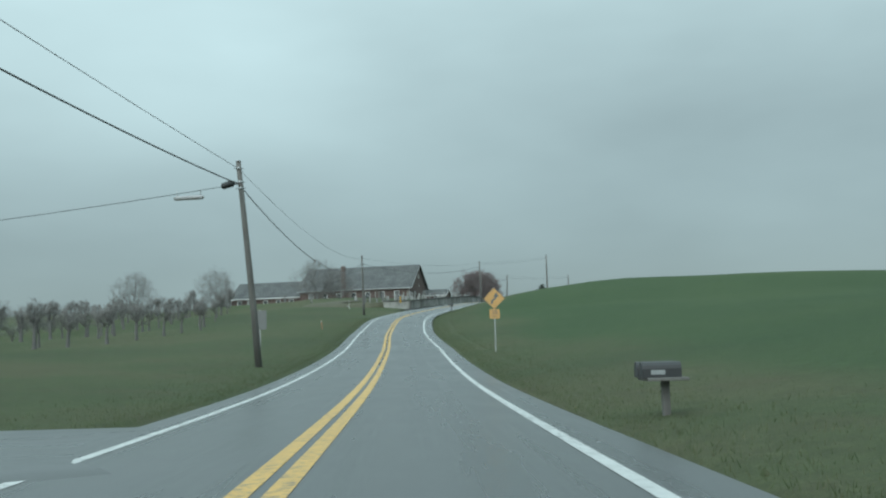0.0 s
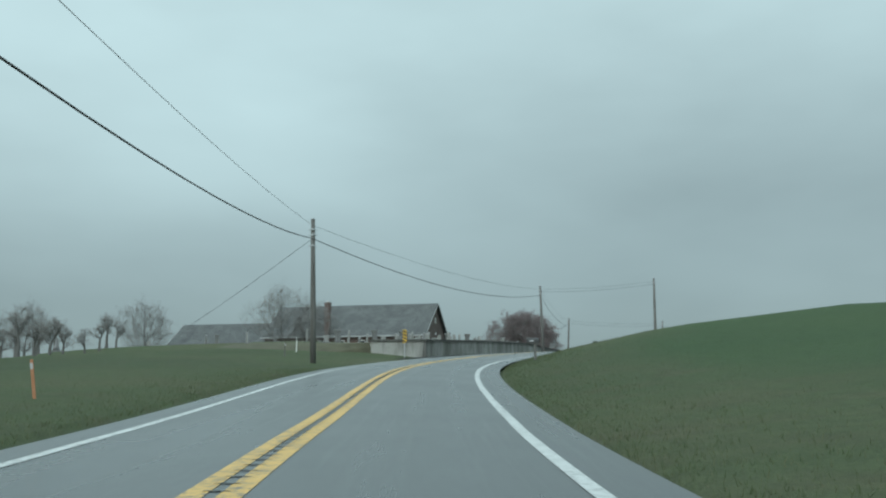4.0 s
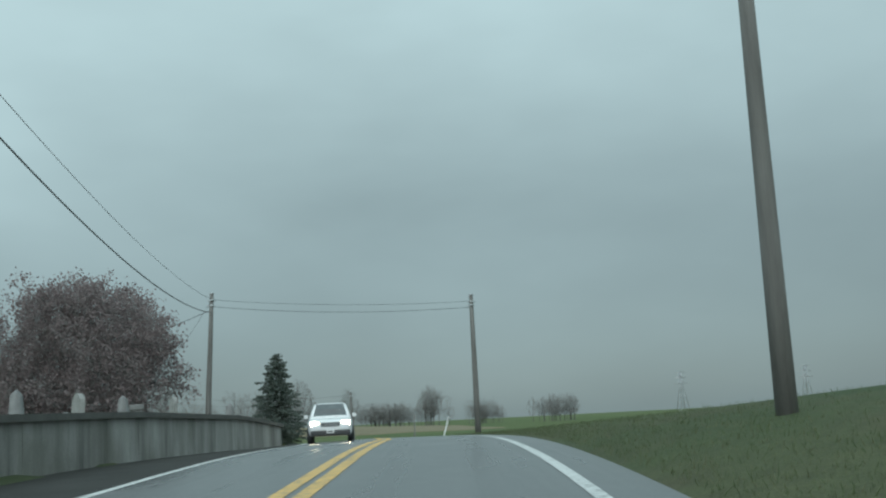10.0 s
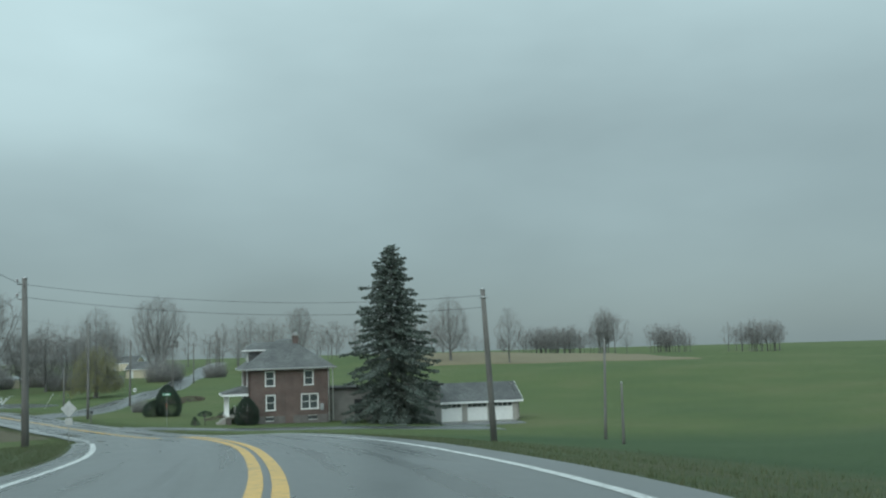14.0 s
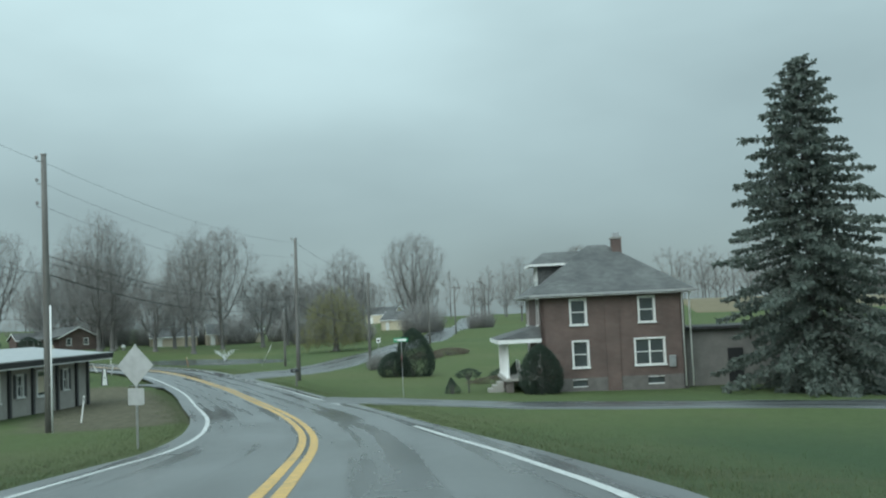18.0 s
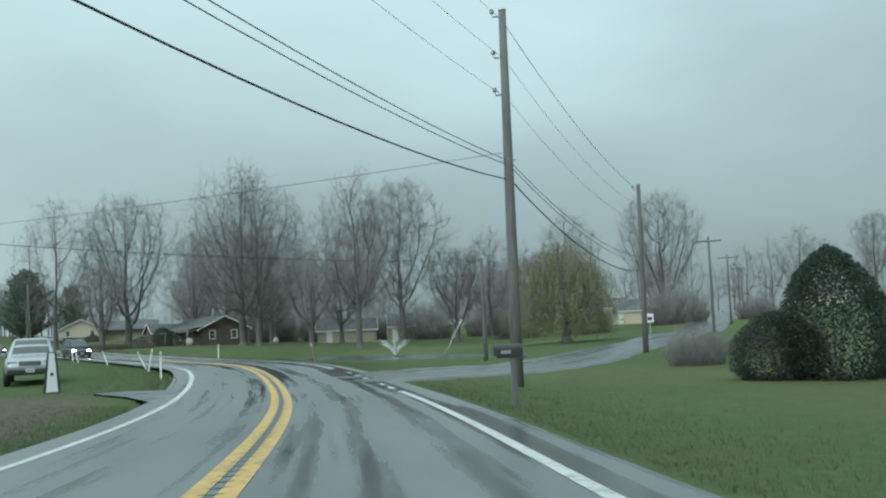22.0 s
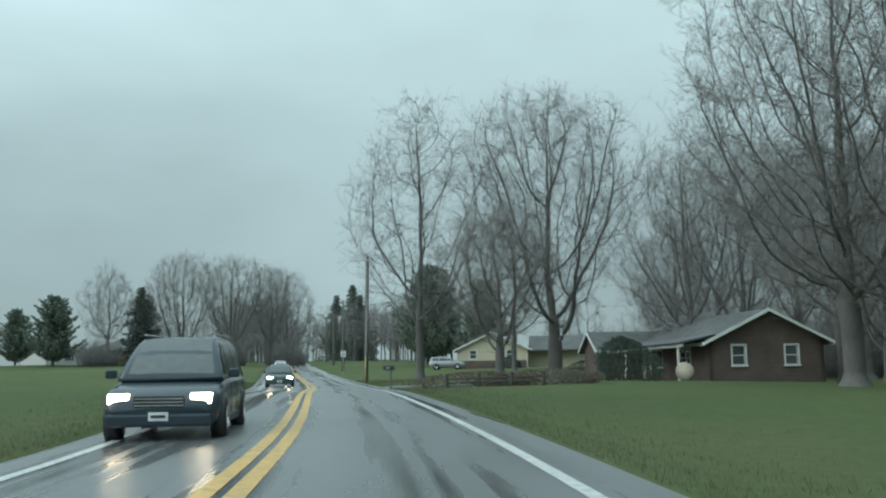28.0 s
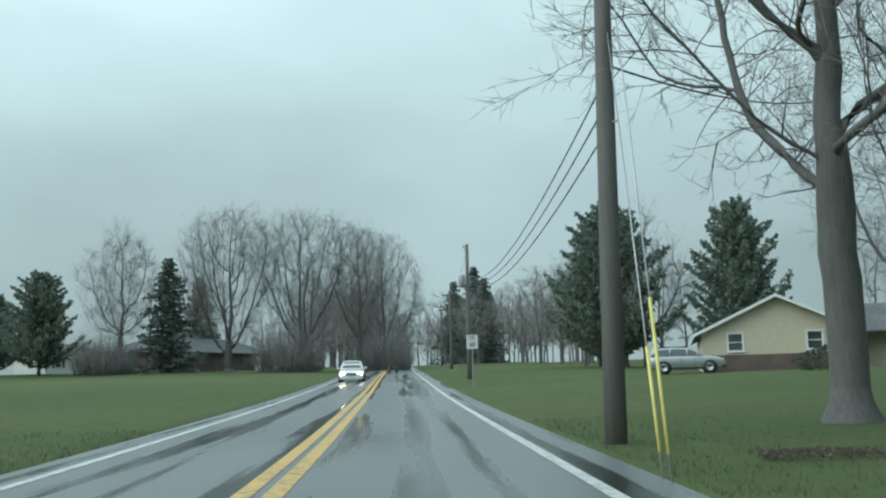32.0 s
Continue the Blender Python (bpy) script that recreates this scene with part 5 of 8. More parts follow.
# ---- buildings ----
def wall_panel(name, a, b, z0, z1, material, parent, openings=(), thick=0.25, top=None):
    """A wall from a to b (local x, y), its outer face to the right of that way, with openings (u0, u1, z0, z1) cut through. top: heights at u for a gable."""
    a, b = Vector((*a, 0)), Vector((*b, 0))
    long = (b - a).length
    d = (b - a).normalized()
    back = Vector((-d.y, d.x, 0)) * thick
    us = sorted({0.0, long, *(u for o in openings for u in o[:2])})
    zs = sorted({z0, z1, *(z for o in openings for z in o[2:])})
    verts, faces, uvs, index = [], [], [], {}

    def vert(u, z, deep):
        key = (round(u, 4), round(z, 4), deep)
        if key not in index:
            index[key] = len(verts)
            verts.append(tuple(a + d * u + Vector((0, 0, z)) + (back if deep else Vector())))
            uvs.append((u, z))
        return index[key]

    def solid(i, j):
        if not (0 <= i < len(us) - 1 and 0 <= j < len(zs) - 1):
            return False
        u, z = (us[i] + us[i + 1]) / 2, (zs[j] + zs[j + 1]) / 2
        return not any(o[0] < u < o[1] and o[2] < z < o[3] for o in openings)

    for i in range(len(us) - 1):
        for j in range(len(zs) - 1):
            if not solid(i, j):
                continue
            u0, u1, y0, y1 = us[i], us[i + 1], zs[j], zs[j + 1]
            faces.append((vert(u0, y0, 0), vert(u1, y0, 0), vert(u1, y1, 0), vert(u0, y1, 0)))
            faces.append((vert(u1, y0, 1), vert(u0, y0, 1), vert(u0, y1, 1), vert(u1, y1, 1)))
            for near, p, q in (((i - 1, j), (u0, y1), (u0, y0)), ((i + 1, j), (u1, y0), (u1, y1)), ((i, j - 1), (u0, y0), (u1, y0)), ((i, j + 1), (u1, y1), (u0, y1))):
                if not solid(*near):
                    faces.append((vert(*q, 0), vert(*p, 0), vert(*p, 1), vert(*q, 1)))
    if top:
        n = [vert(0, z1, 0), vert(long, z1, 0)]
        u, z = top
        m, k = vert(u, z, 0), [vert(0, z1, 1), vert(long, z1, 1), vert(u, z, 1)]
        faces += [(n[0], n[1], m), (k[1], k[0], k[2]), (n[1], k[1], k[2], m), (m, k[2], k[0], n[0])]
    return part(name, mesh_from(name, verts, faces, material, uvs), None, parent)


def local(a, b, u, z, out):
    """A point on the wall from a to b: u along, z up, out before its face."""
    d = (Vector(b) - Vector(a)).normalized()
    p = Vector(a) + d * u + Vector((d.y, -d.x)) * out
    return (p.x, p.y, z)


def wbox(bm, a, b, u0, u1, z0, z1, o0, o1):
    """A box on a wall: from u0 to u1 along, z0 to z1 up, o0 to o1 out of it."""
    pts = [local(a, b, u, z, o) for z in (z0, z1) for u, o in ((u0, o0), (u1, o0), (u1, o1), (u0, o1))]
    v = [bm.verts.new(p) for p in pts]
    for q in ((3, 2, 1, 0), (4, 5, 6, 7), (0, 1, 5, 4), (1, 2, 6, 5), (2, 3, 7, 6), (3, 0, 4, 7)):
        bm.faces.new([v[i] for i in q])
    bmesh.ops.recalc_face_normals(bm, faces=bm.faces)
    return bm


def sash_window(parent, a, b, u0, u1, z0, z1, trim=None, lights=1, sill=True, muntins=0):
    """A double-hung window in an opening: casing, two sashes, panes, sill. lights: how many side by side."""
    trim = trim or WHITE
    bm, w = bmesh.new(), 0.09
    wbox(bm, a, b, u0 - w, u1 + w, z1, z1 + w, -0.02, 0.045)
    for u in (u0 - w, u1):
        wbox(bm, a, b, u, u + w, z0, z1, -0.02, 0.045)
    win = part("window", bm, trim, parent)
    step = (u1 - u0) / lights
    bars = bmesh.new()
    for k in range(lights):
        p, q = u0 + k * step, u0 + (k + 1) * step
        mid = (z0 + z1) / 2
        for lo, hi, back in ((mid - 0.02, z1, -0.05), (z0, mid + 0.02, -0.09)):
            for e in ((p, p + 0.05, lo, hi), (q - 0.05, q, lo, hi), (p + 0.05, q - 0.05, lo, lo + 0.05), (p + 0.05, q - 0.05, hi - 0.05, hi)):
                wbox(bars, a, b, *e, back - 0.04, back)
            for m in range(muntins):
                x = p + 0.05 + (q - p - 0.1) * (m + 1) / (muntins + 1)
                wbox(bars, a, b, x - 0.012, x + 0.012, lo + 0.05, hi - 0.05, back - 0.03, back - 0.005)
            pane = bmesh.new()
            wbox(pane, a, b, p + 0.05, q - 0.05, lo + 0.05, hi - 0.05, back - 0.028, back - 0.02)
            part("pane", pane, PANE, win)
    part("sash", bars, trim, win)
    if sill:
        part("sill", wbox(bmesh.new(), a, b, u0 - w - 0.04, u1 + w + 0.04, z0 - 0.09, z0, -0.03, 0.11), trim, win)
    # a half-drawn blind and the dark room behind the glass
    part("blind", wbox(bmesh.new(), a, b, u0, u1, z0 + (z1 - z0) * 0.62, z1, -0.21, -0.20), CREAM, win)
    part("room", wbox(bmesh.new(), a, b, u0 - 0.05, u1 + 0.05, z0 - 0.05, z1 + 0.05, -0.30, -0.26), DARK, win)
    return win


def slab(name, quads, thick, material, parent, label=""):
    """A roof: slopes as quads or triangles of points, given counter-clockwise from outside, with a thickness below and shingles mapped in metres."""
    verts, faces, uvs = [], [], []
    for q in quads:
        q = [Vector(p) for p in q]
        n = (q[1] - q[0]).cross(q[2] - q[0]).normalized()
        u = (q[1] - q[0]).normalized()
        v = n.cross(u)
        first, k = len(verts), len(q)
        for p in q:
            verts.append(tuple(p))
            uvs.append(((p - q[0]).dot(u), (p - q[0]).dot(v)))
        for p in q:
            verts.append(tuple(p - Vector((0, 0, thick))))
            uvs.append(((p - q[0]).dot(u), (p - q[0]).dot(v)))
        faces.append(tuple(range(first, first + k)))
        faces.append(tuple(reversed(range(first + k, first + 2 * k))))
        faces += [(first + i, first + k + i, first + k + (i + 1) % k, first + (i + 1) % k) for i in range(k)]
    return part(name, mesh_from(name, verts, faces, material, uvs), None, parent, label)


def gable_roof(parent, x0, x1, y0, y1, eave, ridge, over=0.4, material=None, axis="x", thick=0.16, trim=None):
    """A gabled roof with its ridge along local x or y, with fascia boards."""
    material = material or SLATE
    sw = (lambda p: p) if axis == "x" else (lambda p: (p[1], p[0], p[2]))
    if axis == "y":
        x0, x1, y0, y1 = y0, y1, x0, x1
    m, drop = (y0 + y1) / 2, (ridge - eave) / ((y1 - y0) / 2) * over
    a, b, c, d = x0 - over, x1 + over, y0 - over, y1 + over
    low = eave - drop
    quads = [[(a, c, low), (b, c, low), (b, m, ridge), (a, m, ridge)], [(b, d, low), (a, d, low), (a, m, ridge), (b, m, ridge)]]
    quads = [[sw(p) for p in (q if axis == "x" else q[::-1])] for q in quads]
    roof = slab("roof", quads, thick, material, parent)
    for y, o in ((c, -0.03), (d, 0.03)):
        p, q = sw((a, y + min(o, 0), low)), sw((b, y + max(o, 0), low))
        part("gutter", boxed(min(p[0], q[0]), max(p[0], q[0]), min(p[1], q[1]), max(p[1], q[1]), low - thick - 0.06, low - 0.01), trim or WHITE, roof)
    for x in (a - 0.035, b):
        for y, s in ((c, 1), (d, -1)):
            rake = bmesh.new()
            v = [rake.verts.new(sw(p)) for p in ((x, y, low - thick - 0.02), (x + 0.035, y, low - thick - 0.02), (x + 0.035, m, ridge - thick - 0.02), (x, m, ridge - thick - 0.02),
                                                 (x, y, low + 0.02), (x + 0.035, y, low + 0.02), (x + 0.035, m, ridge + 0.02), (x, m, ridge + 0.02))]
            for q in ((3, 2, 1, 0), (4, 5, 6, 7), (0, 1, 5, 4), (1, 2, 6, 5), (2, 3, 7, 6), (3, 0, 4, 7)):
                rake.faces.new([v[i] for i in q])
            bmesh.ops.recalc_face_normals(rake, faces=rake.faces)
            part("rake_board", rake, trim or WHITE, roof)
    return roof


def chimney(parent, x, y, z0, z1, w=0.7, d=0.6, material=None):
    v = boxed(x - w / 2, x + w / 2, y - d / 2, y + d / 2, z0, z1)
    me = bpy.data.meshes.new("chimney")
    uv = v.loops.layers.uv.new("map")
    for f in v.faces:
        for l in f.loops:
            p = l.vert.co
            l[uv].uv = (p.x + p.y, p.z)
    v.to_mesh(me)
    v.free()
    me.materials.append(material or BRICK_RED)
    stack = part("chimney", me, None, parent)
    part("cap", boxed(x - w / 2 - 0.06, x + w / 2 + 0.06, y - d / 2 - 0.06, y + d / 2 + 0.06, z1, z1 + 0.14, bevel=0.02), CONCRETE, stack)
    part("flue", boxed(x - 0.2, x + 0.2, y - 0.16, y + 0.16, z1 + 0.14, z1 + 0.42, bevel=0.02), METAL, stack)
    return stack


def frame_at(x, y, z, ux, uy):
    """A pose whose local x runs along (ux, uy)."""
    return Matrix.LocRotScale((x, y, z), Euler((0, 0, math.atan2(uy, ux))), None)


# -- the two-storey brick house; local x along its road side, y to its back
H = thing("brick_house", frame_at(22.7, 320.4, 4.3, 0.992, 0.125), "two-storey red brick house with white windows and a hipped roof", "house")
W, D, E = 8.8, 9.0, 5.95
wins = [(1.85, 2.75, 4.0, 5.5), (6.05, 6.95, 4.0, 5.5), (1.9, 2.78, 1.4, 2.95), (5.7, 7.45, 1.4, 2.95)]
wall_panel("wall", (0, 0), (W, 0), 0.75, E, BRICK_RED, H, wins)
for n, o in enumerate(wins):
    sash_window(H, (0, 0), (W, 0), *o, lights=2 if n == 3 else 1)
left_wins = [(D - 2.0, D - 1.05, 4.05, 5.62), (D - 8, D - 7, 4.05, 5.62), (D - 2.1, D - 1.1, 1.5, 3.1), (D - 5.2, D - 4.2, 0.9, 3.0), (D - 8, D - 7, 1.5, 3.1)]
wall_panel("wall", (0, D), (0, 0), 0.75, E, BRICK_RED, H, left_wins)
for n, o in enumerate(left_wins):
    if n != 3:
        sash_window(H, (0, D), (0, 0), *o)
door = part("door", wbox(bmesh.new(), (0, D), (0, 0), D - 5.2, D - 4.2, 0.9, 3.0, -0.16, -0.10), DARK, H, "dark panelled front door")
wall_panel("wall", (W, 0), (W, D), 0.75, E, BRICK_RED, H)
wall_panel("wall", (W, D), (0, D), 0.75, E, BRICK_RED, H)
cellar = [(1.8, 2.7, 0.2, 0.68), (6.4, 7.4, 0.2, 0.68)]
wall_panel("foundation", (-0.03, -0.03), (W + 0.03, -0.03), -0.5, 0.75, STONE_BASE, H, cellar, 0.3)
for o in cellar:
    win = part("cellar_window", wbox(bmesh.new(), (0, 0), (W, 0), o[0], o[1], o[2], o[3], -0.14, -0.10), PANE, H)
    part("frame", wbox(wbox(bmesh.new(), (0, 0), (W, 0), o[0], o[1], o[3] - 0.05, o[3], -0.1, 0.02), (0, 0), (W, 0), o[0], o[1], o[2], o[2] + 0.05, -0.1, 0.02), WHITE, win)
for a, b in (((-0.03, D), (-0.03, -0.03)), ((W + 0.03, -0.03), (W + 0.03, D))):
    wall_panel("foundation", a, b, -0.5, 0.75, STONE_BASE, H, thick=0.3)
o, r0, r1 = 0.62, E - 0.05, 9.1
hip = slab("roof", [[(-o, -o, r0), (W + o, -o, r0), (W / 2 + 0.6, D / 2, r1), (W / 2 - 0.6, D / 2, r1)], [(W + o, -o, r0), (W + o, D + o, r0), (W / 2 + 0.6, D / 2, r1)],
                    [(W + o, D + o, r0), (-o, D + o, r0), (W / 2 - 0.6, D / 2, r1), (W / 2 + 0.6, D / 2, r1)], [(-o, D + o, r0), (-o, -o, r0), (W / 2 - 0.6, D / 2, r1)]], 0.14, SLATE, H)
bm = bmesh.new()
for q in ((-o - 0.1, W + o + 0.1, -o - 0.1, -o), (-o - 0.1, W + o + 0.1, D + o, D + o + 0.1), (-o - 0.1, -o, -o, D + o), (W + o, W + o + 0.1, -o, D + o)):
    box(bm, *q, r0 - 0.12, r0 + 0.0)
part("gutter", bm, METAL_DULL, hip)
part("soffit", boxed(-o, W + o, -o, D + o, r0 - 0.2, r0 - 0.165), WHITE, hip)
# dormer on the porch side
dm = slab("dormer_roof", [[(-0.15, 3.1, 7.95), (-0.15, 3.1, 7.951), (0.9, 4.7, 8.75), (3.9, 4.7, 8.75), (3.6, 3.1, 7.95)][0:1] + [(3.6, 3.1, 7.95), (3.9, 4.7, 8.75), (0.9, 4.7, 8.75)],
                          [(-0.15, 6.3, 7.95), (-0.15, 3.1, 7.95), (0.9, 4.7, 8.75)], [(3.6, 6.3, 7.95), (-0.15, 6.3, 7.95), (0.9, 4.7, 8.75), (3.9, 4.7, 8.75)]], 0.1, SLATE, H)
dwin = [(0.35, 0.95, 6.95, 7.7), (1.25, 1.85, 6.95, 7.7)]
wall_panel("dormer_wall", (0.35, 5.8), (0.35, 3.6), 6.4, 7.9, WHITE, H, dwin, 0.12)
for q in dwin:
    sash_window(H, (0.35, 5.8), (0.35, 3.6), *q)
wall_panel("dormer_wall", (0.35, 3.6), (3.4, 3.6), 6.3, 7.9, SLATE, H, thick=0.1)
wall_panel("dormer_wall", (3.4, 5.8), (0.35, 5.8), 6.3, 7.9, SLATE, H, thick=0.1)
part("dormer_gutter", box(boxed(-0.2, 3.6, 3.02, 3.12, 7.8, 7.94), -0.22, -0.14, 3.0, 6.4, 7.8, 7.94), WHITE, dm)
wall_panel("chimney_breast", (3.9, -0.09), (4.75, -0.09), -0.4, E - 0.25, BRICK_RED, H, thick=0.06)
chimney(H, 5.6, D / 2 - 0.6, 7.3, 9.4, 0.62, 0.55, BRICK_DARK)
# downpipes and meter box
for x in (W - 0.12, W + 0.32):
    bar("downpipe", [(x, -0.1, 0.0), (x, -0.1, E - 0.5), (x, -0.5, E - 0.1)], 0.05, WHITE, H)
part("meter_box", boxed(7.7, 8.1, -0.16, 0, 1.2, 1.9, bevel=0.02), METAL, H)
# porch on the left side
pz = 0.85
part("porch_floor", boxed(-2.35, -0.03, 0.5, 6.6, pz - 0.14, pz, bevel=0.01), GREY_BLOCK, H)
for y in (0.9, 3.4, 6.1):
    part("pier", boxed(-2.25, -1.8, y - 0.22, y + 0.22, -0.4, pz - 0.14), BRICK_RED, H)
for y in (0.75, 2.4, 4.4, 6.35):
    post = lathe("post", [(0.15, pz), (0.15, pz + 0.12), (0.105, pz + 0.16), (0.095, 3.0), (0.14, 3.06), (0.14, 3.16)], WHITE, H, "round white porch post", m=Matrix.Translation((-2.1, y, 0)))
slab("porch_roof", [[(-2.7, 6.95, 3.28), (-2.7, 0.15, 3.28), (0.0, 0.9, 4.02), (0.0, 6.2, 4.02)], [(-2.7, 0.15, 3.28), (0.0, 0.15, 3.28), (0.0, 0.9, 4.02)], [(0.0, 6.95, 3.28), (-2.7, 6.95, 3.28), (0.0, 6.2, 4.02)]], 0.1, SLATE_DARK, H)
bm = boxed(-2.72, -2.6, 0.13, 6.97, 3.02, 3.26)
box(bm, -2.6, 0.0, 0.13, 0.25, 3.02, 3.26)
box(bm, -2.6, 0.0, 6.85, 6.97, 3.02, 3.26)
part("porch_beam", bm, WHITE, H)
for k in range(3):
    part("step", boxed(-2.75 - 0.28 * k, -2.35 - 0.28 * k, 1.2, 2.6, -0.3, pz - 0.2 - 0.2 * k, bevel=0.01), GREY_BLOCK, H)
# low block wing
part("wing_wall", boxed(W + 0.3, W + 13, 1.6, 8.5, -1.5, 3.3), GREY_BLOCK_DIM, H)
part("wing_roof", boxed(W + 0.25, W + 13.4, 1.2, 8.9, 3.3, 3.5, bevel=0.02), SLATE_DARK, H)
part("wing_door", boxed(W + 3.0, W + 3.95, 1.52, 1.6, 0.0, 2.1, bevel=0.01), DARK, H)
sash_window(H, (W + 0.3, 1.6), (W + 13, 1.6), 8.5, 9.5, 0.9, 2.2)

# -- porch chairs on the brick house's porch
for n, y in enumerate((2.9, 4.6)):
    c = thing("porch_chair", H.matrix_basis @ pose(-0.95, y, pz, 0, 0, 90), "white slatted porch chair", "chair", "porch chairs")
    part("seat", boxed(-0.28, 0.28, -0.25, 0.25, 0.38, 0.43, bevel=0.01), WHITE, c)
    for k in range(4):
        part("back_slat", boxed(-0.26 + k * 0.14, -0.16 + k * 0.14, 0.23, 0.27, 0.43, 1.0), WHITE, c)
    for x in (-0.25, 0.21):
        for y2 in (-0.24, 0.2):
            part("leg", boxed(x, x + 0.04, y2, y2 + 0.04, 0, 0.38), WHITE, c)

# -- three-door garage
G = thing("garage", frame_at(43.5, 325.73, 3.25, 0.9987, 0.05), "white three-door garage with a grey gabled roof", "garage")
GL = 10.2
doors = [(0.9, 3.3, 0.02, 2.1), (3.95, 6.35, 0.02, 2.1), (7.0, 9.4, 0.02, 2.1)]
wall_panel("wall", (0, 0), (GL, 0), -0.5, 2.5, GREY_BLOCK, G, doors)
for a, b in (((GL, 0), (GL, 7)), ((0, 7), (0, 0))):
    wall_panel("wall", a, b, -0.5, 2.5, GREY_BLOCK, G, top=(3.5, 4.35))
wall_panel("wall", (GL, 7), (0, 7), -0.5, 2.5, GREY_BLOCK, G)
for u0, u1, z0, z1 in doors:
    d = part("overhead_door", boxed(u0, u1, 0.06, 0.1, z0, z1), WHITE, G)
    for k in range(4):
        for j in range(4):
            x, z = u0 + 0.06 + j * 0.58, z0 + 0.05 + k * 0.51
            part("window_light" if k == 3 else "door_panel", boxed(x, x + 0.52, 0.035, 0.06, z, z + 0.42, bevel=0.01), PANE if k == 3 else WHITE, d)
gable_roof(G, 0, GL, 0, 7, 2.5, 4.35, 0.4, SLATE_DARK)

# -- low roadside shop with a flat overhanging roof; local x runs along its road side
S = thing("roadside_shop", frame_at(-6.2, 304.5, ground_z(-6.4, 312), -0.05, 1.0), "grey painted block shop with dark pilasters and a flat roof", "shop")
SL = 17.6
swins = [(1.5, 2.3, 1.0, 2.35), (4.6, 5.9, 0.95, 2.4), (7.9, 8.6, 1.1, 2.3), (10.4, 11.8, 0.95, 2.4), (13.9, 14.5, 1.1, 2.3)]
wall_panel("wall", (0, 0), (SL, 0), -0.4, 2.75, GREY_BLOCK, S, swins, 0.2)
for n, q in enumerate(swins):
    sash_window(S, (0, 0), (SL, 0), *q, muntins=1 if n % 2 == 0 else 0)
    if n % 2 == 0:
        for u in (q[0] - 0.42, q[1] + 0.12):
            part("shutter", boxed(u, u + 0.3, -0.06, 0, q[2] - 0.05, q[3] + 0.05, bevel=0.01), BLACK, S, "black louvred shutter")
    else:
        part("poster", boxed(q[0] + 0.12, q[1] - 0.15, 0.02, 0.03, q[2] + 0.2, q[3] - 0.3), CREAM, S)
for u in (0.0, 3.4, 6.8, 9.6, 12.8, 15.6, SL - 0.25):
    part("pilaster", boxed(u, u + 0.25, -0.14, 0.0, -0.4, 2.75, bevel=0.01), BLACK, S, "dark pilaster")
for a, b in (((SL, 0), (SL, 8)), ((SL, 8), (0, 8)), ((0, 8), (0, 0))):
    wall_panel("wall", a, b, -0.4, 2.75, GREY_BLOCK, S, thick=0.2)
part("soffit", boxed(-1.0, SL + 1.0, -1.3, 9, 2.75, 2.82), WHITE, S)
part("fascia", boxed(-1.05, SL + 1.05, -1.35, 9.05, 2.83, 3.12, bevel=0.015), SLATE_DARK, S)
part("roof", boxed(-1.1, SL + 1.1, -1.4, 9.1, 3.12, 3.2, bevel=0.02), METAL, S, "grey metal roof edge")
slab("upper_roof", [[(-0.6, -0.9, 3.2), (SL + 0.6, -0.9, 3.2), (SL + 0.6, 4, 3.75), (-0.6, 4, 3.75)], [(SL + 0.6, 8.6, 3.2), (-0.6, 8.6, 3.2), (-0.6, 4, 3.75), (SL + 0.6, 4, 3.75)]], 0.05, METAL, S)

# -- house behind the shop
B = thing("farmhouse", frame_at(-31, 322, 4.9, 0.3, 0.95), "dark red farmhouse with a pale porch behind the shop", "house")
fw = [(1.5, 2.4, 1.0, 2.4), (5.5, 6.4, 1.0, 2.4), (1.5, 2.4, 3.8, 5.2), (5.5, 6.4, 3.8, 5.2)]
wall_panel("wall", (0, 0), (8, 0), -0.3, 5.6, BRICK_DARK, B, fw)
for q in fw:
    sash_window(B, (0, 0), (8, 0), *q)
for a, b in (((8, 0), (8, 7)), ((0, 7), (0, 0))):
    wall_panel("wall", a, b, -0.3, 5.6, BRICK_DARK, B, top=(3.5, 8.0))
wall_panel("wall", (8, 7), (0, 7), -0.3, 5.6, BRICK_DARK, B)
gable_roof(B, 0, 8, 0, 7, 5.6, 8.0, 0.45, SLATE)

# -- church on the hill; local x along its ridge away from its east gable, y away from the road
CZ = 14.2
C = thing("brick_church", frame_at(-33.2 - 2.05, 244.0 - 9.2, CZ, 0.976, -0.218), "long red brick church with a steep grey slate roof", "church")
CL, CW, CE, CR = 30.2, 18.8, 4.0, 10.2
cw = [(2.5 + 3.9 * k, 3.7 + 3.9 * k, 1.0, 2.75) for k in range(7)]
wall_panel("wall", (0, 0), (CL, 0), -0.6, CE, BRICK_DARK, C, cw)
for q in cw:
    sash_window(C, (0, 0), (CL, 0), *q)
ew = [(4.2, 5.3, 0.9, 2.7), (13.4, 14.5, 0.9, 2.7), (9.0, 9.5, 5.0, 5.8)]
wall_panel("wall", (CL, 0), (CL, CW), -0.6, CE, BRICK_DARK, C, ew[:2], top=(CW / 2, CR - 0.1))
for q in ew[:2]:
    sash_window(C, (CL, 0), (CL, CW), *q)
vent = part("gable_vent", boxed(CL + 0.0, CL + 0.08, CW / 2 - 0.45, CW / 2 + 0.45, 6.4, 7.5, bevel=0.03), WHITE, C, "white louvred gable vent")
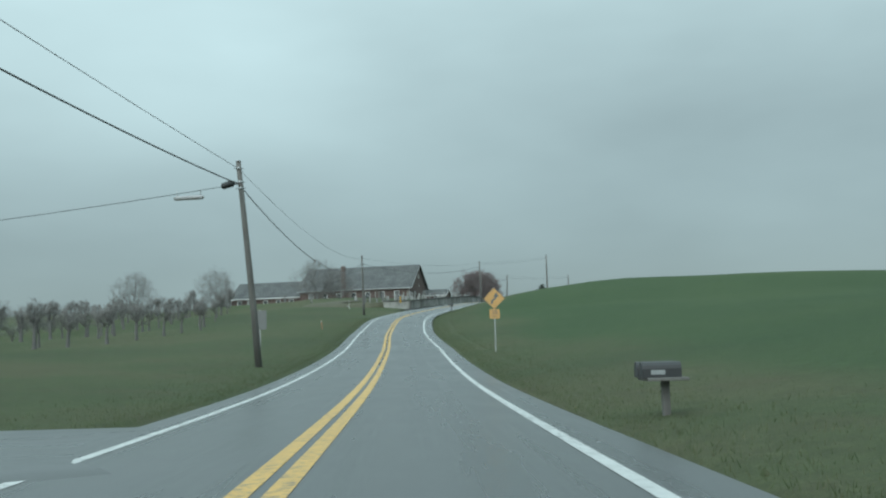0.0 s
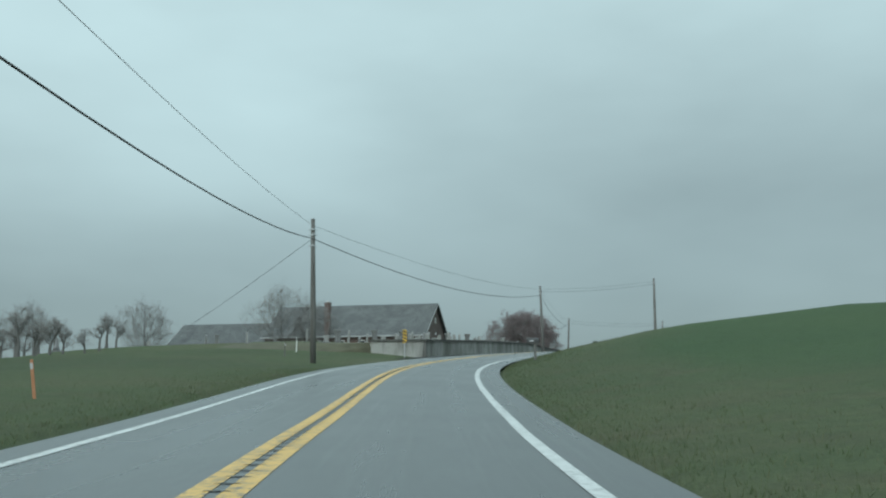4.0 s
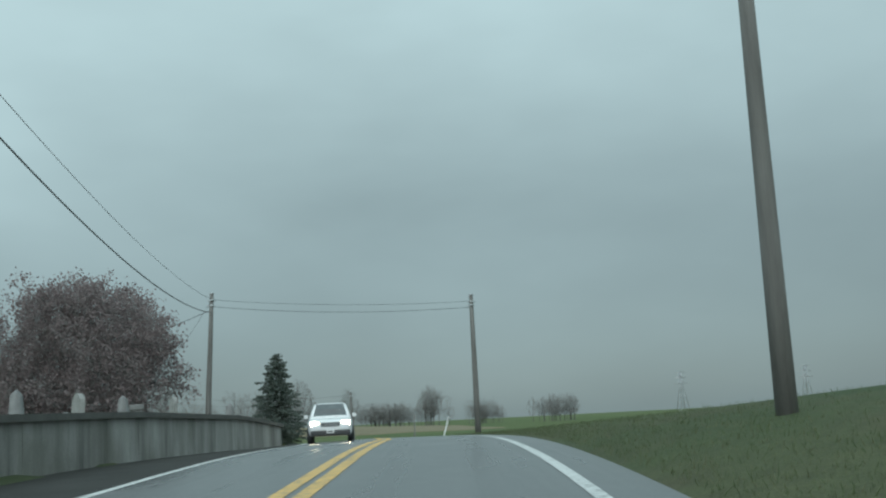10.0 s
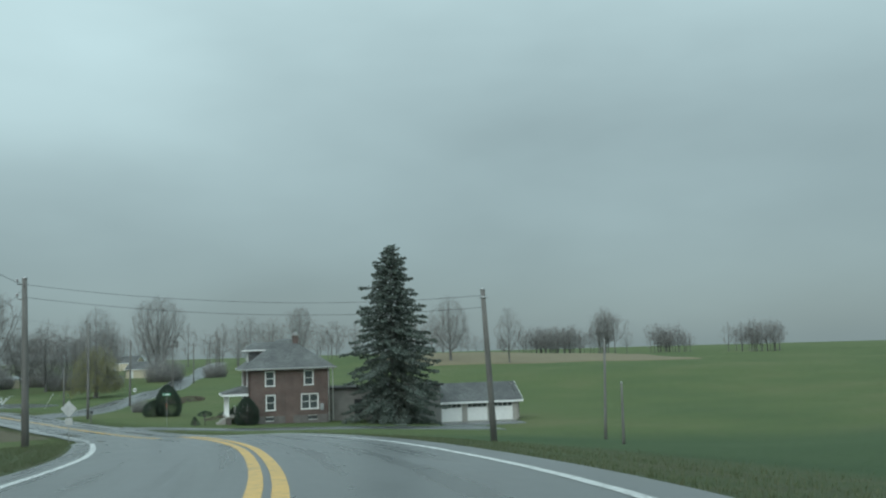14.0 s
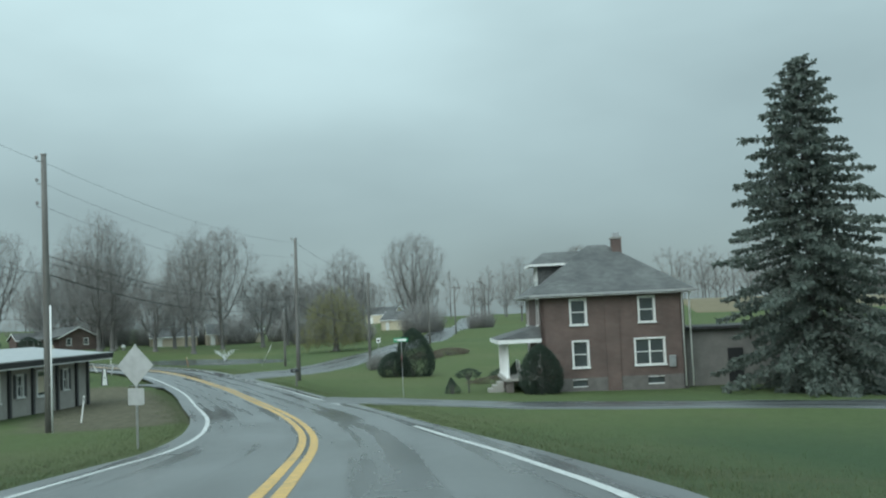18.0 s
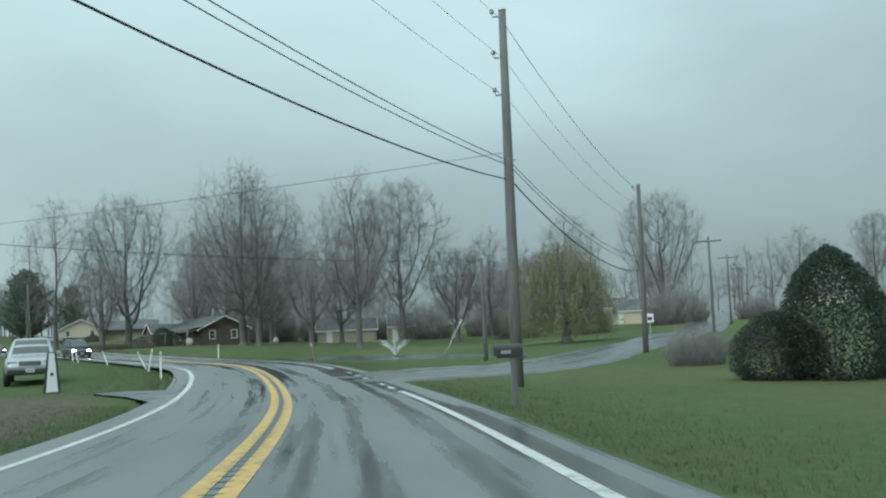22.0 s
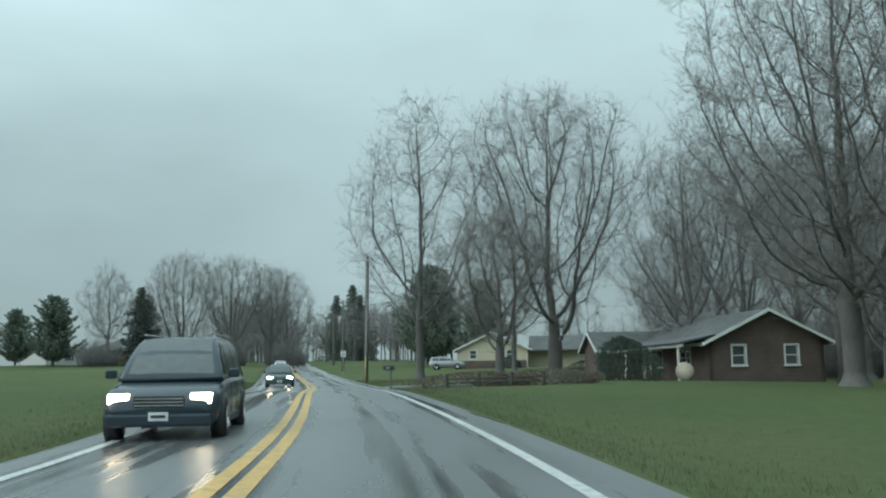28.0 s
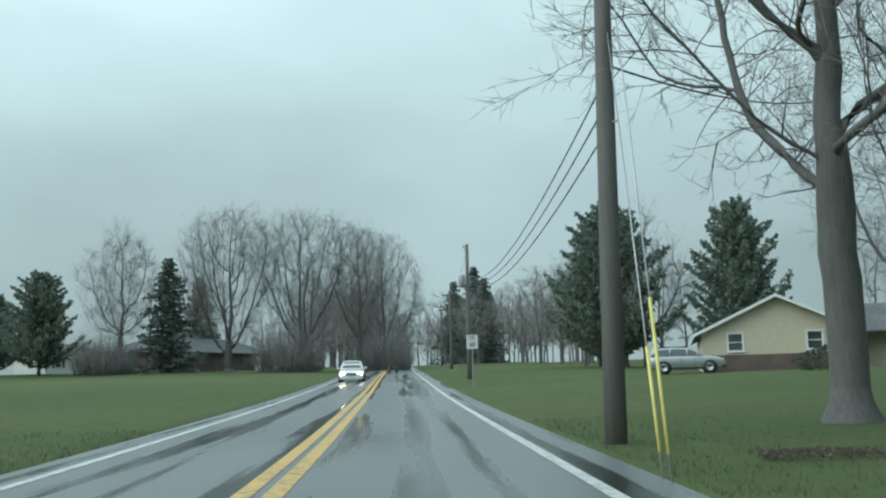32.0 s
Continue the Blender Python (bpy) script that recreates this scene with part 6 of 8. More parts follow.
for k in range(5):
    part("louvre", boxed(CL + 0.08, CL + 0.11, CW / 2 - 0.36, CW / 2 + 0.36, 6.5 + k * 0.19, 6.6 + k * 0.19), GREY_BLOCK, vent)
part("gable_lamp", boxed(CL, CL + 0.15, CW / 2 - 0.1, CW / 2 + 0.1, 4.3, 4.7, bevel=0.03), WHITE, C)
wall_panel("wall", (CL, CW), (0, CW), -0.6, CE, BRICK_DARK, C)
wall_panel("wall", (0, CW), (0, 0), -0.6, CE, BRICK_DARK, C, top=(CW / 2, CR - 0.1))
gable_roof(C, 0, CL, 0, CW, CE, CR, 0.6, SLATE_DARK, thick=0.2, trim=METAL_DULL)
chimney(C, 12.2, -0.1, -0.4, 9.7, 1.05, 0.9, BRICK_DARK)
bar("downpipe", [(CL - 0.2, -0.12, 0), (CL - 0.2, -0.12, CE - 0.7), (CL - 0.2, -0.55, CE - 0.35)], 0.06, WHITE, C)
for k in range(4):
    part("buttress", boxed(6.3 + 7.8 * k - 0.35, 6.3 + 7.8 * k + 0.35, -0.65, 0, -0.6, 3.0, bevel=0.05), BRICK_DARK, C)
# lower west wing
wing = thing("church_hall", C.matrix_basis @ pose(-20.5, 2.5, -0.8), "low brick church hall with a long grey roof", "church hall")
hw = [(1.8 + 3.7 * k, 2.9 + 3.7 * k, 1.0, 2.6) for k in range(5)]
wall_panel("wall", (0, 0), (20.4, 0), -0.6, 3.6, BRICK_DARK, wing, hw)
for q in hw:
    sash_window(wing, (0, 0), (20.4, 0), *q)
wall_panel("wall", (20.4, 13), (0, 13), -0.6, 3.6, BRICK_DARK, wing)
wall_panel("wall", (0, 13), (0, 0), -0.6, 3.6, BRICK_DARK, wing, top=(6.5, 7.8))
gable_roof(wing, 0, 20, 0, 13, 3.6, 7.9, 0.5, SLATE_DARK, thick=0.2)
# small east annex
AN = thing("church_annex", frame_at(-4.6, 240.4, CZ - 0.3, 0.976, -0.218), "small brick annex with a low grey roof", "annex")
aw = [(1.6, 2.5, 0.8, 2.2), (5.0, 5.9, 0.8, 2.2)]
wall_panel("wall", (0, 0), (8.2, 0), -0.5, 2.4, BRICK_DARK, AN, aw)
for q in aw:
    sash_window(AN, (0, 0), (8.2, 0), *q)
wall_panel("wall", (8.2, 0), (8.2, 6), -0.5, 2.4, BRICK_DARK, AN, top=(3, 3.9))
wall_panel("wall", (8.2, 6), (0, 6), -0.5, 2.4, BRICK_DARK, AN)
gable_roof(AN, 0.1, 8.2, 0, 6, 2.4, 3.95, 0.35, SLATE)

# -- brick ranch house by the pond; local x along its gable end, y along its ridge
R = thing("ranch_house", frame_at(-70.2, 442.2, ground_z(-69, 443), 0.6, 0.8), "low red brick ranch house with white trim and a porch", "house")
rw2 = [(1.5, 2.35, 0.95, 2.15), (5.0, 5.85, 0.95, 2.15)]
wall_panel("wall", (0, 0), (7.6, 0), -0.4, 2.6, BRICK_RED, R, rw2, top=(3.8, 4.35))
for q in rw2:
    sash_window(R, (0, 0), (7.6, 0), *q)
wall_panel("wall", (7.6, 0), (7.6, 14), -0.4, 2.6, BRICK_RED, R)
wall_panel("wall", (7.6, 14), (0, 14), -0.4, 2.6, BRICK_RED, R, top=(3.8, 4.35))
pw = [(9.5, 11.2, 0.9, 2.1), (2.6, 3.6, 0.05, 2.1), (5.6, 6.6, 0.95, 2.1)]
wall_panel("wall", (0, 14), (0, 0), -0.4, 2.6, BRICK_RED, R, pw)
sash_window(R, (0, 14), (0, 0), *pw[0], lights=2)
sash_window(R, (0, 14), (0, 0), *pw[2])
part("door", wbox(bmesh.new(), (0, 14), (0, 0), 2.6, 3.6, 0.05, 2.1, -0.14, -0.09), WHITE, R, "white front door")
gable_roof(R, 0, 7.6, 0, 14, 2.6, 4.4, 0.5, SLATE, axis="y")
# porch roof carried on white posts, with a small end gable
slab("porch_roof", [[(-2.1, 14.4, 2.35), (-2.1, -0.3, 2.35), (0.3, -0.3, 2.85), (0.3, 14.4, 2.85)]], 0.12, SLATE, R)
for y in (0.2, 4.7, 9.3):
    part("post", boxed(-1.95, -1.83, y, y + 0.12, -0.1, 2.25, bevel=0.01), WHITE, R, "white porch post")
part("porch_beam", boxed(-2.0, -1.8, -0.3, 14.3, 2.1, 2.24), WHITE, R)
part("porch_slab", boxed(-2.2, -0.02, -0.1, 11, -0.3, 0.04, bevel=0.02), CONCRETE, R)
wall_panel("cross_gable", (-3.2, 14.5), (-3.2, 11.2), -0.4, 2.5, BRICK_RED, R, top=(1.65, 3.6))
gable_roof(R, -3.2, 3, 11.2, 14.5, 2.5, 3.65, 0.35, SLATE)
wall_panel("cross_gable", (-3.2, 11.2), (0, 11.2), -0.4, 2.5, BRICK_RED, R)

# -- outbuildings beyond the pond
def shed(name, x, y, ux, uy, w, d, eave, ridge, wall_mat, roof_mat, label, door=True):
    s = thing(name, frame_at(x, y, ground_z(x + ux * w / 2, y + uy * w / 2), ux, uy), label, "shed", "outbuildings")
    wall_panel("wall", (0, 0), (w, 0), -0.4, eave, wall_mat, s)
    wall_panel("wall", (w, d), (0, d), -0.4, eave, wall_mat, s)
    wall_panel("wall", (w, 0), (w, d), -0.4, eave, wall_mat, s, top=(d / 2, ridge - 0.06))
    wall_panel("wall", (0, d), (0, 0), -0.4, eave, wall_mat, s, top=(d / 2, ridge - 0.06))
    gable_roof(s, 0, w, 0, d, eave, ridge, 0.25, roof_mat)
    if door:
        dd = part("door", boxed(w * 0.15, w * 0.15 + 0.95, -0.06, -0.01, -0.1, min(2.0, eave - 0.15), bevel=0.01), WHITE, s)
        part("handle", boxed(w * 0.15 + 0.8, w * 0.15 + 0.86, -0.09, -0.06, 0.9, 1.05), METAL, dd)
    return s


shed("storage_shed", -59.5, 460, 0.9, 0.42, 9.5, 4.5, 2.2, 3.9, TAN, SLATE_DARK, "tan storage shed with a dark roof beyond the pond")
shed("storage_shed", -48, 462, 0.9, 0.42, 4.0, 5.5, 2.5, 4.4, TAN, SLATE_DARK, "tall narrow tan shed beside the trees")
shed("storage_shed", -41.5, 468, 0.95, 0.3, 3.6, 3.2, 2.4, 3.0, CREAM, METAL, "cream garden shed with a pale roof", False)
shed("travel_trailer", -49, 472, 0.95, 0.3, 8.5, 2.8, 2.5, 2.8, WHITE, METAL, "long white trailer parked behind the trees", False)
tank = thing("propane_tank", frame_at(-55.6, 437.9, ground_z(-55.6, 437.9), -0.45, 0.9), "white propane tank on low feet beside the ranch house", "tank")
lathe("tank_body", [(0.0, -1.0), (0.22, -0.96), (0.35, -0.8), (0.38, -0.5), (0.38, 0.5), (0.35, 0.8), (0.22, 0.96), (0.0, 1.0)], WHITE, tank, m=pose(0, 0, 0.62, 0, 90, 0))
for x in (-0.6, 0.6):
    part("foot", boxed(x - 0.1, x + 0.1, -0.25, 0.25, -0.1, 0.32, bevel=0.02), CONCRETE, tank)
lathe("valve_dome", [(0.14, 0.97), (0.14, 1.08), (0.08, 1.13)], METAL, tank)

# -- cream and brick house beyond the drive
Y = thing("cream_house", frame_at(-128.8, 483.9, ground_z(-125, 486), 0.8, 0.6), "cream house with a brick base and grey roof", "house")
yw = [(1.6, 2.5, 1.25, 2.35), (6.4, 7.3, 1.25, 2.35)]
wall_panel("brick_base", (0, 0), (9.2, 0), -0.5, 1.0, BRICK_RED, Y)
wall_panel("wall", (0, 0.02), (9.2, 0.02), 1.0, 2.6, CREAM, Y, yw, top=(4.6, 4.7))
for q in yw:
    sash_window(Y, (0, 0.02), (9.2, 0.02), *q)
for a, b in (((9.2, 0), (9.2, 14)), ((9.2, 14), (0, 14)), ((0, 14), (0, 0))):
    wall_panel("wall", a, b, -0.5, 2.6, CREAM, Y)
gable_roof(Y, 0, 9.2, 0, 14, 2.6, 4.75, 0.5, SLATE, axis="y")
wall_panel("wing_wall", (9.2, 3), (20, 3), -0.5, 2.5, CREAM, Y)
slab("wing_roof", [[(9.2, 1.4, 2.3), (20.4, 1.4, 2.3), (20.4, 7, 4.4), (9.2, 7, 4.4)], [(20.4, 12.6, 2.3), (9.2, 12.6, 2.3), (9.2, 7, 4.4), (20.4, 7, 4.4)]], 0.15, SLATE, Y)
part("downpipe", boxed(9.0, 9.1, -0.12, -0.02, 0, 2.5), WHITE, Y)

# -- brick house with a white garage across the field
L = thing("long_brick_house", frame_at(-221, 489.5, ground_z(-229, 507), -0.40, 0.917), "long low brick house with a white garage door", "house")
wall_panel("wall", (0, 0), (26, 0), -0.6, 2.7, BRICK_DARK, L, [(21.5, 25.2, 0.0, 2.3)])
g = part("overhead_door", boxed(21.5, 25.2, 0.08, 0.13, 0.0, 2.3), WHITE, L, "white double garage door")
part("mullion", boxed(23.25, 23.45, 0.02, 0.08, 0.0, 2.3), BRICK_DARK, g)
for u in (3, 8, 13, 17.5):
    part("window", boxed(u, u + 1.5, -0.03, 0.0, 0.9, 2.2), PANE, L)
for a, b in (((26, 0), (26, 10)), ((26, 10), (0, 10)), ((0, 10), (0, 0))):
    wall_panel("wall", a, b, -0.6, 2.7, BRICK_DARK, L)
slab("roof", [[(-0.6, -0.6, 2.6), (26.6, -0.6, 2.6), (22, 5, 5.0), (4, 5, 5.0)], [(26.6, -0.6, 2.6), (26.6, 10.6, 2.6), (22, 5, 5.0)], [(26.6, 10.6, 2.6), (-0.6, 10.6, 2.6), (4, 5, 5.0), (22, 5, 5.0)], [(-0.6, 10.6, 2.6), (-0.6, -0.6, 2.6), (4, 5, 5.0)]], 0.18, SLATE, L)
N = thing("white_bungalow", frame_at(-232, 478, ground_z(-233, 482), -0.35, 0.937), "small white bungalow with dark shutters behind the trees", "house")
wall_panel("wall", (0, 0), (9, 0), -0.6, 2.6, WHITE, N, [(1.5, 2.6, 0.9, 2.1), (5.5, 6.6, 0.9, 2.1)])
for q in ((1.5, 2.6, 0.9, 2.1), (5.5, 6.6, 0.9, 2.1)):
    sash_window(N, (0, 0), (9, 0), *q)
    for u in (q[0] - 0.5, q[1] + 0.15):
        part("shutter", boxed(u, u + 0.35, -0.05, 0, 0.85, 2.15), BLACK, N)
for a, b in (((9, 0), (9, 7)), ((9, 7), (0, 7)), ((0, 7), (0, 0))):
    wall_panel("wall", a, b, -0.6, 2.6, WHITE, N)
gable_roof(N, 0, 9, 0, 7, 2.6, 4.4, 0.4, SLATE_DARK)
for x, y, ux, uy, w, label in ((-239, 466, -0.35, 0.937, 5.0, "small white shed beside the pines"), (-243, 452, -0.35, 0.937, 7.0, "low tan barn at the field's edge"), (-30, 545, 0.95, -0.3, 9, "pale house up the side road"), (18, 560, 0.95, 0.3, 10, "cream house among trees on the hill"), (-18, 500, 0.9, -0.3, 9, "pale cottage behind the willow")):
    shed("far_house" if w > 8 else "far_shed", x, y, ux, uy, w, 6.5, 2.6, 4.6, CREAM if w > 8 else TAN, SLATE_DARK, label)

# ---- utility poles and wires ----
def utility_pole(base, top, label, pins=(), arm=False, cap=True, band=None, thick=0.16):
    """A tapered wooden pole from base to top (x, y, z). pins: heights below the top of side insulators; arm: a crossarm."""
    b, t = Vector(base), Vector(top)
    p = thing("utility_pole", Matrix.Translation(b), label, "utility pole", "poles along the road")
    up = t - b
    pts = [up * u for u in (0, 0.3, 0.65, 1.0)]
    pts[0] = pts[0] - Vector((0, 0, 0.5))
    bar("shaft", pts, [thick * 1.12, thick, thick * 0.86, thick * 0.72], POLE_WOOD, p, sides=12)
    if cap:
        lathe("pole_cap", [(thick * 0.78, -0.02), (thick * 0.78, 0.03), (0.02, 0.07)], METAL, p, m=Matrix.Translation(up))
    for n, down in enumerate(pins):
        q = up * (1 - down / up.length)
        pin = bar("bracket", [q + Vector((-0.05, 0, 0)), q + Vector((-0.32, 0, 0.02)), q + Vector((-0.34, 0, 0.14))], 0.025, METAL, p)
        lathe("insulator", [(0.03, 0.12), (0.08, 0.15), (0.05, 0.19), (0.08, 0.22), (0.03, 0.28)], PORCELAIN, pin, m=Matrix.Translation(q + Vector((-0.34, 0, 0))), sides=10)
    if arm:
        q = up * (1 - 0.45 / up.length)
        a = part("crossarm", box(bmesh.new(), q.x - 1.2, q.x + 1.2, q.y - 0.06, q.y + 0.06, q.z - 0.06, q.z + 0.06, bevel=0.01), POLE_WOOD, p)
        for x in (-1.1, -0.55, 0.55, 1.1):
            lathe("insulator", [(0.03, 0.06), (0.07, 0.1), (0.04, 0.14), (0.07, 0.18), (0.03, 0.22)], PORCELAIN, a, m=Matrix.Translation((q.x + x, q.y, q.z)), sides=8)
    for down in band or ():
        q = up * (1 - down / up.length)
        lathe("steel_band", [(thick * 0.84, -0.05), (thick * 0.86, 0.0), (thick * 0.84, 0.05)], METAL, p, m=Matrix.Translation(q), sides=12)
        bar("bolt_eye", [q + Vector((-0.25, 0, 0)), q + Vector((0.25, 0, 0))], 0.018, METAL, p, sides=6)
    return p


def wire(a, b, sag, r, label="thin black overhead power wire", name="overhead_wire"):
    a, b = Vector(a), Vector(b)
    pts = [a.lerp(b, u) + Vector((0, 0, -4 * sag * u * (1 - u))) for u in (k / 22 for k in range(23))]
    return tagged(bar(name, pts, r, CABLE, sides=5), label, "wire", "wires along the road")


def base_at(x, y):
    return (x, y, ground_z(x, y))


P1, P2, P3, P4 = (-9.14, 14.9, 10.93), (-9.55, 104.3, 14.67), (9.46, 168.84, 18.98), (22.7, 166.5, 19.62)
P5, P6, P7, PX = (18.23, 212, 19.14), (32.5, 207.76, 18.32), (36.9, 259.3, 14.6), (14.9, 259, 15.6)
PL, P8, P9, PW = (1.83, 299.8, 17.0), (2.08, 341.9, 16.35), (2.65, 372.3, 14.55), (-6.9, 370.5, 10.65)
P10, P11, P12 = (-100.85, 442.3, 16.6), (-143.6, 477.2, 17.3), (-186, 512, 19.2)
utility_pole(base_at(-8.5, 16.4), P1, "leaning weathered utility pole beside the orchard", band=(0.35, 1.0, 1.3))
utility_pole(base_at(-9.5, 105.2), P2, "weathered utility pole on the grass verge", band=(0.6, 0.9, 1.5))
utility_pole((9.73, 168.8, 10.6), P3, "weathered utility pole standing against the churchyard wall", band=(0.5, 0.9))
utility_pole(base_at(22.68, 166.6), P4, "weathered utility pole on the grassy bank", band=(0.4, 0.6))
utility_pole(base_at(17.8, 211.5), P5, "utility pole beside the churchyard entrance", band=(0.4, 0.7))
utility_pole(base_at(32.25, 207.15), P6, "leaning utility pole at the field's edge", band=(0.4, 0.6))
utility_pole(base_at(37.5, 260.6), P7, "utility pole at the field's edge", band=(0.4,))
utility_pole(base_at(15.1, 258.6), PX, "utility pole beside the road down the hill", pins=(0.3, 1.0), arm=False)
utility_pole(base_at(1.85, 299.8), PL, "tall utility pole with side insulators in front of the shop", pins=(0.3, 1.3, 2.3))
conduit = thing("pole_conduit", Matrix.Translation(base_at(2.08, 299.62)), "pale grey cable conduit strapped to the pole", "conduit")
bar("pipe", [(0, 0, -0.2), (0, 0.03, 5.4)], 0.04, SIGN_WHITE, conduit)
bar("strap", [(-0.12, 0.0, 2.0), (0.05, 0.0, 2.0)], 0.015, METAL, conduit, sides=5)
utility_pole(base_at(2.3, 340.6), P8, "tall utility pole with side insulators at the junction", pins=(0.2, 1.6, 2.85), band=(5.0,), thick=0.165)
utility_pole(base_at(2.5, 372.3), P9, "utility pole beside the side road", pins=(0.3, 1.2, 2.1))
utility_pole(base_at(-6.9, 370.5), PW, "short guyed utility pole by the pond", thick=0.13)
utility_pole(base_at(-101.0, 442.2), P10, "grey utility pole with yellow guy guards", band=(0.4, 4.2, 5.1), thick=0.17)
utility_pole(base_at(-143.6, 477.1), P11, "utility pole with a transformer beside the road", pins=(0.3,))
utility_pole(base_at(-186, 512), P12, "far utility pole beside the road", arm=True)
utility_pole(base_at(-228, 546), (-228, 546, 22), "far utility pole beside the road", arm=True)
utility_pole(base_at(52, 288), (52.6, 289, 12.0), "thin utility pole in the green field", thick=0.12)
utility_pole(base_at(49.5, 276), (49.6, 276.2, 9.0), "short thin pole in the green field", thick=0.1)
for n, (x, y) in enumerate(((4.6, 412), (5.0, 450), (5.2, 495), (4.8, 540))):
    utility_pole(base_at(x, y), (x, y, ground_z(x, y) + 9.3), "utility pole with a crossarm up the side road", arm=True, thick=0.14)

P0 = (-14.5, -48, 11.5)
for a, b, sag, r in ((P0, P1, 0.25, 0.014), (P1, P2, 1.3, 0.010), (P2, P3, 0.75, 0.010), (P3, P5, 0.7, 0.009), (P3, P4, 0.25, 0.009), (P5, P6, 0.25, 0.009), (P5, PX, 0.8, 0.009), (PX, PL, 0.7, 0.006),
                     (PL, P8, 0.7, 0.006), (P8, P9, 0.6, 0.011), (P11, P12, 0.9, 0.010)):
    wire(Vector(a) - Vector((0, 0, 0.35)), Vector(b) - Vector((0, 0, 0.35)), sag, r)
for a, b, sag, r in ((P0, P1, 0.85, 0.03), (P1, P2, 2.4, 0.026), (P2, P3, 1.3, 0.026), (P3, P5, 1.0, 0.022), (PX, PL, 1.1, 0.013), (PL, P8, 1.1, 0.02), (P8, P9, 0.9, 0.024)):
    hung = {PL: 5.2, P8: 5.5, P9: 5.2}
    wire(Vector(a) - Vector((0, 0, hung.get(a, 1.1))), Vector(b) - Vector((0, 0, hung.get(b, 1.1))), sag, r, "thick black telephone cable between poles", "telephone_cable")
wire(Vector(P3) - Vector((0, 0, 0.65)), Vector(P4) - Vector((0, 0, 0.65)), 0.3, 0.012)
wire(Vector(P5) - Vector((0, 0, 0.75)), Vector(P6) - Vector((0, 0, 0.7)), 0.3, 0.012)
for d in (0.3, 0.9):
    wire(Vector(PX) - Vector((0, 0, d)), Vector(P7) - Vector((0, 0, d)), 0.6, 0.009)
for d, e, r in ((1.3, 1.6, 0.006), (2.3, 2.85, 0.006), (4.4, 4.9, 0.012), (4.7, 5.05, 0.012)):
    wire(Vector(PL) - Vector((0, 0, d)), Vector(P8) - Vector((0, 0, e)), 0.8, r)
    wire(Vector(P8) - Vector((0, 0, e)), Vector(P9) - Vector((0, 0, d)), 0.7, r)
for d in (0.35, 1.3, 2.3):
    wire(Vector(P9) - Vector((0, 0, d)), (4.6, 412, ground_z(4.6, 412) + 9.0), 0.7, 0.009)
wire(Vector(P8) - Vector((0, 0, 4.6)), (-72, 352, 13.5), 1.0, 0.008)
wire(Vector(PW) - Vector((0, 0, 0.2)), (-30, 318, 12.0), 0.9, 0.012)
for d in (4.2, 4.65, 5.1):
    wire(Vector(P10) - Vector((0, 0, d)), Vector(P11) - Vector((0, 0, 0.5 + 0.4 * d)), 1.4, 0.016)
wire(Vector(P10) - Vector((0, 0, 4.1)), (-105.3, 457.5, 15.5), 0.3, 0.02, "service wire to the house behind the trees")
wire(Vector(P1) - Vector((0, 0, 1.1)), (-60, 23, 7.5), 0.8, 0.016, "drop wire towards the farm")
wire(Vector(P5) - Vector((0, 0, 0.9)), (7.5, 224, 15.9), 0.4, 0.016, "drop wire to the church")
wire((-22, 126, 10.4), Vector(P2) - Vector((0, 0, 1.1)), 0.1, 0.012, "stay wire of the pole")
case = thing("terminal_case", frame_at(P10[0] - 0.3, P10[1] + 0.16, P10[2] - 5.15, -0.77, 0.63), "small dark cable terminal case hung beside the grey pole", "terminal case")
lathe("case_body", [(0.03, -0.3), (0.075, -0.25), (0.085, 0.2), (0.03, 0.3)], CABLE, case, m=pose(0, 0, 0, 0, 90, 0), sides=10)
bar_box = thing("cable_splice_case", frame_at(-11.6, 15.3, 9.3, -0.98, 0.16), "grey cable splice case hung below the wires", "splice case")
lathe("case_body", [(0.05, -0.75), (0.11, -0.68), (0.11, 0.68), (0.05, 0.75)], PORCELAIN, bar_box, m=pose(0, 0, 0, 0, 90, 0), sides=10)
for x in (-0.6, 0.6):
    bar("hanger", [(x, 0, 0.1), (x, 0, 0.42)], 0.02, METAL, bar_box, sides=5)
coil = thing("cable_terminal", Matrix.Translation((-9.35, 14.6, 9.75)), "dark cable terminal strapped beside the pole", "cable terminal")
lathe("terminal_body", [(0.04, -0.35), (0.15, -0.28), (0.17, 0.2), (0.05, 0.32)], CABLE, coil, m=pose(-0.2, -0.1, 0, 0, 70, 20), sides=10)
bar("strap", [(-0.2, -0.1, 0.15), (0.1, 0.1, 0.2)], 0.02, METAL, coil, sides=5)
canister = thing("pole_transformer", Matrix.Translation((-143.9, 476.9, 14.7)), "grey can transformer bolted to a utility pole", "transformer")
lathe("can", [(0.2, -0.5), (0.24, -0.46), (0.24, 0.35), (0.2, 0.42), (0.05, 0.48)], PORCELAIN, canister)
bar("bracket", [(0, 0, 0.1), (0.3, 0.25, 0.1)], 0.03, METAL, canister, sides=6)
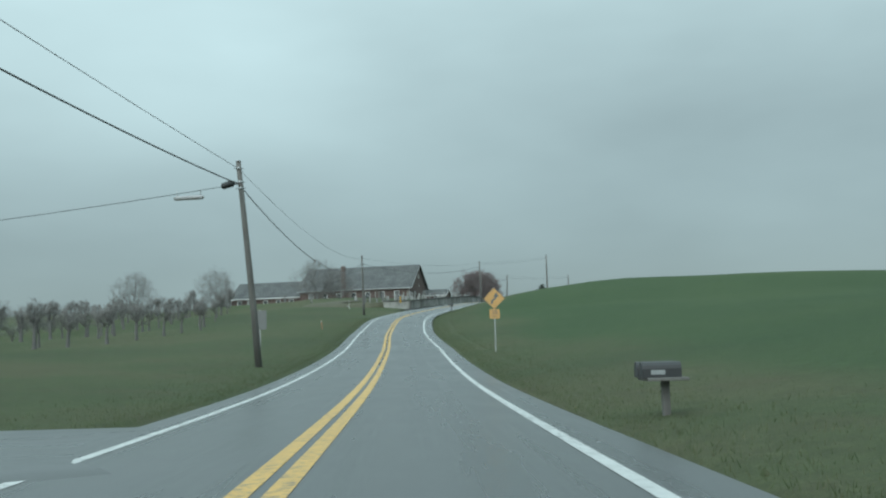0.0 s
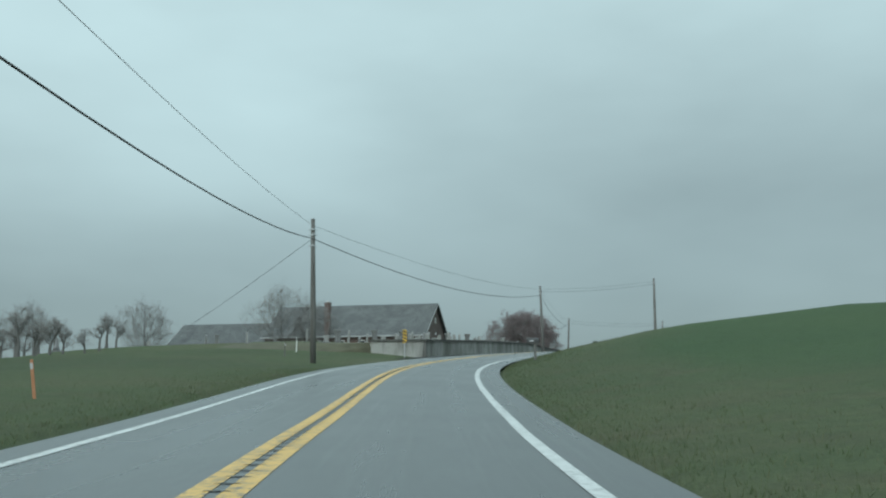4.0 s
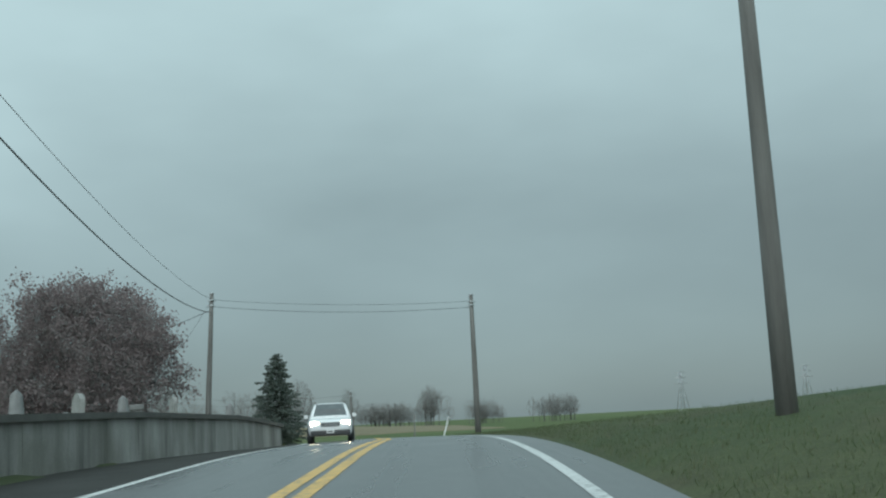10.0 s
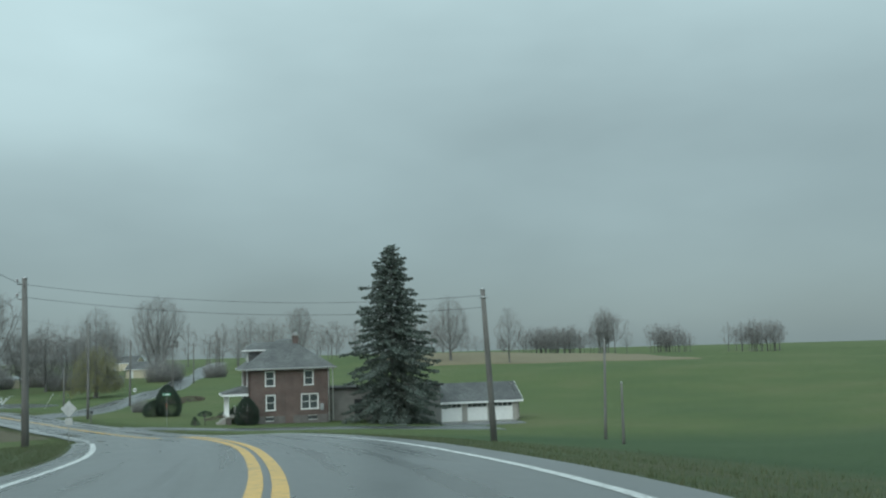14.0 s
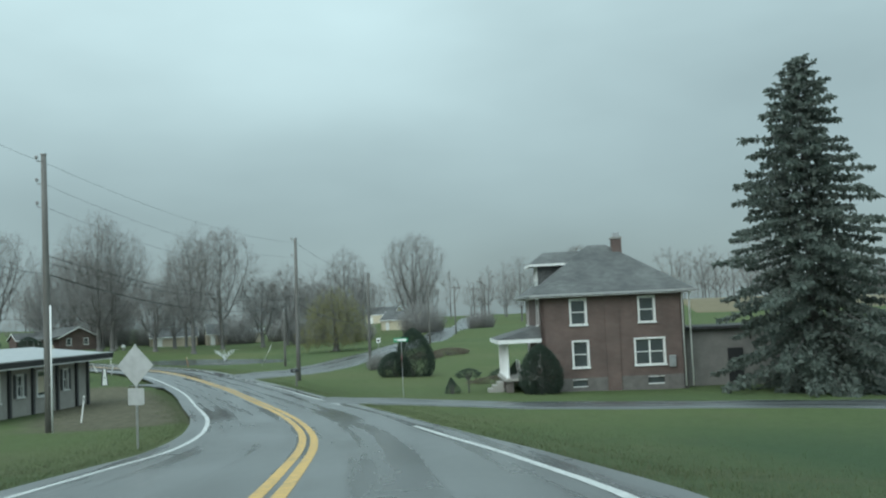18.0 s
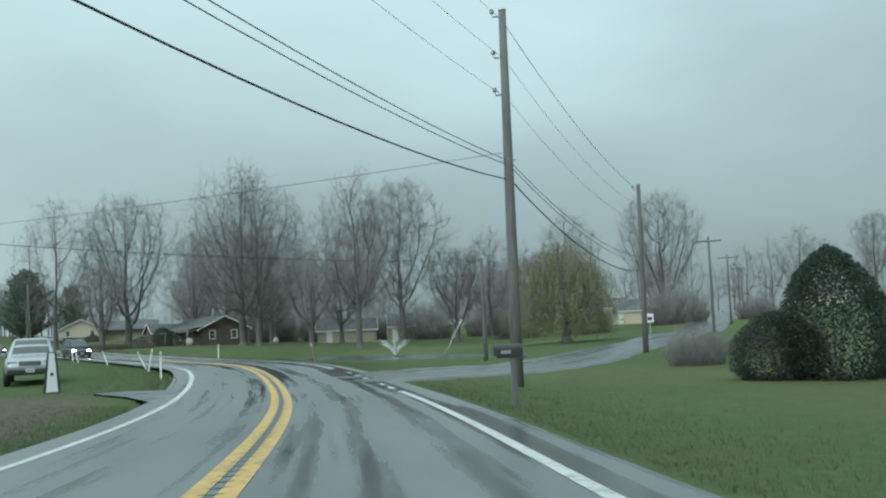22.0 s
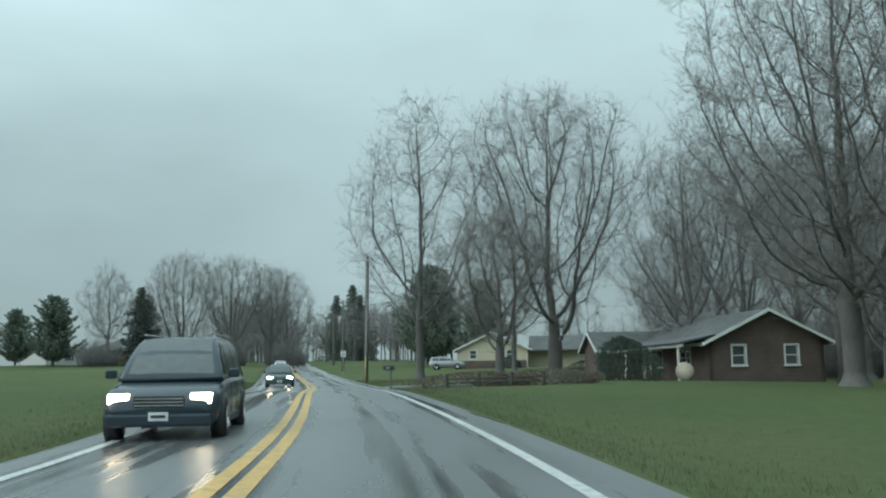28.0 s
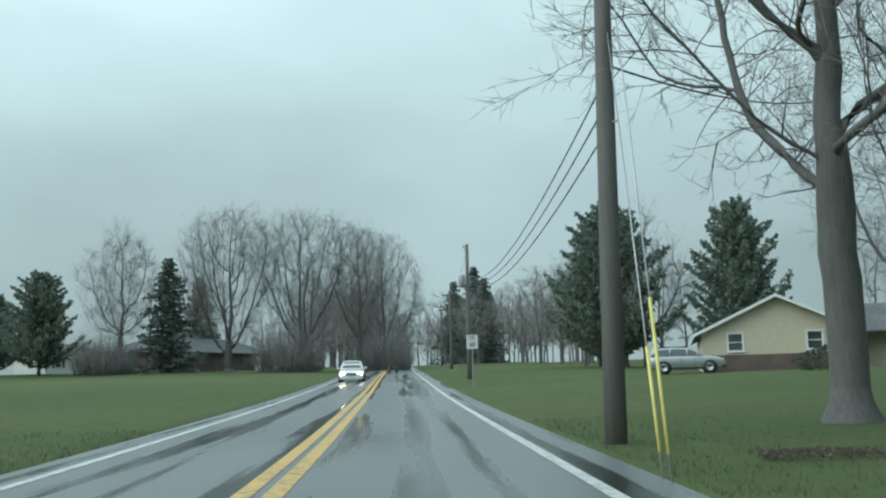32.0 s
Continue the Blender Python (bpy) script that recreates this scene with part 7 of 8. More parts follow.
# yellow guards on the stay wires of the grey pole
for n, (dx, dy, up) in enumerate(((0.0, 0.0, 4.3), (0.0, 0.0, 3.4))):
    foot = Vector(base_at(-97.1 - 0.35 * n, 438.5 + 0.3 * n))
    head = Vector(P10) - Vector((0, 0, 0.8 + 2.6 * n))
    d = (head - foot).normalized()
    g = thing("guy_guard", Matrix.Translation(foot), "yellow plastic guard on a stay wire", "guy guard", "guy guards")
    bar("guard", [d * 0.35, d * (0.35 + up * (0.44 if n else 0.48))], [0.022, 0.022], YELLOW_PLASTIC, g)
    bar("stay_wire", [d * -0.1, head - foot], 0.012, METAL, g, sides=5)
gw = thing("guy_guard", Matrix.Translation(base_at(-9.9, 371.2)), "white plastic guard on a slanting stay wire", "guy guard", "guy guards")
bar("guard", [(0.05, -0.05, 0.2), (1.45, -0.65, 2.4)], 0.02, WHITE, gw)
bar("stay_wire", [(0, 0, -0.1), (3.0, -0.7, 5.9)], 0.012, METAL, gw, sides=5)

# ---- churchyard wall: cast panels with a coping ----
WALL = spline([(-3.7, 126.1, 0), (1.55, 143, 0), (7.2, 163.3, 0), (13.3, 181.5, 0), (19.7, 198.2, 0)], 2.35)
wall_thing = thing("churchyard_wall", Matrix(), "old streaked concrete retaining wall round the churchyard", "wall")
wall_thing["kind"] = "structure"


def wall_top(y):
    return float(np.interp(y, [126, 143, 163, 181, 192, 198.5], [9.33, 10.45, 11.62, 11.85, 11.75, 11.35]))


def wall_bay(a, b, za, zb, face):
    d = (Vector(b) - Vector(a)).normalized()
    n = Vector((-d.y, d.x)) * 0.16
    g = [ground_z(*a) - 0.5, ground_z(*b) - 0.5]
    q = d * 0.012
    pts = []
    for p, low, high, s in ((a, g[0], za, 1), (b, g[1], zb, -1)):
        for o in (-1, 1):
            pts += [(p[0] + n.x * o + q.x * s, p[1] + n.y * o + q.y * s, low), (p[0] + n.x * o * 0.92 + q.x * s, p[1] + n.y * o * 0.92 + q.y * s, high)]
    bm = bmesh.new()
    v = [bm.verts.new(p) for p in pts]
    for f in ((0, 1, 3, 2), (4, 6, 7, 5), (0, 4, 5, 1), (2, 3, 7, 6), (1, 5, 7, 3), (0, 2, 6, 4)):
        bm.faces.new([v[i] for i in f])
    bmesh.ops.recalc_face_normals(bm, faces=bm.faces)
    part("wall_panel", bm, face, wall_thing)
    cap = bmesh.new()
    w = n.normalized() * 0.26
    pts = [(p[0] + w.x * o, p[1] + w.y * o, z + h) for p, z in ((a, za), (b, zb)) for o in (-1, 1) for h in (0.0, 0.15)]
    v = [cap.verts.new(p) for p in pts]
    for f in ((0, 1, 3, 2), (4, 6, 7, 5), (0, 4, 5, 1), (2, 3, 7, 6), (1, 5, 7, 3), (0, 2, 6, 4)):
        cap.faces.new([v[i] for i in f])
    bmesh.ops.recalc_face_normals(cap, faces=cap.faces)
    part("coping", cap, COPING, wall_thing, "dark weathered coping")


COPING = plain("mossy_coping", (0.085, 0.085, 0.078), 0.85, wear=0.35, scale=2.0, bump=0.4)
run = [tuple(p[:2]) for p in WALL]
side = [(-3.7 - 2.1 * k, 126.1 + 0.66 * k) for k in range(3)][::-1]
for a, b in zip(side, side[1:]):
    wall_bay(a, b, 9.33 - 0.012 * (a[0] + 3.7), 9.33 - 0.012 * (b[0] + 3.7), CONCRETE)
for a, b in zip(run, run[1:]):
    wall_bay(a, b, wall_top(a[1]), wall_top(b[1]), CONCRETE_DARK)

# ---- gravestones ----
def gravestone(kind, w, h, d, material, label):
    g = thing("gravestone", Matrix(), label, "gravestone", "gravestones")
    part("base", boxed(-w * 0.62, w * 0.62, -d * 1.1, d * 1.1, -0.25, 0.14, bevel=0.02), HEADSTONE, g)
    if kind == "round":
        pts = [(-w / 2, 0.14), (w / 2, 0.14), (w / 2, h * 0.8)] + [(w / 2 * math.cos(a), h * 0.8 + h * 0.2 * math.sin(a)) for a in (0.35, 0.75, 1.2, 1.57, 1.94, 2.39, 2.79)] + [(-w / 2, h * 0.8)]
        n = len(pts)
        verts = [(x, s * d / 2, z) for s in (-1, 1) for x, z in pts]
        faces = [tuple(range(n)), tuple(reversed(range(n, 2 * n)))] + [(k, n + k, n + (k + 1) % n, (k + 1) % n) for k in range(n)]
        part("stone", mesh_from("stone", verts, faces, material), None, g)
    elif kind == "obelisk":
        lathe("stone", [(w * 0.5, 0.14), (w * 0.5, 0.5), (w * 0.36, 0.55), (w * 0.26, h * 0.9), (0.02, h)], material, g, sides=4)
    elif kind == "block":
        part("stone", boxed(-w / 2, w / 2, -d / 2, d / 2, 0.14, h, bevel=0.04), material, g)
    else:
        part("stone", boxed(-w / 2, w / 2, -d / 2, d / 2, 0.14, h * 0.86, bevel=0.02), material, g)
        part("cap_stone", boxed(-w * 0.6, w * 0.6, -d * 0.7, d * 0.7, h * 0.86, h, bevel=0.04), material, g)
    return g


kinds = [gravestone("round", 0.55, 1.25, 0.14, MARBLE, "thin round-topped marble gravestone leaning slightly"), gravestone("round", 0.7, 1.0, 0.16, HEADSTONE, "round-topped grey granite gravestone in the churchyard"),
         gravestone("block", 0.95, 0.85, 0.3, MARBLE, "broad pale family gravestone in the churchyard"), gravestone("obelisk", 0.7, 1.6, 0.5, HEADSTONE, "grey granite obelisk gravestone"),
         gravestone("capped", 0.48, 1.5, 0.4, HEADSTONE, "dark capped pedestal gravestone"), gravestone("round", 0.42, 1.45, 0.13, MARBLE, "tall narrow weathered gravestone")]
rg = random.Random(21)
places = [(o, s, rg.choice([0, 0, 1, 2, 3, 4, 5, 5])) for s in np.arange(131, 201, 3.1) for o in (1.9, 4.2, 7.5, 11) if rg.random() < 0.62]
for n, (o, s, k) in enumerate(places):
    i = int(np.abs(WALL[:, 1] - s).argmin())
    t2 = WALL[min(i + 1, len(WALL) - 1), :2] - WALL[max(i - 1, 0), :2]
    t2 = t2 / np.linalg.norm(t2)
    x, y = WALL[i, 0] - t2[1] * (o + rg.uniform(-0.5, 0.5)), WALL[i, 1] + t2[0] * o + (s - WALL[i, 1])
    z = max(ground_z(x, y), wall_top(y) - 0.55 if o < 5 else 0)
    m = Matrix.LocRotScale((x, y, z), Euler((radians(rg.gauss(0, 2.5)), radians(rg.gauss(0, 2)), radians(-72 + rg.gauss(0, 6)))), None)
    if n < len(kinds):
        put(kinds[k] if n == k else kinds[n], m)
    else:
        copy_thing(kinds[k], m)
for n, (x, y) in enumerate(((-22, 150), (-28, 158), (-36, 164), (-45, 160), (-30, 172), (-18, 165), (-52, 158), (-40, 178), (-14, 150), (-60, 168), (-25, 185), (-12, 178))):
    copy_thing(kinds[n % 6], Matrix.LocRotScale((x, y, ground_z(x, y)), Euler((0, radians(rg.gauss(0, 2)), radians(-72))), None))
# earth that fills the churchyard up to the wall's top
fill = []
for i in range(len(WALL)):
    t2 = WALL[min(i + 1, len(WALL) - 1), :2] - WALL[max(i - 1, 0), :2]
    t2 = t2 / np.linalg.norm(t2)
    for o in (0.1, 2.0, 6.0, 13.0):
        x, y = WALL[i, 0] - t2[1] * o, WALL[i, 1] + t2[0] * o
        fill.append((x, y, max(ground_z(x, y) + 0.03, wall_top(WALL[i, 1]) - 0.12 + 0.02 * o)) if o < 13 else (x, y, max(ground_z(x, y) - 0.3, wall_top(WALL[i, 1]) - 0.1)))
tagged(new("churchyard_lawn", mesh_from("churchyard_lawn", fill, [(i * 4 + k, i * 4 + k + 1, i * 4 + k + 5, i * 4 + k + 4) for i in range(len(WALL) - 1) for k in range(3)], GRASS, smooth=True)), "grass terrace behind the churchyard wall", "lawn", kind="structure")

rows = [(-7.7, 127.38), (-9.6, 128.0), (-13.5, 129.3), (-17.5, 131.2), (-19.0, 137), (-17, 146), (-12.5, 158)]
away = [Vector((0, -0.01)), Vector((-0.3, -0.7)), Vector((-0.3, -0.95)), Vector((-0.7, -0.7)), Vector((-1, 0.1)), Vector((-1, 0.2)), Vector((-1, 0.2))]
bank = []
for (x, y), d in zip(rows, away):
    top = max(wall_top(y) - 0.1, ground_z(x, y) + 0.05)
    inner = (x - d.x * 3.5, y - d.y * 3.5)
    for k, (px, py, z) in enumerate(((inner[0], inner[1], top - 0.06), (x, y, top), (x + d.x * 1.6, y + d.y * 1.6, top * 0.62 + (ground_z(x + d.x * 1.6, y + d.y * 1.6) + 0.1) * 0.38), (x + d.x * 4.5, y + d.y * 4.5, ground_z(x + d.x * 4.5, y + d.y * 4.5) - 0.15))):
        bank.append((px, py, z))
tagged(new("churchyard_bank", mesh_from("churchyard_bank", bank, [(i * 4 + k, i * 4 + k + 1, i * 4 + k + 5, i * 4 + k + 4) for i in range(len(rows) - 1) for k in range(3)], WITHERED, smooth=True)), "rough brown grassy bank at the end of the churchyard wall", "bank", kind="structure")

# ---- signs ----
def lettering(text, size, m, material, parent, name="lettering"):
    c = bpy.data.curves.new(name, "FONT")
    c.body, c.size, c.align_x, c.align_y, c.extrude = text, size, "CENTER", "CENTER", 0.002
    ob = new(name, c)
    dg = bpy.context.evaluated_depsgraph_get()
    me = bpy.data.meshes.new_from_object(ob.evaluated_get(dg))
    bpy.data.objects.remove(ob)
    me.materials.clear()
    me.materials.append(material)
    out = new(name, me)
    out.parent = parent
    out.matrix_basis = m
    return out


def plate(outline, thick=0.006):
    """A flat sheet in local x, z, facing -y."""
    n = len(outline)
    verts = [(x, y, z) for y in (0, thick) for x, z in outline]
    return verts, [tuple(range(n)), tuple(reversed(range(n, 2 * n)))] + [(k, n + k, n + (k + 1) % n, (k + 1) % n) for k in range(n)]


def rounded(w, h, r=0.05, cz=0.0):
    return [(sx * (w / 2 - r) + r * math.cos(a), cz + sz * (h / 2 - r) + r * math.sin(a)) for sx, sz, a0 in ((1, 1, 0), (-1, 1, 1.571), (-1, -1, 3.142), (1, -1, 4.712)) for a in (a0, a0 + 0.785, a0 + 1.571)]


def face_on(x, y, toward_x, toward_y, z=None, lean=0.0):
    """A sign's pose whose -y side faces the way (toward_x, toward_y)."""
    return Matrix.LocRotScale((x, y, ground_z(x, y) if z is None else z), Euler((0, radians(lean), math.atan2(toward_y, toward_x) + math.pi / 2)), None)


def steel_post(parent, high, y=0.03):
    post = part("post", boxed(-0.03, 0.03, y, y + 0.035, -0.4, high, bevel=0.006), METAL, parent)
    return post


curve = thing("curve_warning_sign", face_on(3.36, 23.3, -0.05, -1), "faded orange-yellow diamond curve sign over a 35 speed plaque", "road sign")
steel_post(curve, 3.55)
s = 0.60
cz = 2.92
face = part("diamond", mesh_from("diamond", *plate([(0, cz - s), (s, cz), (0, cz + s), (-s, cz)]), SIGN_FADED), None, curve)
v, f = plate([(0, cz - s * 0.96), (s * 0.96, cz), (0, cz + s * 0.96), (-s * 0.96, cz), (0, cz - s * 0.96), (0, cz - s * 0.93), (-s * 0.93, cz), (0, cz + s * 0.93), (s * 0.93, cz), (0, cz - s * 0.93)], 0.003)
part("border", mesh_from("border", [(x, y - 0.004, z) for x, y, z in v], f, FADED_INK), None, face)
arrow = [(-0.20, -0.30), (-0.08, -0.30), (-0.06, -0.16), (0.14, 0.02), (0.17, 0.10), (0.27, 0.10), (0.12, 0.33), (-0.06, 0.10), (0.04, 0.10), (0.02, 0.05), (-0.17, -0.12)]
part("arrow", mesh_from("arrow", [(x, y - 0.006, z) for x, y, z in plate([(x, cz + z) for x, z in arrow], 0.003)[0]], plate(arrow, 0.003)[1], FADED_INK), None, face, "black bent arrow")
plaque = part("speed_plaque", mesh_from("speed_plaque", *plate(rounded(0.56, 0.52, 0.04, 2.07)), SIGN_FADED), None, curve)
lettering("35", 0.34, pose(0, -0.006, 2.15, 90), FADED_INK, plaque)
lettering("MPH", 0.15, pose(0, -0.006, 1.91, 90), FADED_INK, plaque)

marker = thing("hazard_marker", face_on(-5.0, 121.9, 0.1, -1), "yellow and black striped hazard marker before the wall", "road sign")
steel_post(marker, 1.9)
board = part("board", mesh_from("board", *plate(rounded(0.32, 0.95, 0.03, 1.62)), SIGN_YELLOW), None, marker)
for k in range(4):
    z = 1.22 + k * 0.24
    pts = [(-0.155, z + 0.155), (-0.155, z + 0.04), (0.155, z - 0.11), (0.155, z + 0.005)]
    pts = [(x, min(max(q, 1.16), 2.08)) for x, q in pts]
    vv, ff = plate(pts, 0.003)
    part("stripe", mesh_from("stripe", [(x, y - 0.005, q) for x, y, q in vv], ff, BLACK), None, board)

back = thing("diamond_sign", face_on(11.05, 287.4, 0.2, 1), "diamond road sign seen from its bare aluminium back", "road sign")
steel_post(back, 3.1, -0.04)
part("diamond", mesh_from("diamond", *plate([(0, 1.85), (0.62, 2.47), (0, 3.09), (-0.62, 2.47)]), SIGN_BACK), None, back)
part("plaque", mesh_from("plaque", *plate(rounded(0.56, 0.5, 0.04, 1.55)), SIGN_BACK), None, back)

plain_back = thing("road_sign", face_on(-9.0, 19.5, 0.15, 1), "rectangular road sign seen from its dull grey back", "road sign")
steel_post(plain_back, 2.75, -0.04)
part("board", mesh_from("board", *plate(rounded(0.72, 0.98, 0.05, 3.48 - ground_z(-9.0, 19.5))), SIGN_BACK_DULL), None, plain_back)

limit = thing("speed_limit_sign", face_on(-131.2, 466.3, 0.77, -0.62), "white speed limit 40 sign on a steel post", "road sign")
steel_post(limit, 2.9)
board = part("board", mesh_from("board", *plate(rounded(0.61, 0.76, 0.03, 2.45)), SIGN_WHITE), None, limit)
lettering("SPEED", 0.13, pose(0, -0.006, 2.73, 90), BLACK, board)
lettering("LIMIT", 0.13, pose(0, -0.006, 2.59, 90), BLACK, board)
lettering("40", 0.36, pose(0, -0.006, 2.30, 90), BLACK, board)

stop = thing("stop_sign", face_on(14.6, 316.6, 1, 0.15), "red stop sign under a green street name sign", "road sign")
steel_post(stop, 3.3, -0.04)
part("octagon", mesh_from("octagon", *plate([(0.38 * math.cos(a), 2.2 + 0.38 * math.sin(a)) for a in (0.393 + k * 0.7854 for k in range(8))]), SIGN_RED), None, stop)
blade = part("name_blade", mesh_from("name_blade", *plate(rounded(0.85, 0.24, 0.02, 3.36), 0.01), SIGN_GREEN), None, stop, "green street name blade")
blade.matrix_basis = pose(0, 0, 0, 0, 0, 80)
for y in (-0.004, 0.012):
    part("name_bar", boxed(-0.33, 0.2, y, y + 0.002, 3.29, 3.41), SIGN_WHITE, blade)
    part("name_bar", boxed(0.26, 0.37, y, y + 0.002, 3.35, 3.42), SIGN_WHITE, blade)
bend = thing("speed_sign", face_on(1.7, 382.9, 0.05, -1), "small pale speed sign on the side road", "road sign")
steel_post(bend, 2.2)
bb = part("board", mesh_from("board", *plate(rounded(0.5, 0.6, 0.03, 1.9)), SIGN_WHITE), None, bend)
part("digits_bar", boxed(-0.15, 0.15, -0.006, -0.003, 1.75, 1.98), BLACK, bb)

# ---- delineator posts and stakes ----
def delineator(x, y, high, lean_x, lean_y, material, label, w=0.09, cap=None):
    p = thing("delineator_post", Matrix.LocRotScale(base_at(x, y), Euler((radians(lean_x), radians(lean_y), 0)), None), label, "delineator", "roadside posts")
    part("blade", boxed(-w / 2, w / 2, -0.02, 0.02, -0.3, high, bevel=0.008), material, p)
    part("reflector", boxed(-w * 0.42, w * 0.42, -0.027, -0.02, high - 0.22, high - 0.08), cap or METAL, p)
    return p


delineator(32.4, 214.0, 1.35, 3, 17, WHITE, "leaning white delineator post in the grass")
for n, (x, y, lx, ly) in enumerate(((-16.3, 350.2, 2, 1), (-20.8, 355.9, -4, 10), (-25.2, 362.2, 6, -26), (-36.3, 373.8, 4, -20), (-48.1, 385.1, -2, -8), (-45.7, 382.7, 3, -14))):
    delineator(x, y, 1.15, lx, ly, WHITE if n != 1 else SIGN_BACK, "leaning white delineator post on the inside of the bend")
delineator(-35.1, 387.3, 1.25, 0, 1, WHITE, "upright white delineator post beside the pond")
delineator(-17.9, 369.6, 1.25, 0, -9, SIGN_ORANGE, "leaning orange marker stake above the pond", 0.045, WHITE)
delineator(-11.5, 71.5, 0.9, 0, -8, SIGN_ORANGE, "orange marker stake in the verge", 0.07)
delineator(-12.5, 114, 0.9, 0, 2, BARK, "rusty steel stake in the verge", 0.07)
delineator(-12.9, 122, 1.1, 3, 1, WHITE, "white marker stake beside the churchyard", 0.06)
delineator(0.5, 305.5, 1.3, 0, 8, WHITE, "leaning white stake in front of the shop", 0.07)

# ---- mailboxes ----
def mailbox(x, y, tx, ty, label, wide=False, post_h=1.05):
    b = thing("mailbox", face_on(x, y, tx, ty), label, "mailbox")
    part("post", boxed(-0.06, 0.06, -0.06, 0.06, -0.4, post_h, bevel=0.01), POLE_WOOD, b)
    part("arm", boxed(-0.07 if not wide else -0.4, 0.07 if not wide else 0.4, -0.35, 0.3, post_h, post_h + 0.05, bevel=0.01), POLE_WOOD, b)
    for x0 in ((-0.2, 0.2) if wide else (0.0,)):
        arch = [(-0.11, 0), (0.11, 0), (0.11, 0.14)] + [(0.11 * math.cos(a), 0.14 + 0.11 * math.sin(a)) for a in (0.5, 1.05, 1.57, 2.09, 2.64)] + [(-0.11, 0.14)]
        n = len(arch)
        verts = [(x0 + px, y2, post_h + 0.05 + z) for y2 in (-0.42, 0.2) for px, z in arch]
        faces = [tuple(range(n)), tuple(reversed(range(n, 2 * n)))] + [(k, n + k, n + (k + 1) % n, (k + 1) % n) for k in range(n)]
        shell = part("box", mesh_from("box", verts, faces, BLACK), None, b)
        for s2 in (-0.1145, 0.1115):
            part("number_bar", boxed(x0 + s2, x0 + s2 + 0.003, -0.28, -0.06, post_h + 0.1, post_h + 0.17), METAL, shell)
    return b


mailbox(3.6, -16.6, -1, 0, "black double mailbox on a short wooden post", True, 0.55)
mailbox(2.37, 98.2, -1, 0.1, "large dark mailbox on a post on the grassy bank", False, max(0.6, 7.2 - ground_z(2.37, 98.2)))
mailbox(4.2, 332.5, -0.9, -0.4, "black mailbox on a wooden post beside the utility pole")
mailbox(-81.2, 425.9, -0.65, -0.76, "black mailbox on a post beside the drive")

# ---- white and dark roadside display post and small things ----
wedge = thing("shop_sign_board", face_on(-14.6, 340.9, 0.6, -0.8), "tall white wedge-shaped sign board on the lawn", "sign board")
part("board", mesh_from("board", *plate([(-0.3, 0), (0.3, 0), (0.15, 1.45), (-0.15, 1.45)], 0.1), BLACK), None, wedge)
part("face", mesh_from("face", [(x, y - 0.01, z) for x, y, z in plate([(-0.2, 0.04), (0.2, 0.04), (0.09, 1.41), (-0.09, 1.41)], 0.01)[0]], plate([(-0.27, 0), (0.27, 0), (0.12, 2), (-0.12, 2)], 0.01)[1], WHITE), None, wedge)
part("dark_dot", boxed(-0.05, 0.05, -0.02, -0.01, 0.62, 0.72), BLACK, wedge)

FENCE_WOOD = plain("dark_fence_wood", (0.075, 0.07, 0.064), 0.85, wear=0.3, scale=3, bump=0.3)
fence = thing("rail_fence", Matrix(), "dark weathered two-rail fence beside a planting bed", "fence")
fa, fb = Vector((-77.0, 426.0, 0)), Vector((-73.0, 429.3, 0))
for k in range(4):
    p = fa.lerp(fb, k / 3)
    part("post", box(bmesh.new(), p.x - 0.07, p.x + 0.07, p.y - 0.07, p.y + 0.07, ground_z(p.x, p.y) - 0.4, ground_z(p.x, p.y) + 0.75, bevel=0.015), FENCE_WOOD, fence)
for k in range(3):
    a, b = fa.lerp(fb, k / 3), fa.lerp(fb, (k + 1) / 3)
    for h in (0.25, 0.48):
        bar("rail", [(a.x, a.y, ground_z(a.x, a.y) + h), (b.x, b.y, ground_z(b.x, b.y) + h)], 0.045, FENCE_WOOD, fence, sides=6)
tub = thing("lawn_ornament", frame_at(-70.9, 440.4, ground_z(-70.9, 440.4), 1, 0), "round pale wooden ornament on the porch lawn", "lawn ornament")
lathe("disc", [(0.0, -0.08), (0.5, -0.07), (0.55, 0.0), (0.5, 0.07), (0.0, 0.08)], TAN, tub, m=pose(0, 0, 0.55, 90, 0, 30))
part("foot", boxed(-0.2, 0.2, -0.1, 0.1, -0.1, 0.12), POLE_WOOD, tub)
heap = shrub("dirt_patch", 131, 1.5, 0.8, 0.12, "low patch of red-brown earth and stalks in the lawn", STRAW, "earth patch", 900, 0.12)
put(heap, at_ground(-96.9, 441.4, 30, 0.5))
# ---- pylons far beyond the fields ----
def pylon(x, y, high, label):
    p = thing("pylon", Matrix.Translation((x, y, ground_z(x, y) - 1)), label, "pylon", "far pylons")
    for sx in (-1, 1):
        for sy in (-1, 1):
            bar("leg", [(sx * 3.2, sy * 3.2, 0), (sx * 1.1, sy * 1.1, high * 0.6), (sx * 0.5, sy * 0.5, high)], 0.16, METAL, p, sides=4)
    for k in range(6):
        z0, z1 = high * k / 6, high * (k + 1) / 6
        a, b = 3.2 - 2.7 * min(1, k / 5), 3.2 - 2.7 * min(1, (k + 1) / 5)
        for s in (-1, 1):
            bar("brace", [(-a, s * a, z0), (b, s * b, z1)], 0.09, METAL, p, sides=3)
            bar("brace", [(s * a, -a, z0), (s * b, b, z1)], 0.09, METAL, p, sides=3)
    for z, w in ((0.72, 5.5), (0.86, 4.5), (0.98, 3.2)):
        bar("crossarm", [(-w, 0, high * z), (w, 0, high * z)], 0.16, METAL, p, sides=4)
    return p


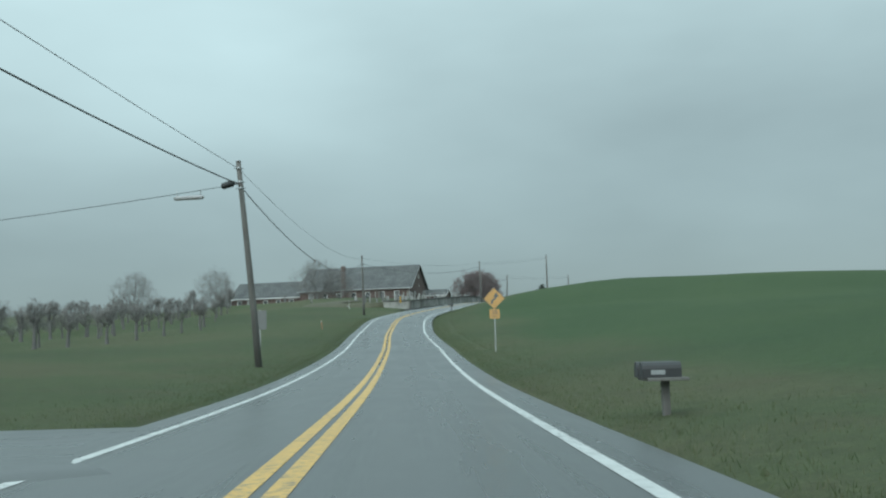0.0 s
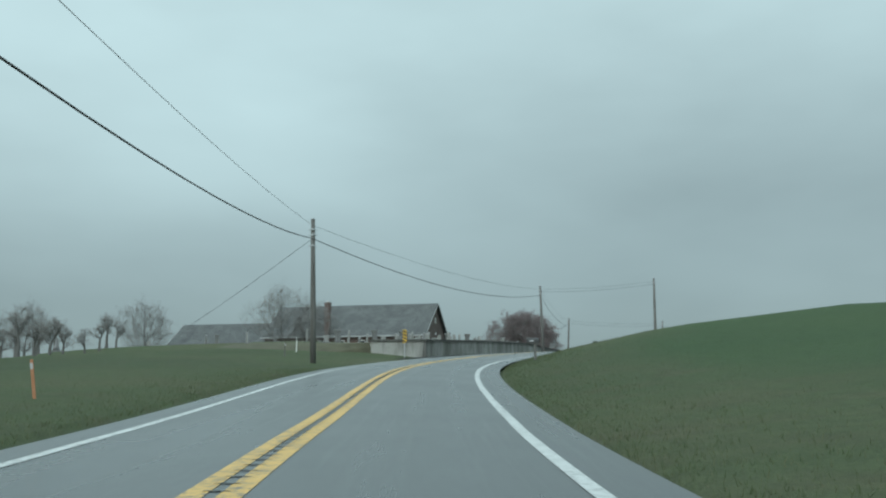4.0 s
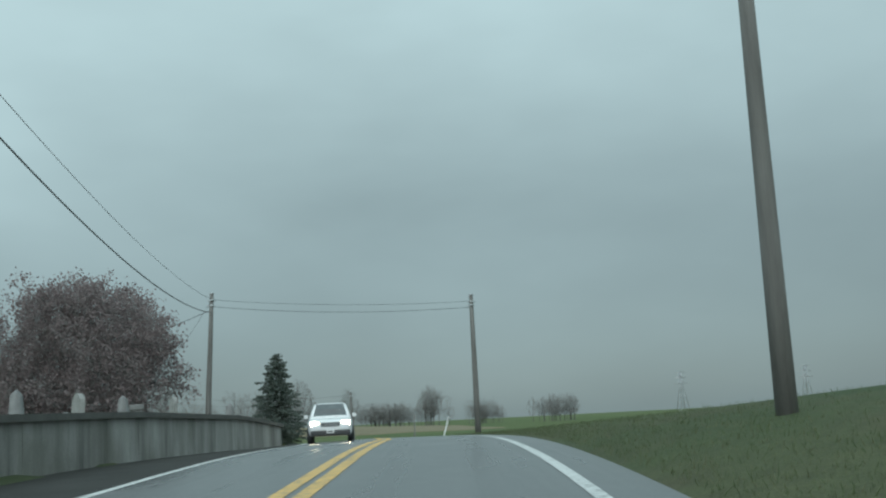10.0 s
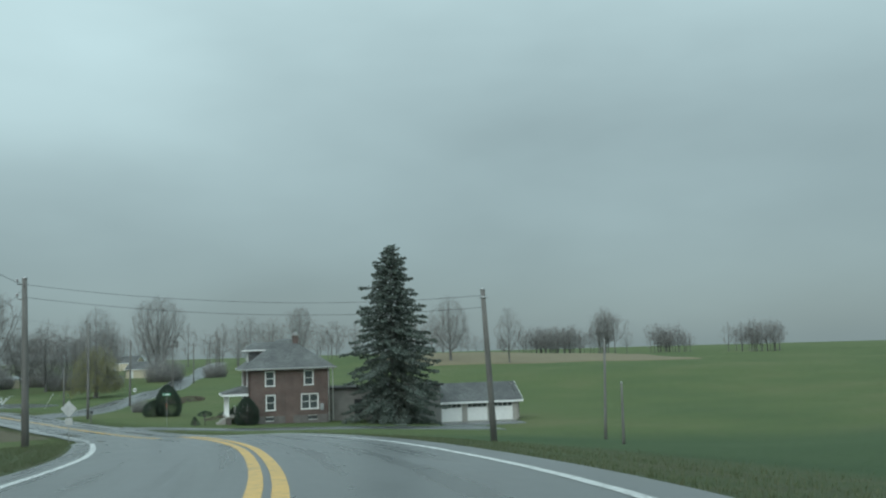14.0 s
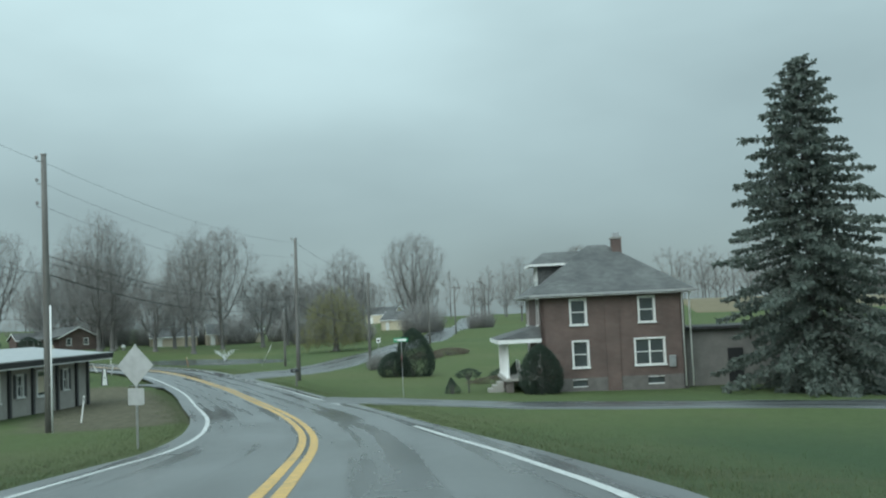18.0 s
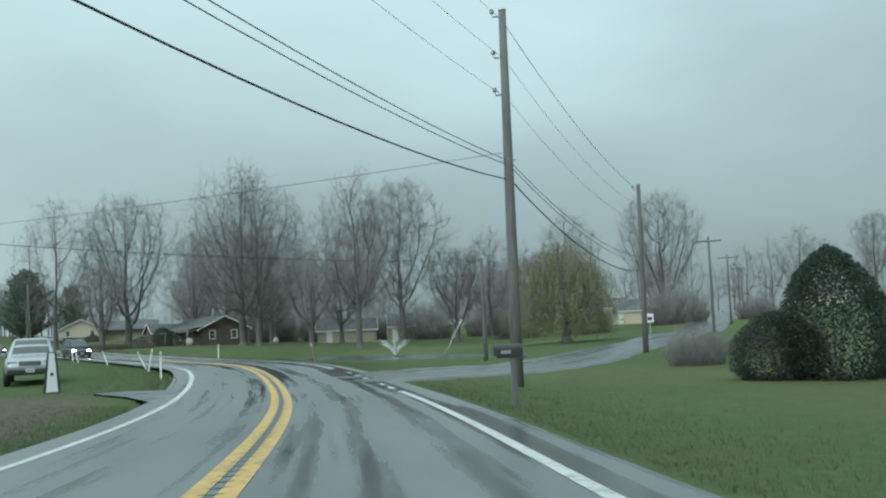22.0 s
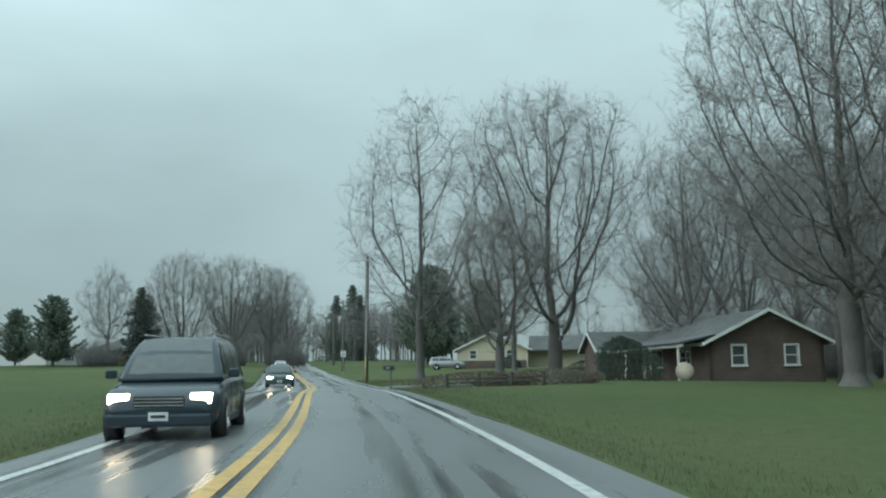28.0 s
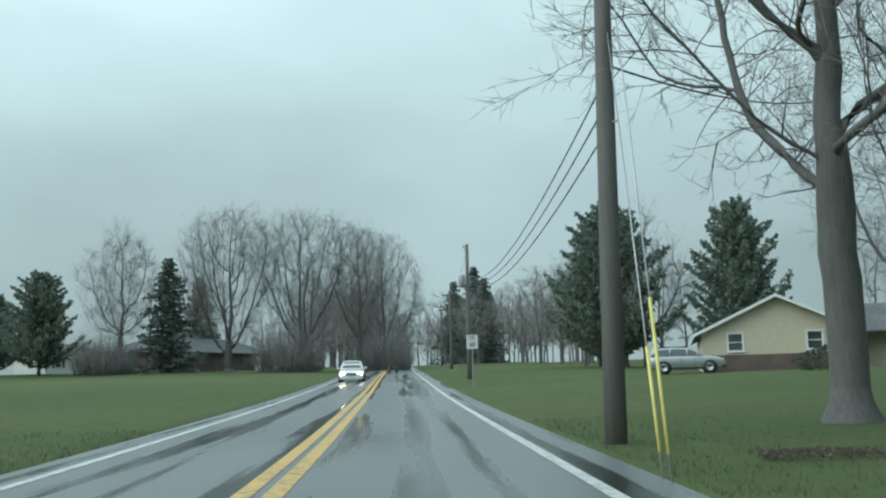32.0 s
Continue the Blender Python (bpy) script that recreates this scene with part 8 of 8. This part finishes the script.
pylon(365, 735, 27, "grey steel lattice pylon far beyond the field")
pylon(428, 691, 27, "grey steel lattice pylon far beyond the field")

# ---- pond fountain: many fine jets ----
rf = random.Random(33)
jets = ([], [])
for k in range(170):
    g, s = rf.uniform(0, 6.283), rf.uniform(0.55, 1.0)
    pts = [(math.cos(g) * 1.7 * s * u, math.sin(g) * 1.7 * s * u, 1.75 * s * (1.9 * u - 0.95 * u * u)) for u in (0, 0.3, 0.6, 0.85, 1.1)]
    tube(*jets, pts, [0.004, 0.004, 0.004, 0.004, 0.003], 3, cap=False)
spray = thing("pond_fountain", Matrix.Translation((-23.1, 398.1, POND[2])), "small white fountain spraying in the pond", "fountain")
part("spray", mesh_from("spray", *jets, plain("white_water", (0.75, 0.77, 0.78), 0.3)), None, spray)
lathe("float", [(0.35, -0.1), (0.4, 0.03), (0.15, 0.1)], BLACK, spray)

# ---- vehicles; local x points to the front ----
def loft(sections, close=True):
    """A skin through sections of points, with closed ends."""
    n = len(sections[0])
    verts = [p for s in sections for p in s]
    faces = [(i * n + k, i * n + (k + 1) % n, (i + 1) * n + (k + 1) % n, (i + 1) * n + k) for i in range(len(sections) - 1) for k in range(n)]
    if close:
        faces += [tuple(reversed(range(n))), tuple((len(sections) - 1) * n + k for k in range(n))]
    return verts, faces


def body_ring(x, w, z0, z1, tuck=0.9):
    """A car body's cross-section: sides that bulge, a rounded shoulder."""
    m = (z0 + z1) / 2
    half = [(w * tuck, z0), (w * 0.98, z0 + 0.12), (w, m), (w * 0.985, z1 - 0.12), (w * 0.93, z1 - 0.03), (w * 0.80, z1)]
    return [(x, y, z) for y, z in half] + [(x, -y, z) for y, z in reversed(half)]


def car(name, m, paint, label, kind="sedan", long=4.7, wide=1.82, high=1.45, group="", lamps=True):
    c = thing(name, m, label, "car" if kind != "pickup" else "pickup truck", group)
    w, l2 = wide / 2, long / 2
    belt = {"sedan": 0.92, "suv": 1.08, "van": 1.02, "pickup": 1.15}[kind]
    hood = {"sedan": 0.86, "suv": 1.06, "van": 0.95, "pickup": 1.15}[kind]
    floor = {"sedan": 0.2, "suv": 0.28, "van": 0.22, "pickup": 0.38}[kind]
    xs = [(-l2, 0.86, floor + 0.22, belt - 0.12), (-l2 + 0.12, 0.96, floor + 0.06, belt - 0.02), (-l2 + 0.6, 1.0, floor, belt), (-0.4, 1.0, floor, belt), (l2 - 1.55, 1.0, floor, belt - 0.01), (l2 - 1.2, 0.99, floor, hood),
          (l2 - 0.45, 0.97, floor, hood - 0.08), (l2 - 0.12, 0.9, floor + 0.05, hood - 0.2), (l2, 0.78, floor + 0.15, hood - 0.34)]
    body = part("body", mesh_from("body", *loft([body_ring(x, w * k, z0, z1) for x, k, z0, z1 in xs]), paint, smooth=True), None, c)
    body.data.shade_smooth()
    # cabin: glass all round, a painted roof and pillars
    a0, a1, r0, r1 = {"sedan": (-1.75, 1.0, -0.95, 0.15), "suv": (-l2 + 0.15, 0.95, -l2 + 0.4, 0.25), "van": (-l2 + 0.12, 1.35, -l2 + 0.35, 0.45), "pickup": (-0.75, 1.15, -0.55, 0.5)}[kind]
    px, pz = [a0, a0 * 0.45 + r0 * 0.55, r0, r0 * 0.5 + r1 * 0.5, r1, r1 * 0.45 + a1 * 0.55, a1], [belt, belt + (high - belt) * 0.66, high - 0.05, high, high - 0.045, belt + (high - belt) * 0.55, belt]

    def top_z(x):
        return float(np.interp(x, px, pz))

    def side_y(z):
        return w * (0.92 - 0.21 * (z - belt) / (high - belt))

    cabin = []
    for x in np.linspace(a0, a1, 25):
        z = max(top_z(x), belt + 0.01)
        h = z - belt
        half = [(side_y(belt), belt - 0.05), (side_y(belt + h * 0.5), belt + h * 0.5), (side_y(z) + 0.01, z - h * 0.12), (side_y(z) * 0.9, z - h * 0.02), (side_y(z) * 0.5, z + 0.012)]
        cabin.append([(x, y, q) for y, q in half] + [(x, -y, q) for y, q in reversed(half)])
    part("roof", mesh_from("roof", *loft(cabin), paint, smooth=True), None, c)
    # windscreen and rear window, set just proud of the cabin
    for x0, x1, name in ((a1 - 0.06, r1 + 0.06, "windscreen"), (a0 + 0.08, r0 - 0.08, "rear_window")):
        rows = []
        for u in (0.0, 0.33, 0.66, 1.0):
            x = x0 + (x1 - x0) * u
            z = top_z(x)
            rows.append([(x, -side_y(z) * 0.84, z + 0.006), (x, -side_y(z) * 0.45, z + 0.022), (x, side_y(z) * 0.45, z + 0.022), (x, side_y(z) * 0.84, z + 0.006)])
        part(name, mesh_from(name, [p for row in rows for p in row], [(r * 4 + k, r * 4 + k + 1, r * 4 + k + 5, r * 4 + k + 4) for r in range(3) for k in range(3)], PANE, smooth=True), None, c)
    cuts = {"sedan": (a0 + 0.42, -0.32, a1 - 0.3), "suv": (a0 + 0.3, -0.95, 0.05, a1 - 0.3), "van": (a0 + 0.3, -0.9, 0.3, a1 - 0.35), "pickup": (a0 + 0.15, a1 - 0.3)}[kind]
    for s in (-1, 1):
        for x0, x1 in zip(cuts, cuts[1:]):
            xs2 = np.linspace(x0 + 0.045, x1 - 0.045, 8)
            low, up = belt + 0.03, [max(top_z(x) - 0.10, belt + 0.05) for x in xs2]
            verts = [(x, s * (side_y(low) + 0.012), low) for x in xs2] + [(x, s * (side_y(z) + 0.014), z) for x, z in zip(xs2, up)]
            part("side_window", mesh_from("side_window", verts, [(k, k + 1, 9 + k, 8 + k) if s < 0 else (k, 8 + k, 9 + k, k + 1) for k in range(7)], PANE), None, c)
    for s in (-1, 1):
        mir = part("mirror", boxed(a1 - 0.35, a1 - 0.15, s * (w + 0.09) - 0.09, s * (w + 0.09) + 0.09, belt, belt + 0.16, bevel=0.03), paint, c)
        lamp = part("headlight", boxed(l2 - 0.32, l2 - 0.06, s * w * 0.68 - 0.17, s * w * 0.68 + 0.17, hood - 0.34, hood - 0.17, bevel=0.03), LAMP if lamps else CHROME, c, "lit headlight" if lamps else "")
        part("tail_light", boxed(-l2 - 0.01, -l2 + 0.1, s * w * 0.74 - 0.11, s * w * 0.74 + 0.11, belt - 0.32, belt - 0.14, bevel=0.02), SIGN_RED, c)
        part("sill", boxed(-l2 + 0.9, l2 - 1.0, s * w * 0.94 - 0.03, s * w * 0.94 + 0.03, floor - 0.02, floor + 0.1, bevel=0.02), BLACK, c)
        for x in (-l2 + 0.5, -0.35, 0.55):
            part("door_seam", boxed(x, x + 0.012, s * w * 0.998 - 0.006, s * w * 0.998 + 0.006, floor + 0.15, belt - 0.1), BLACK, c)
        rad = {"sedan": 0.32, "suv": 0.37, "van": 0.34, "pickup": 0.40}[kind]
        for x in (l2 - 0.92, -l2 + 0.95):
            arch = lathe("wheel_arch", [(rad + 0.07, -0.11), (rad + 0.07, 0.115)], BLACK, c, sides=20, m=Matrix.Translation((x, s * (w - 0.1), rad)) @ pose(0, 0, 0, 90, 0, 0))
            wheel = lathe("wheel", [(rad * 0.72, -0.11), (rad * 0.97, -0.11), (rad, -0.06), (rad, 0.06), (rad * 0.97, 0.11), (rad * 0.72, 0.115)], RUBBER, c, sides=22, m=Matrix.Translation((x, s * (w - 0.085), rad)) @ pose(0, 0, 0, 90, 0, 0))
            lathe("rim", [(rad * 0.64, -0.12), (rad * 0.60, -0.123), (rad * 0.2, -0.105), (0.05, -0.118)], CHROME, wheel, sides=14, m=Matrix.Translation((x, s * (w - 0.085), rad)) @ pose(0, 0, 0, 90 * s, 0, 0))
    gr = part("grille", boxed(l2 - 0.12, l2 + 0.005, -w * 0.42, w * 0.42, hood - 0.40, hood - 0.2, bevel=0.02), BLACK, c)
    for k in range(3):
        part("grille_bar", boxed(l2 + 0.003, l2 + 0.015, -w * 0.40, w * 0.40, hood - 0.37 + k * 0.055, hood - 0.35 + k * 0.055), CHROME, gr)
    part("front_bumper", boxed(l2 - 0.16, l2 + 0.04, -w * 0.86, w * 0.86, floor + 0.02, floor + 0.24, bevel=0.05), BLACK if kind in ("suv", "pickup") else paint, c)
    pl = part("number_plate", boxed(l2 + 0.035, l2 + 0.05, -0.16, 0.16, floor + 0.12, floor + 0.26, bevel=0.005), SIGN_WHITE, c)
    part("plate_bar", boxed(l2 + 0.05, l2 + 0.053, -0.12, 0.12, floor + 0.165, floor + 0.215), BLACK, pl)
    part("rear_bumper", boxed(-l2 - 0.03, -l2 + 0.2, -w * 0.88, w * 0.88, floor + 0.05, floor + 0.27, bevel=0.05), BLACK if kind in ("suv", "pickup") else paint, c)
    for y in (-0.35, 0.2):
        bar("wiper", [(a1 + 0.0, y, belt + 0.03), (a1 * 0.8 + r1 * 0.2, y + 0.4, belt + 0.12)], 0.01, BLACK, c, sides=4)
    if kind in ("suv", "van"):
        for s in (-1, 1):
            bar("roof_rail", [(r0 + 0.1, s * w * 0.66, high + 0.03), (r1 - 0.2, s * w * 0.66, high + 0.03)], 0.02, BLACK if kind == "suv" else METAL, c, sides=6)
    if kind == "pickup":
        part("bed_liner", boxed(-l2 + 0.15, -0.85, -w * 0.8, w * 0.8, belt - 0.02, belt + 0.01), BLACK, c)
    return c


def on_road(n, off, back=True):
    """A pose on the road at node n, off metres to the right of its middle; back: facing back along the road."""
    i = int(np.abs(ROAD_N - n).argmin())
    p, t2 = ROAD_XY[i] + RIGHT[i] * off, TANGENT[i] * (-1 if back else 1)
    slope = (ROAD_Z[min(i + 2, len(ROAD_Z) - 1)] - ROAD_Z[max(i - 2, 0)]) / (ALONG[min(i + 2, len(ALONG) - 1)] - ALONG[max(i - 2, 0)])
    return Matrix.Translation((p[0], p[1], ROAD_Z[i] + 0.02 - 0.018 * abs(off))) @ Euler((0, 0, math.atan2(t2[1], t2[0]))).to_matrix().to_4x4() @ Euler((0, math.atan(slope) * (1 if back else -1), 0)).to_matrix().to_4x4()


car("white_suv", on_road(10.24, -2.25), CAR_WHITE, "white sport utility car with lit headlights on the wet road", "suv", 5.0, 1.98, 1.78)
car("dark_minivan", on_road(20.2, -2.0), CAR_DARK, "dark blue minivan with lit headlights on the wet road", "van", 5.1, 1.98, 1.78)
car("green_sedan", on_road(22.1, -2.0), CAR_GREEN, "dark green sedan with lit headlights on the wet road", "sedan", 4.9, 1.85, 1.5)
car("white_car", on_road(23.75, -1.75), CAR_WHITE, "white hatchback with lit headlights far down the road", "sedan", 4.4, 1.8, 1.5)
car("parked_pickup", frame_at(-20.8, 347.3, ground_z(-20.2, 347.4), 0.62, -0.78), CAR_SILVER, "grey pickup truck parked on the lawn", "pickup", 5.7, 2.0, 1.9, lamps=False)
car("parked_car", frame_at(-128.2, 481.3, ground_z(-128.2, 481.3), 0.8, 0.6), CAR_SILVER, "silver car parked on the drive by the pines", "suv", 4.6, 1.82, 1.6, "parked cars", lamps=False)
# ---- grass blades along the verges ----
def blades(name, seed, a, b, side, label, many):
    """Tufts of grass beside the road between nodes a and b, densest at its edge."""
    r = np.random.default_rng(seed)
    at = np.where((ROAD_N >= a) & (ROAD_N <= b))[0]
    i = r.choice(at, many)
    edge = np.where(side < 0, HALF_LEFT[i] + 0.9, HALF[i] + 1.0)
    off = side * (edge + r.gamma(1.1, 1.5, many))
    xy = ROAD_XY[i] + RIGHT[i] * off[:, None] + TANGENT[i] * r.uniform(-1.1, 1.1, many)[:, None]
    keep = np.ones(many, bool)
    for line, half in LANES.values():
        d = np.sqrt(((xy[:, None] - line[None, ::3, :2]) ** 2).sum(-1)).min(1)
        keep &= d > half + 0.3
    xy = xy[keep]
    z = height(xy)
    n = len(xy)
    turn, tall, wide = r.uniform(0, 6.283, n), r.gamma(3, 0.014, n) + 0.02, r.uniform(0.004, 0.011, n)
    lean = r.normal(0, 0.45, (n, 2)) * tall[:, None]
    dx, dy = np.cos(turn) * wide, np.sin(turn) * wide
    p = np.stack([np.stack([xy[:, 0] - dx, xy[:, 1] - dy, z - 0.02], 1), np.stack([xy[:, 0] + dx, xy[:, 1] + dy, z - 0.02], 1), np.stack([xy[:, 0] + lean[:, 0], xy[:, 1] + lean[:, 1], z + tall], 1)], 1).reshape(-1, 3)
    me = fast_mesh(name, p, [], np.arange(3 * n), BLADE)
    return tagged(new(name, me), label, "grass", kind="stuff")


for n, (a, b) in enumerate(((2, 6), (6, 10), (10, 14), (14, 18), (18, 22.6))):
    for side in (-1, 1):
        if not (side < 0 and n == 1):
            blades("verge_grass", 40 + n * 2 + side, a, b, side, "rough wet grass along the road's edge", 30000)
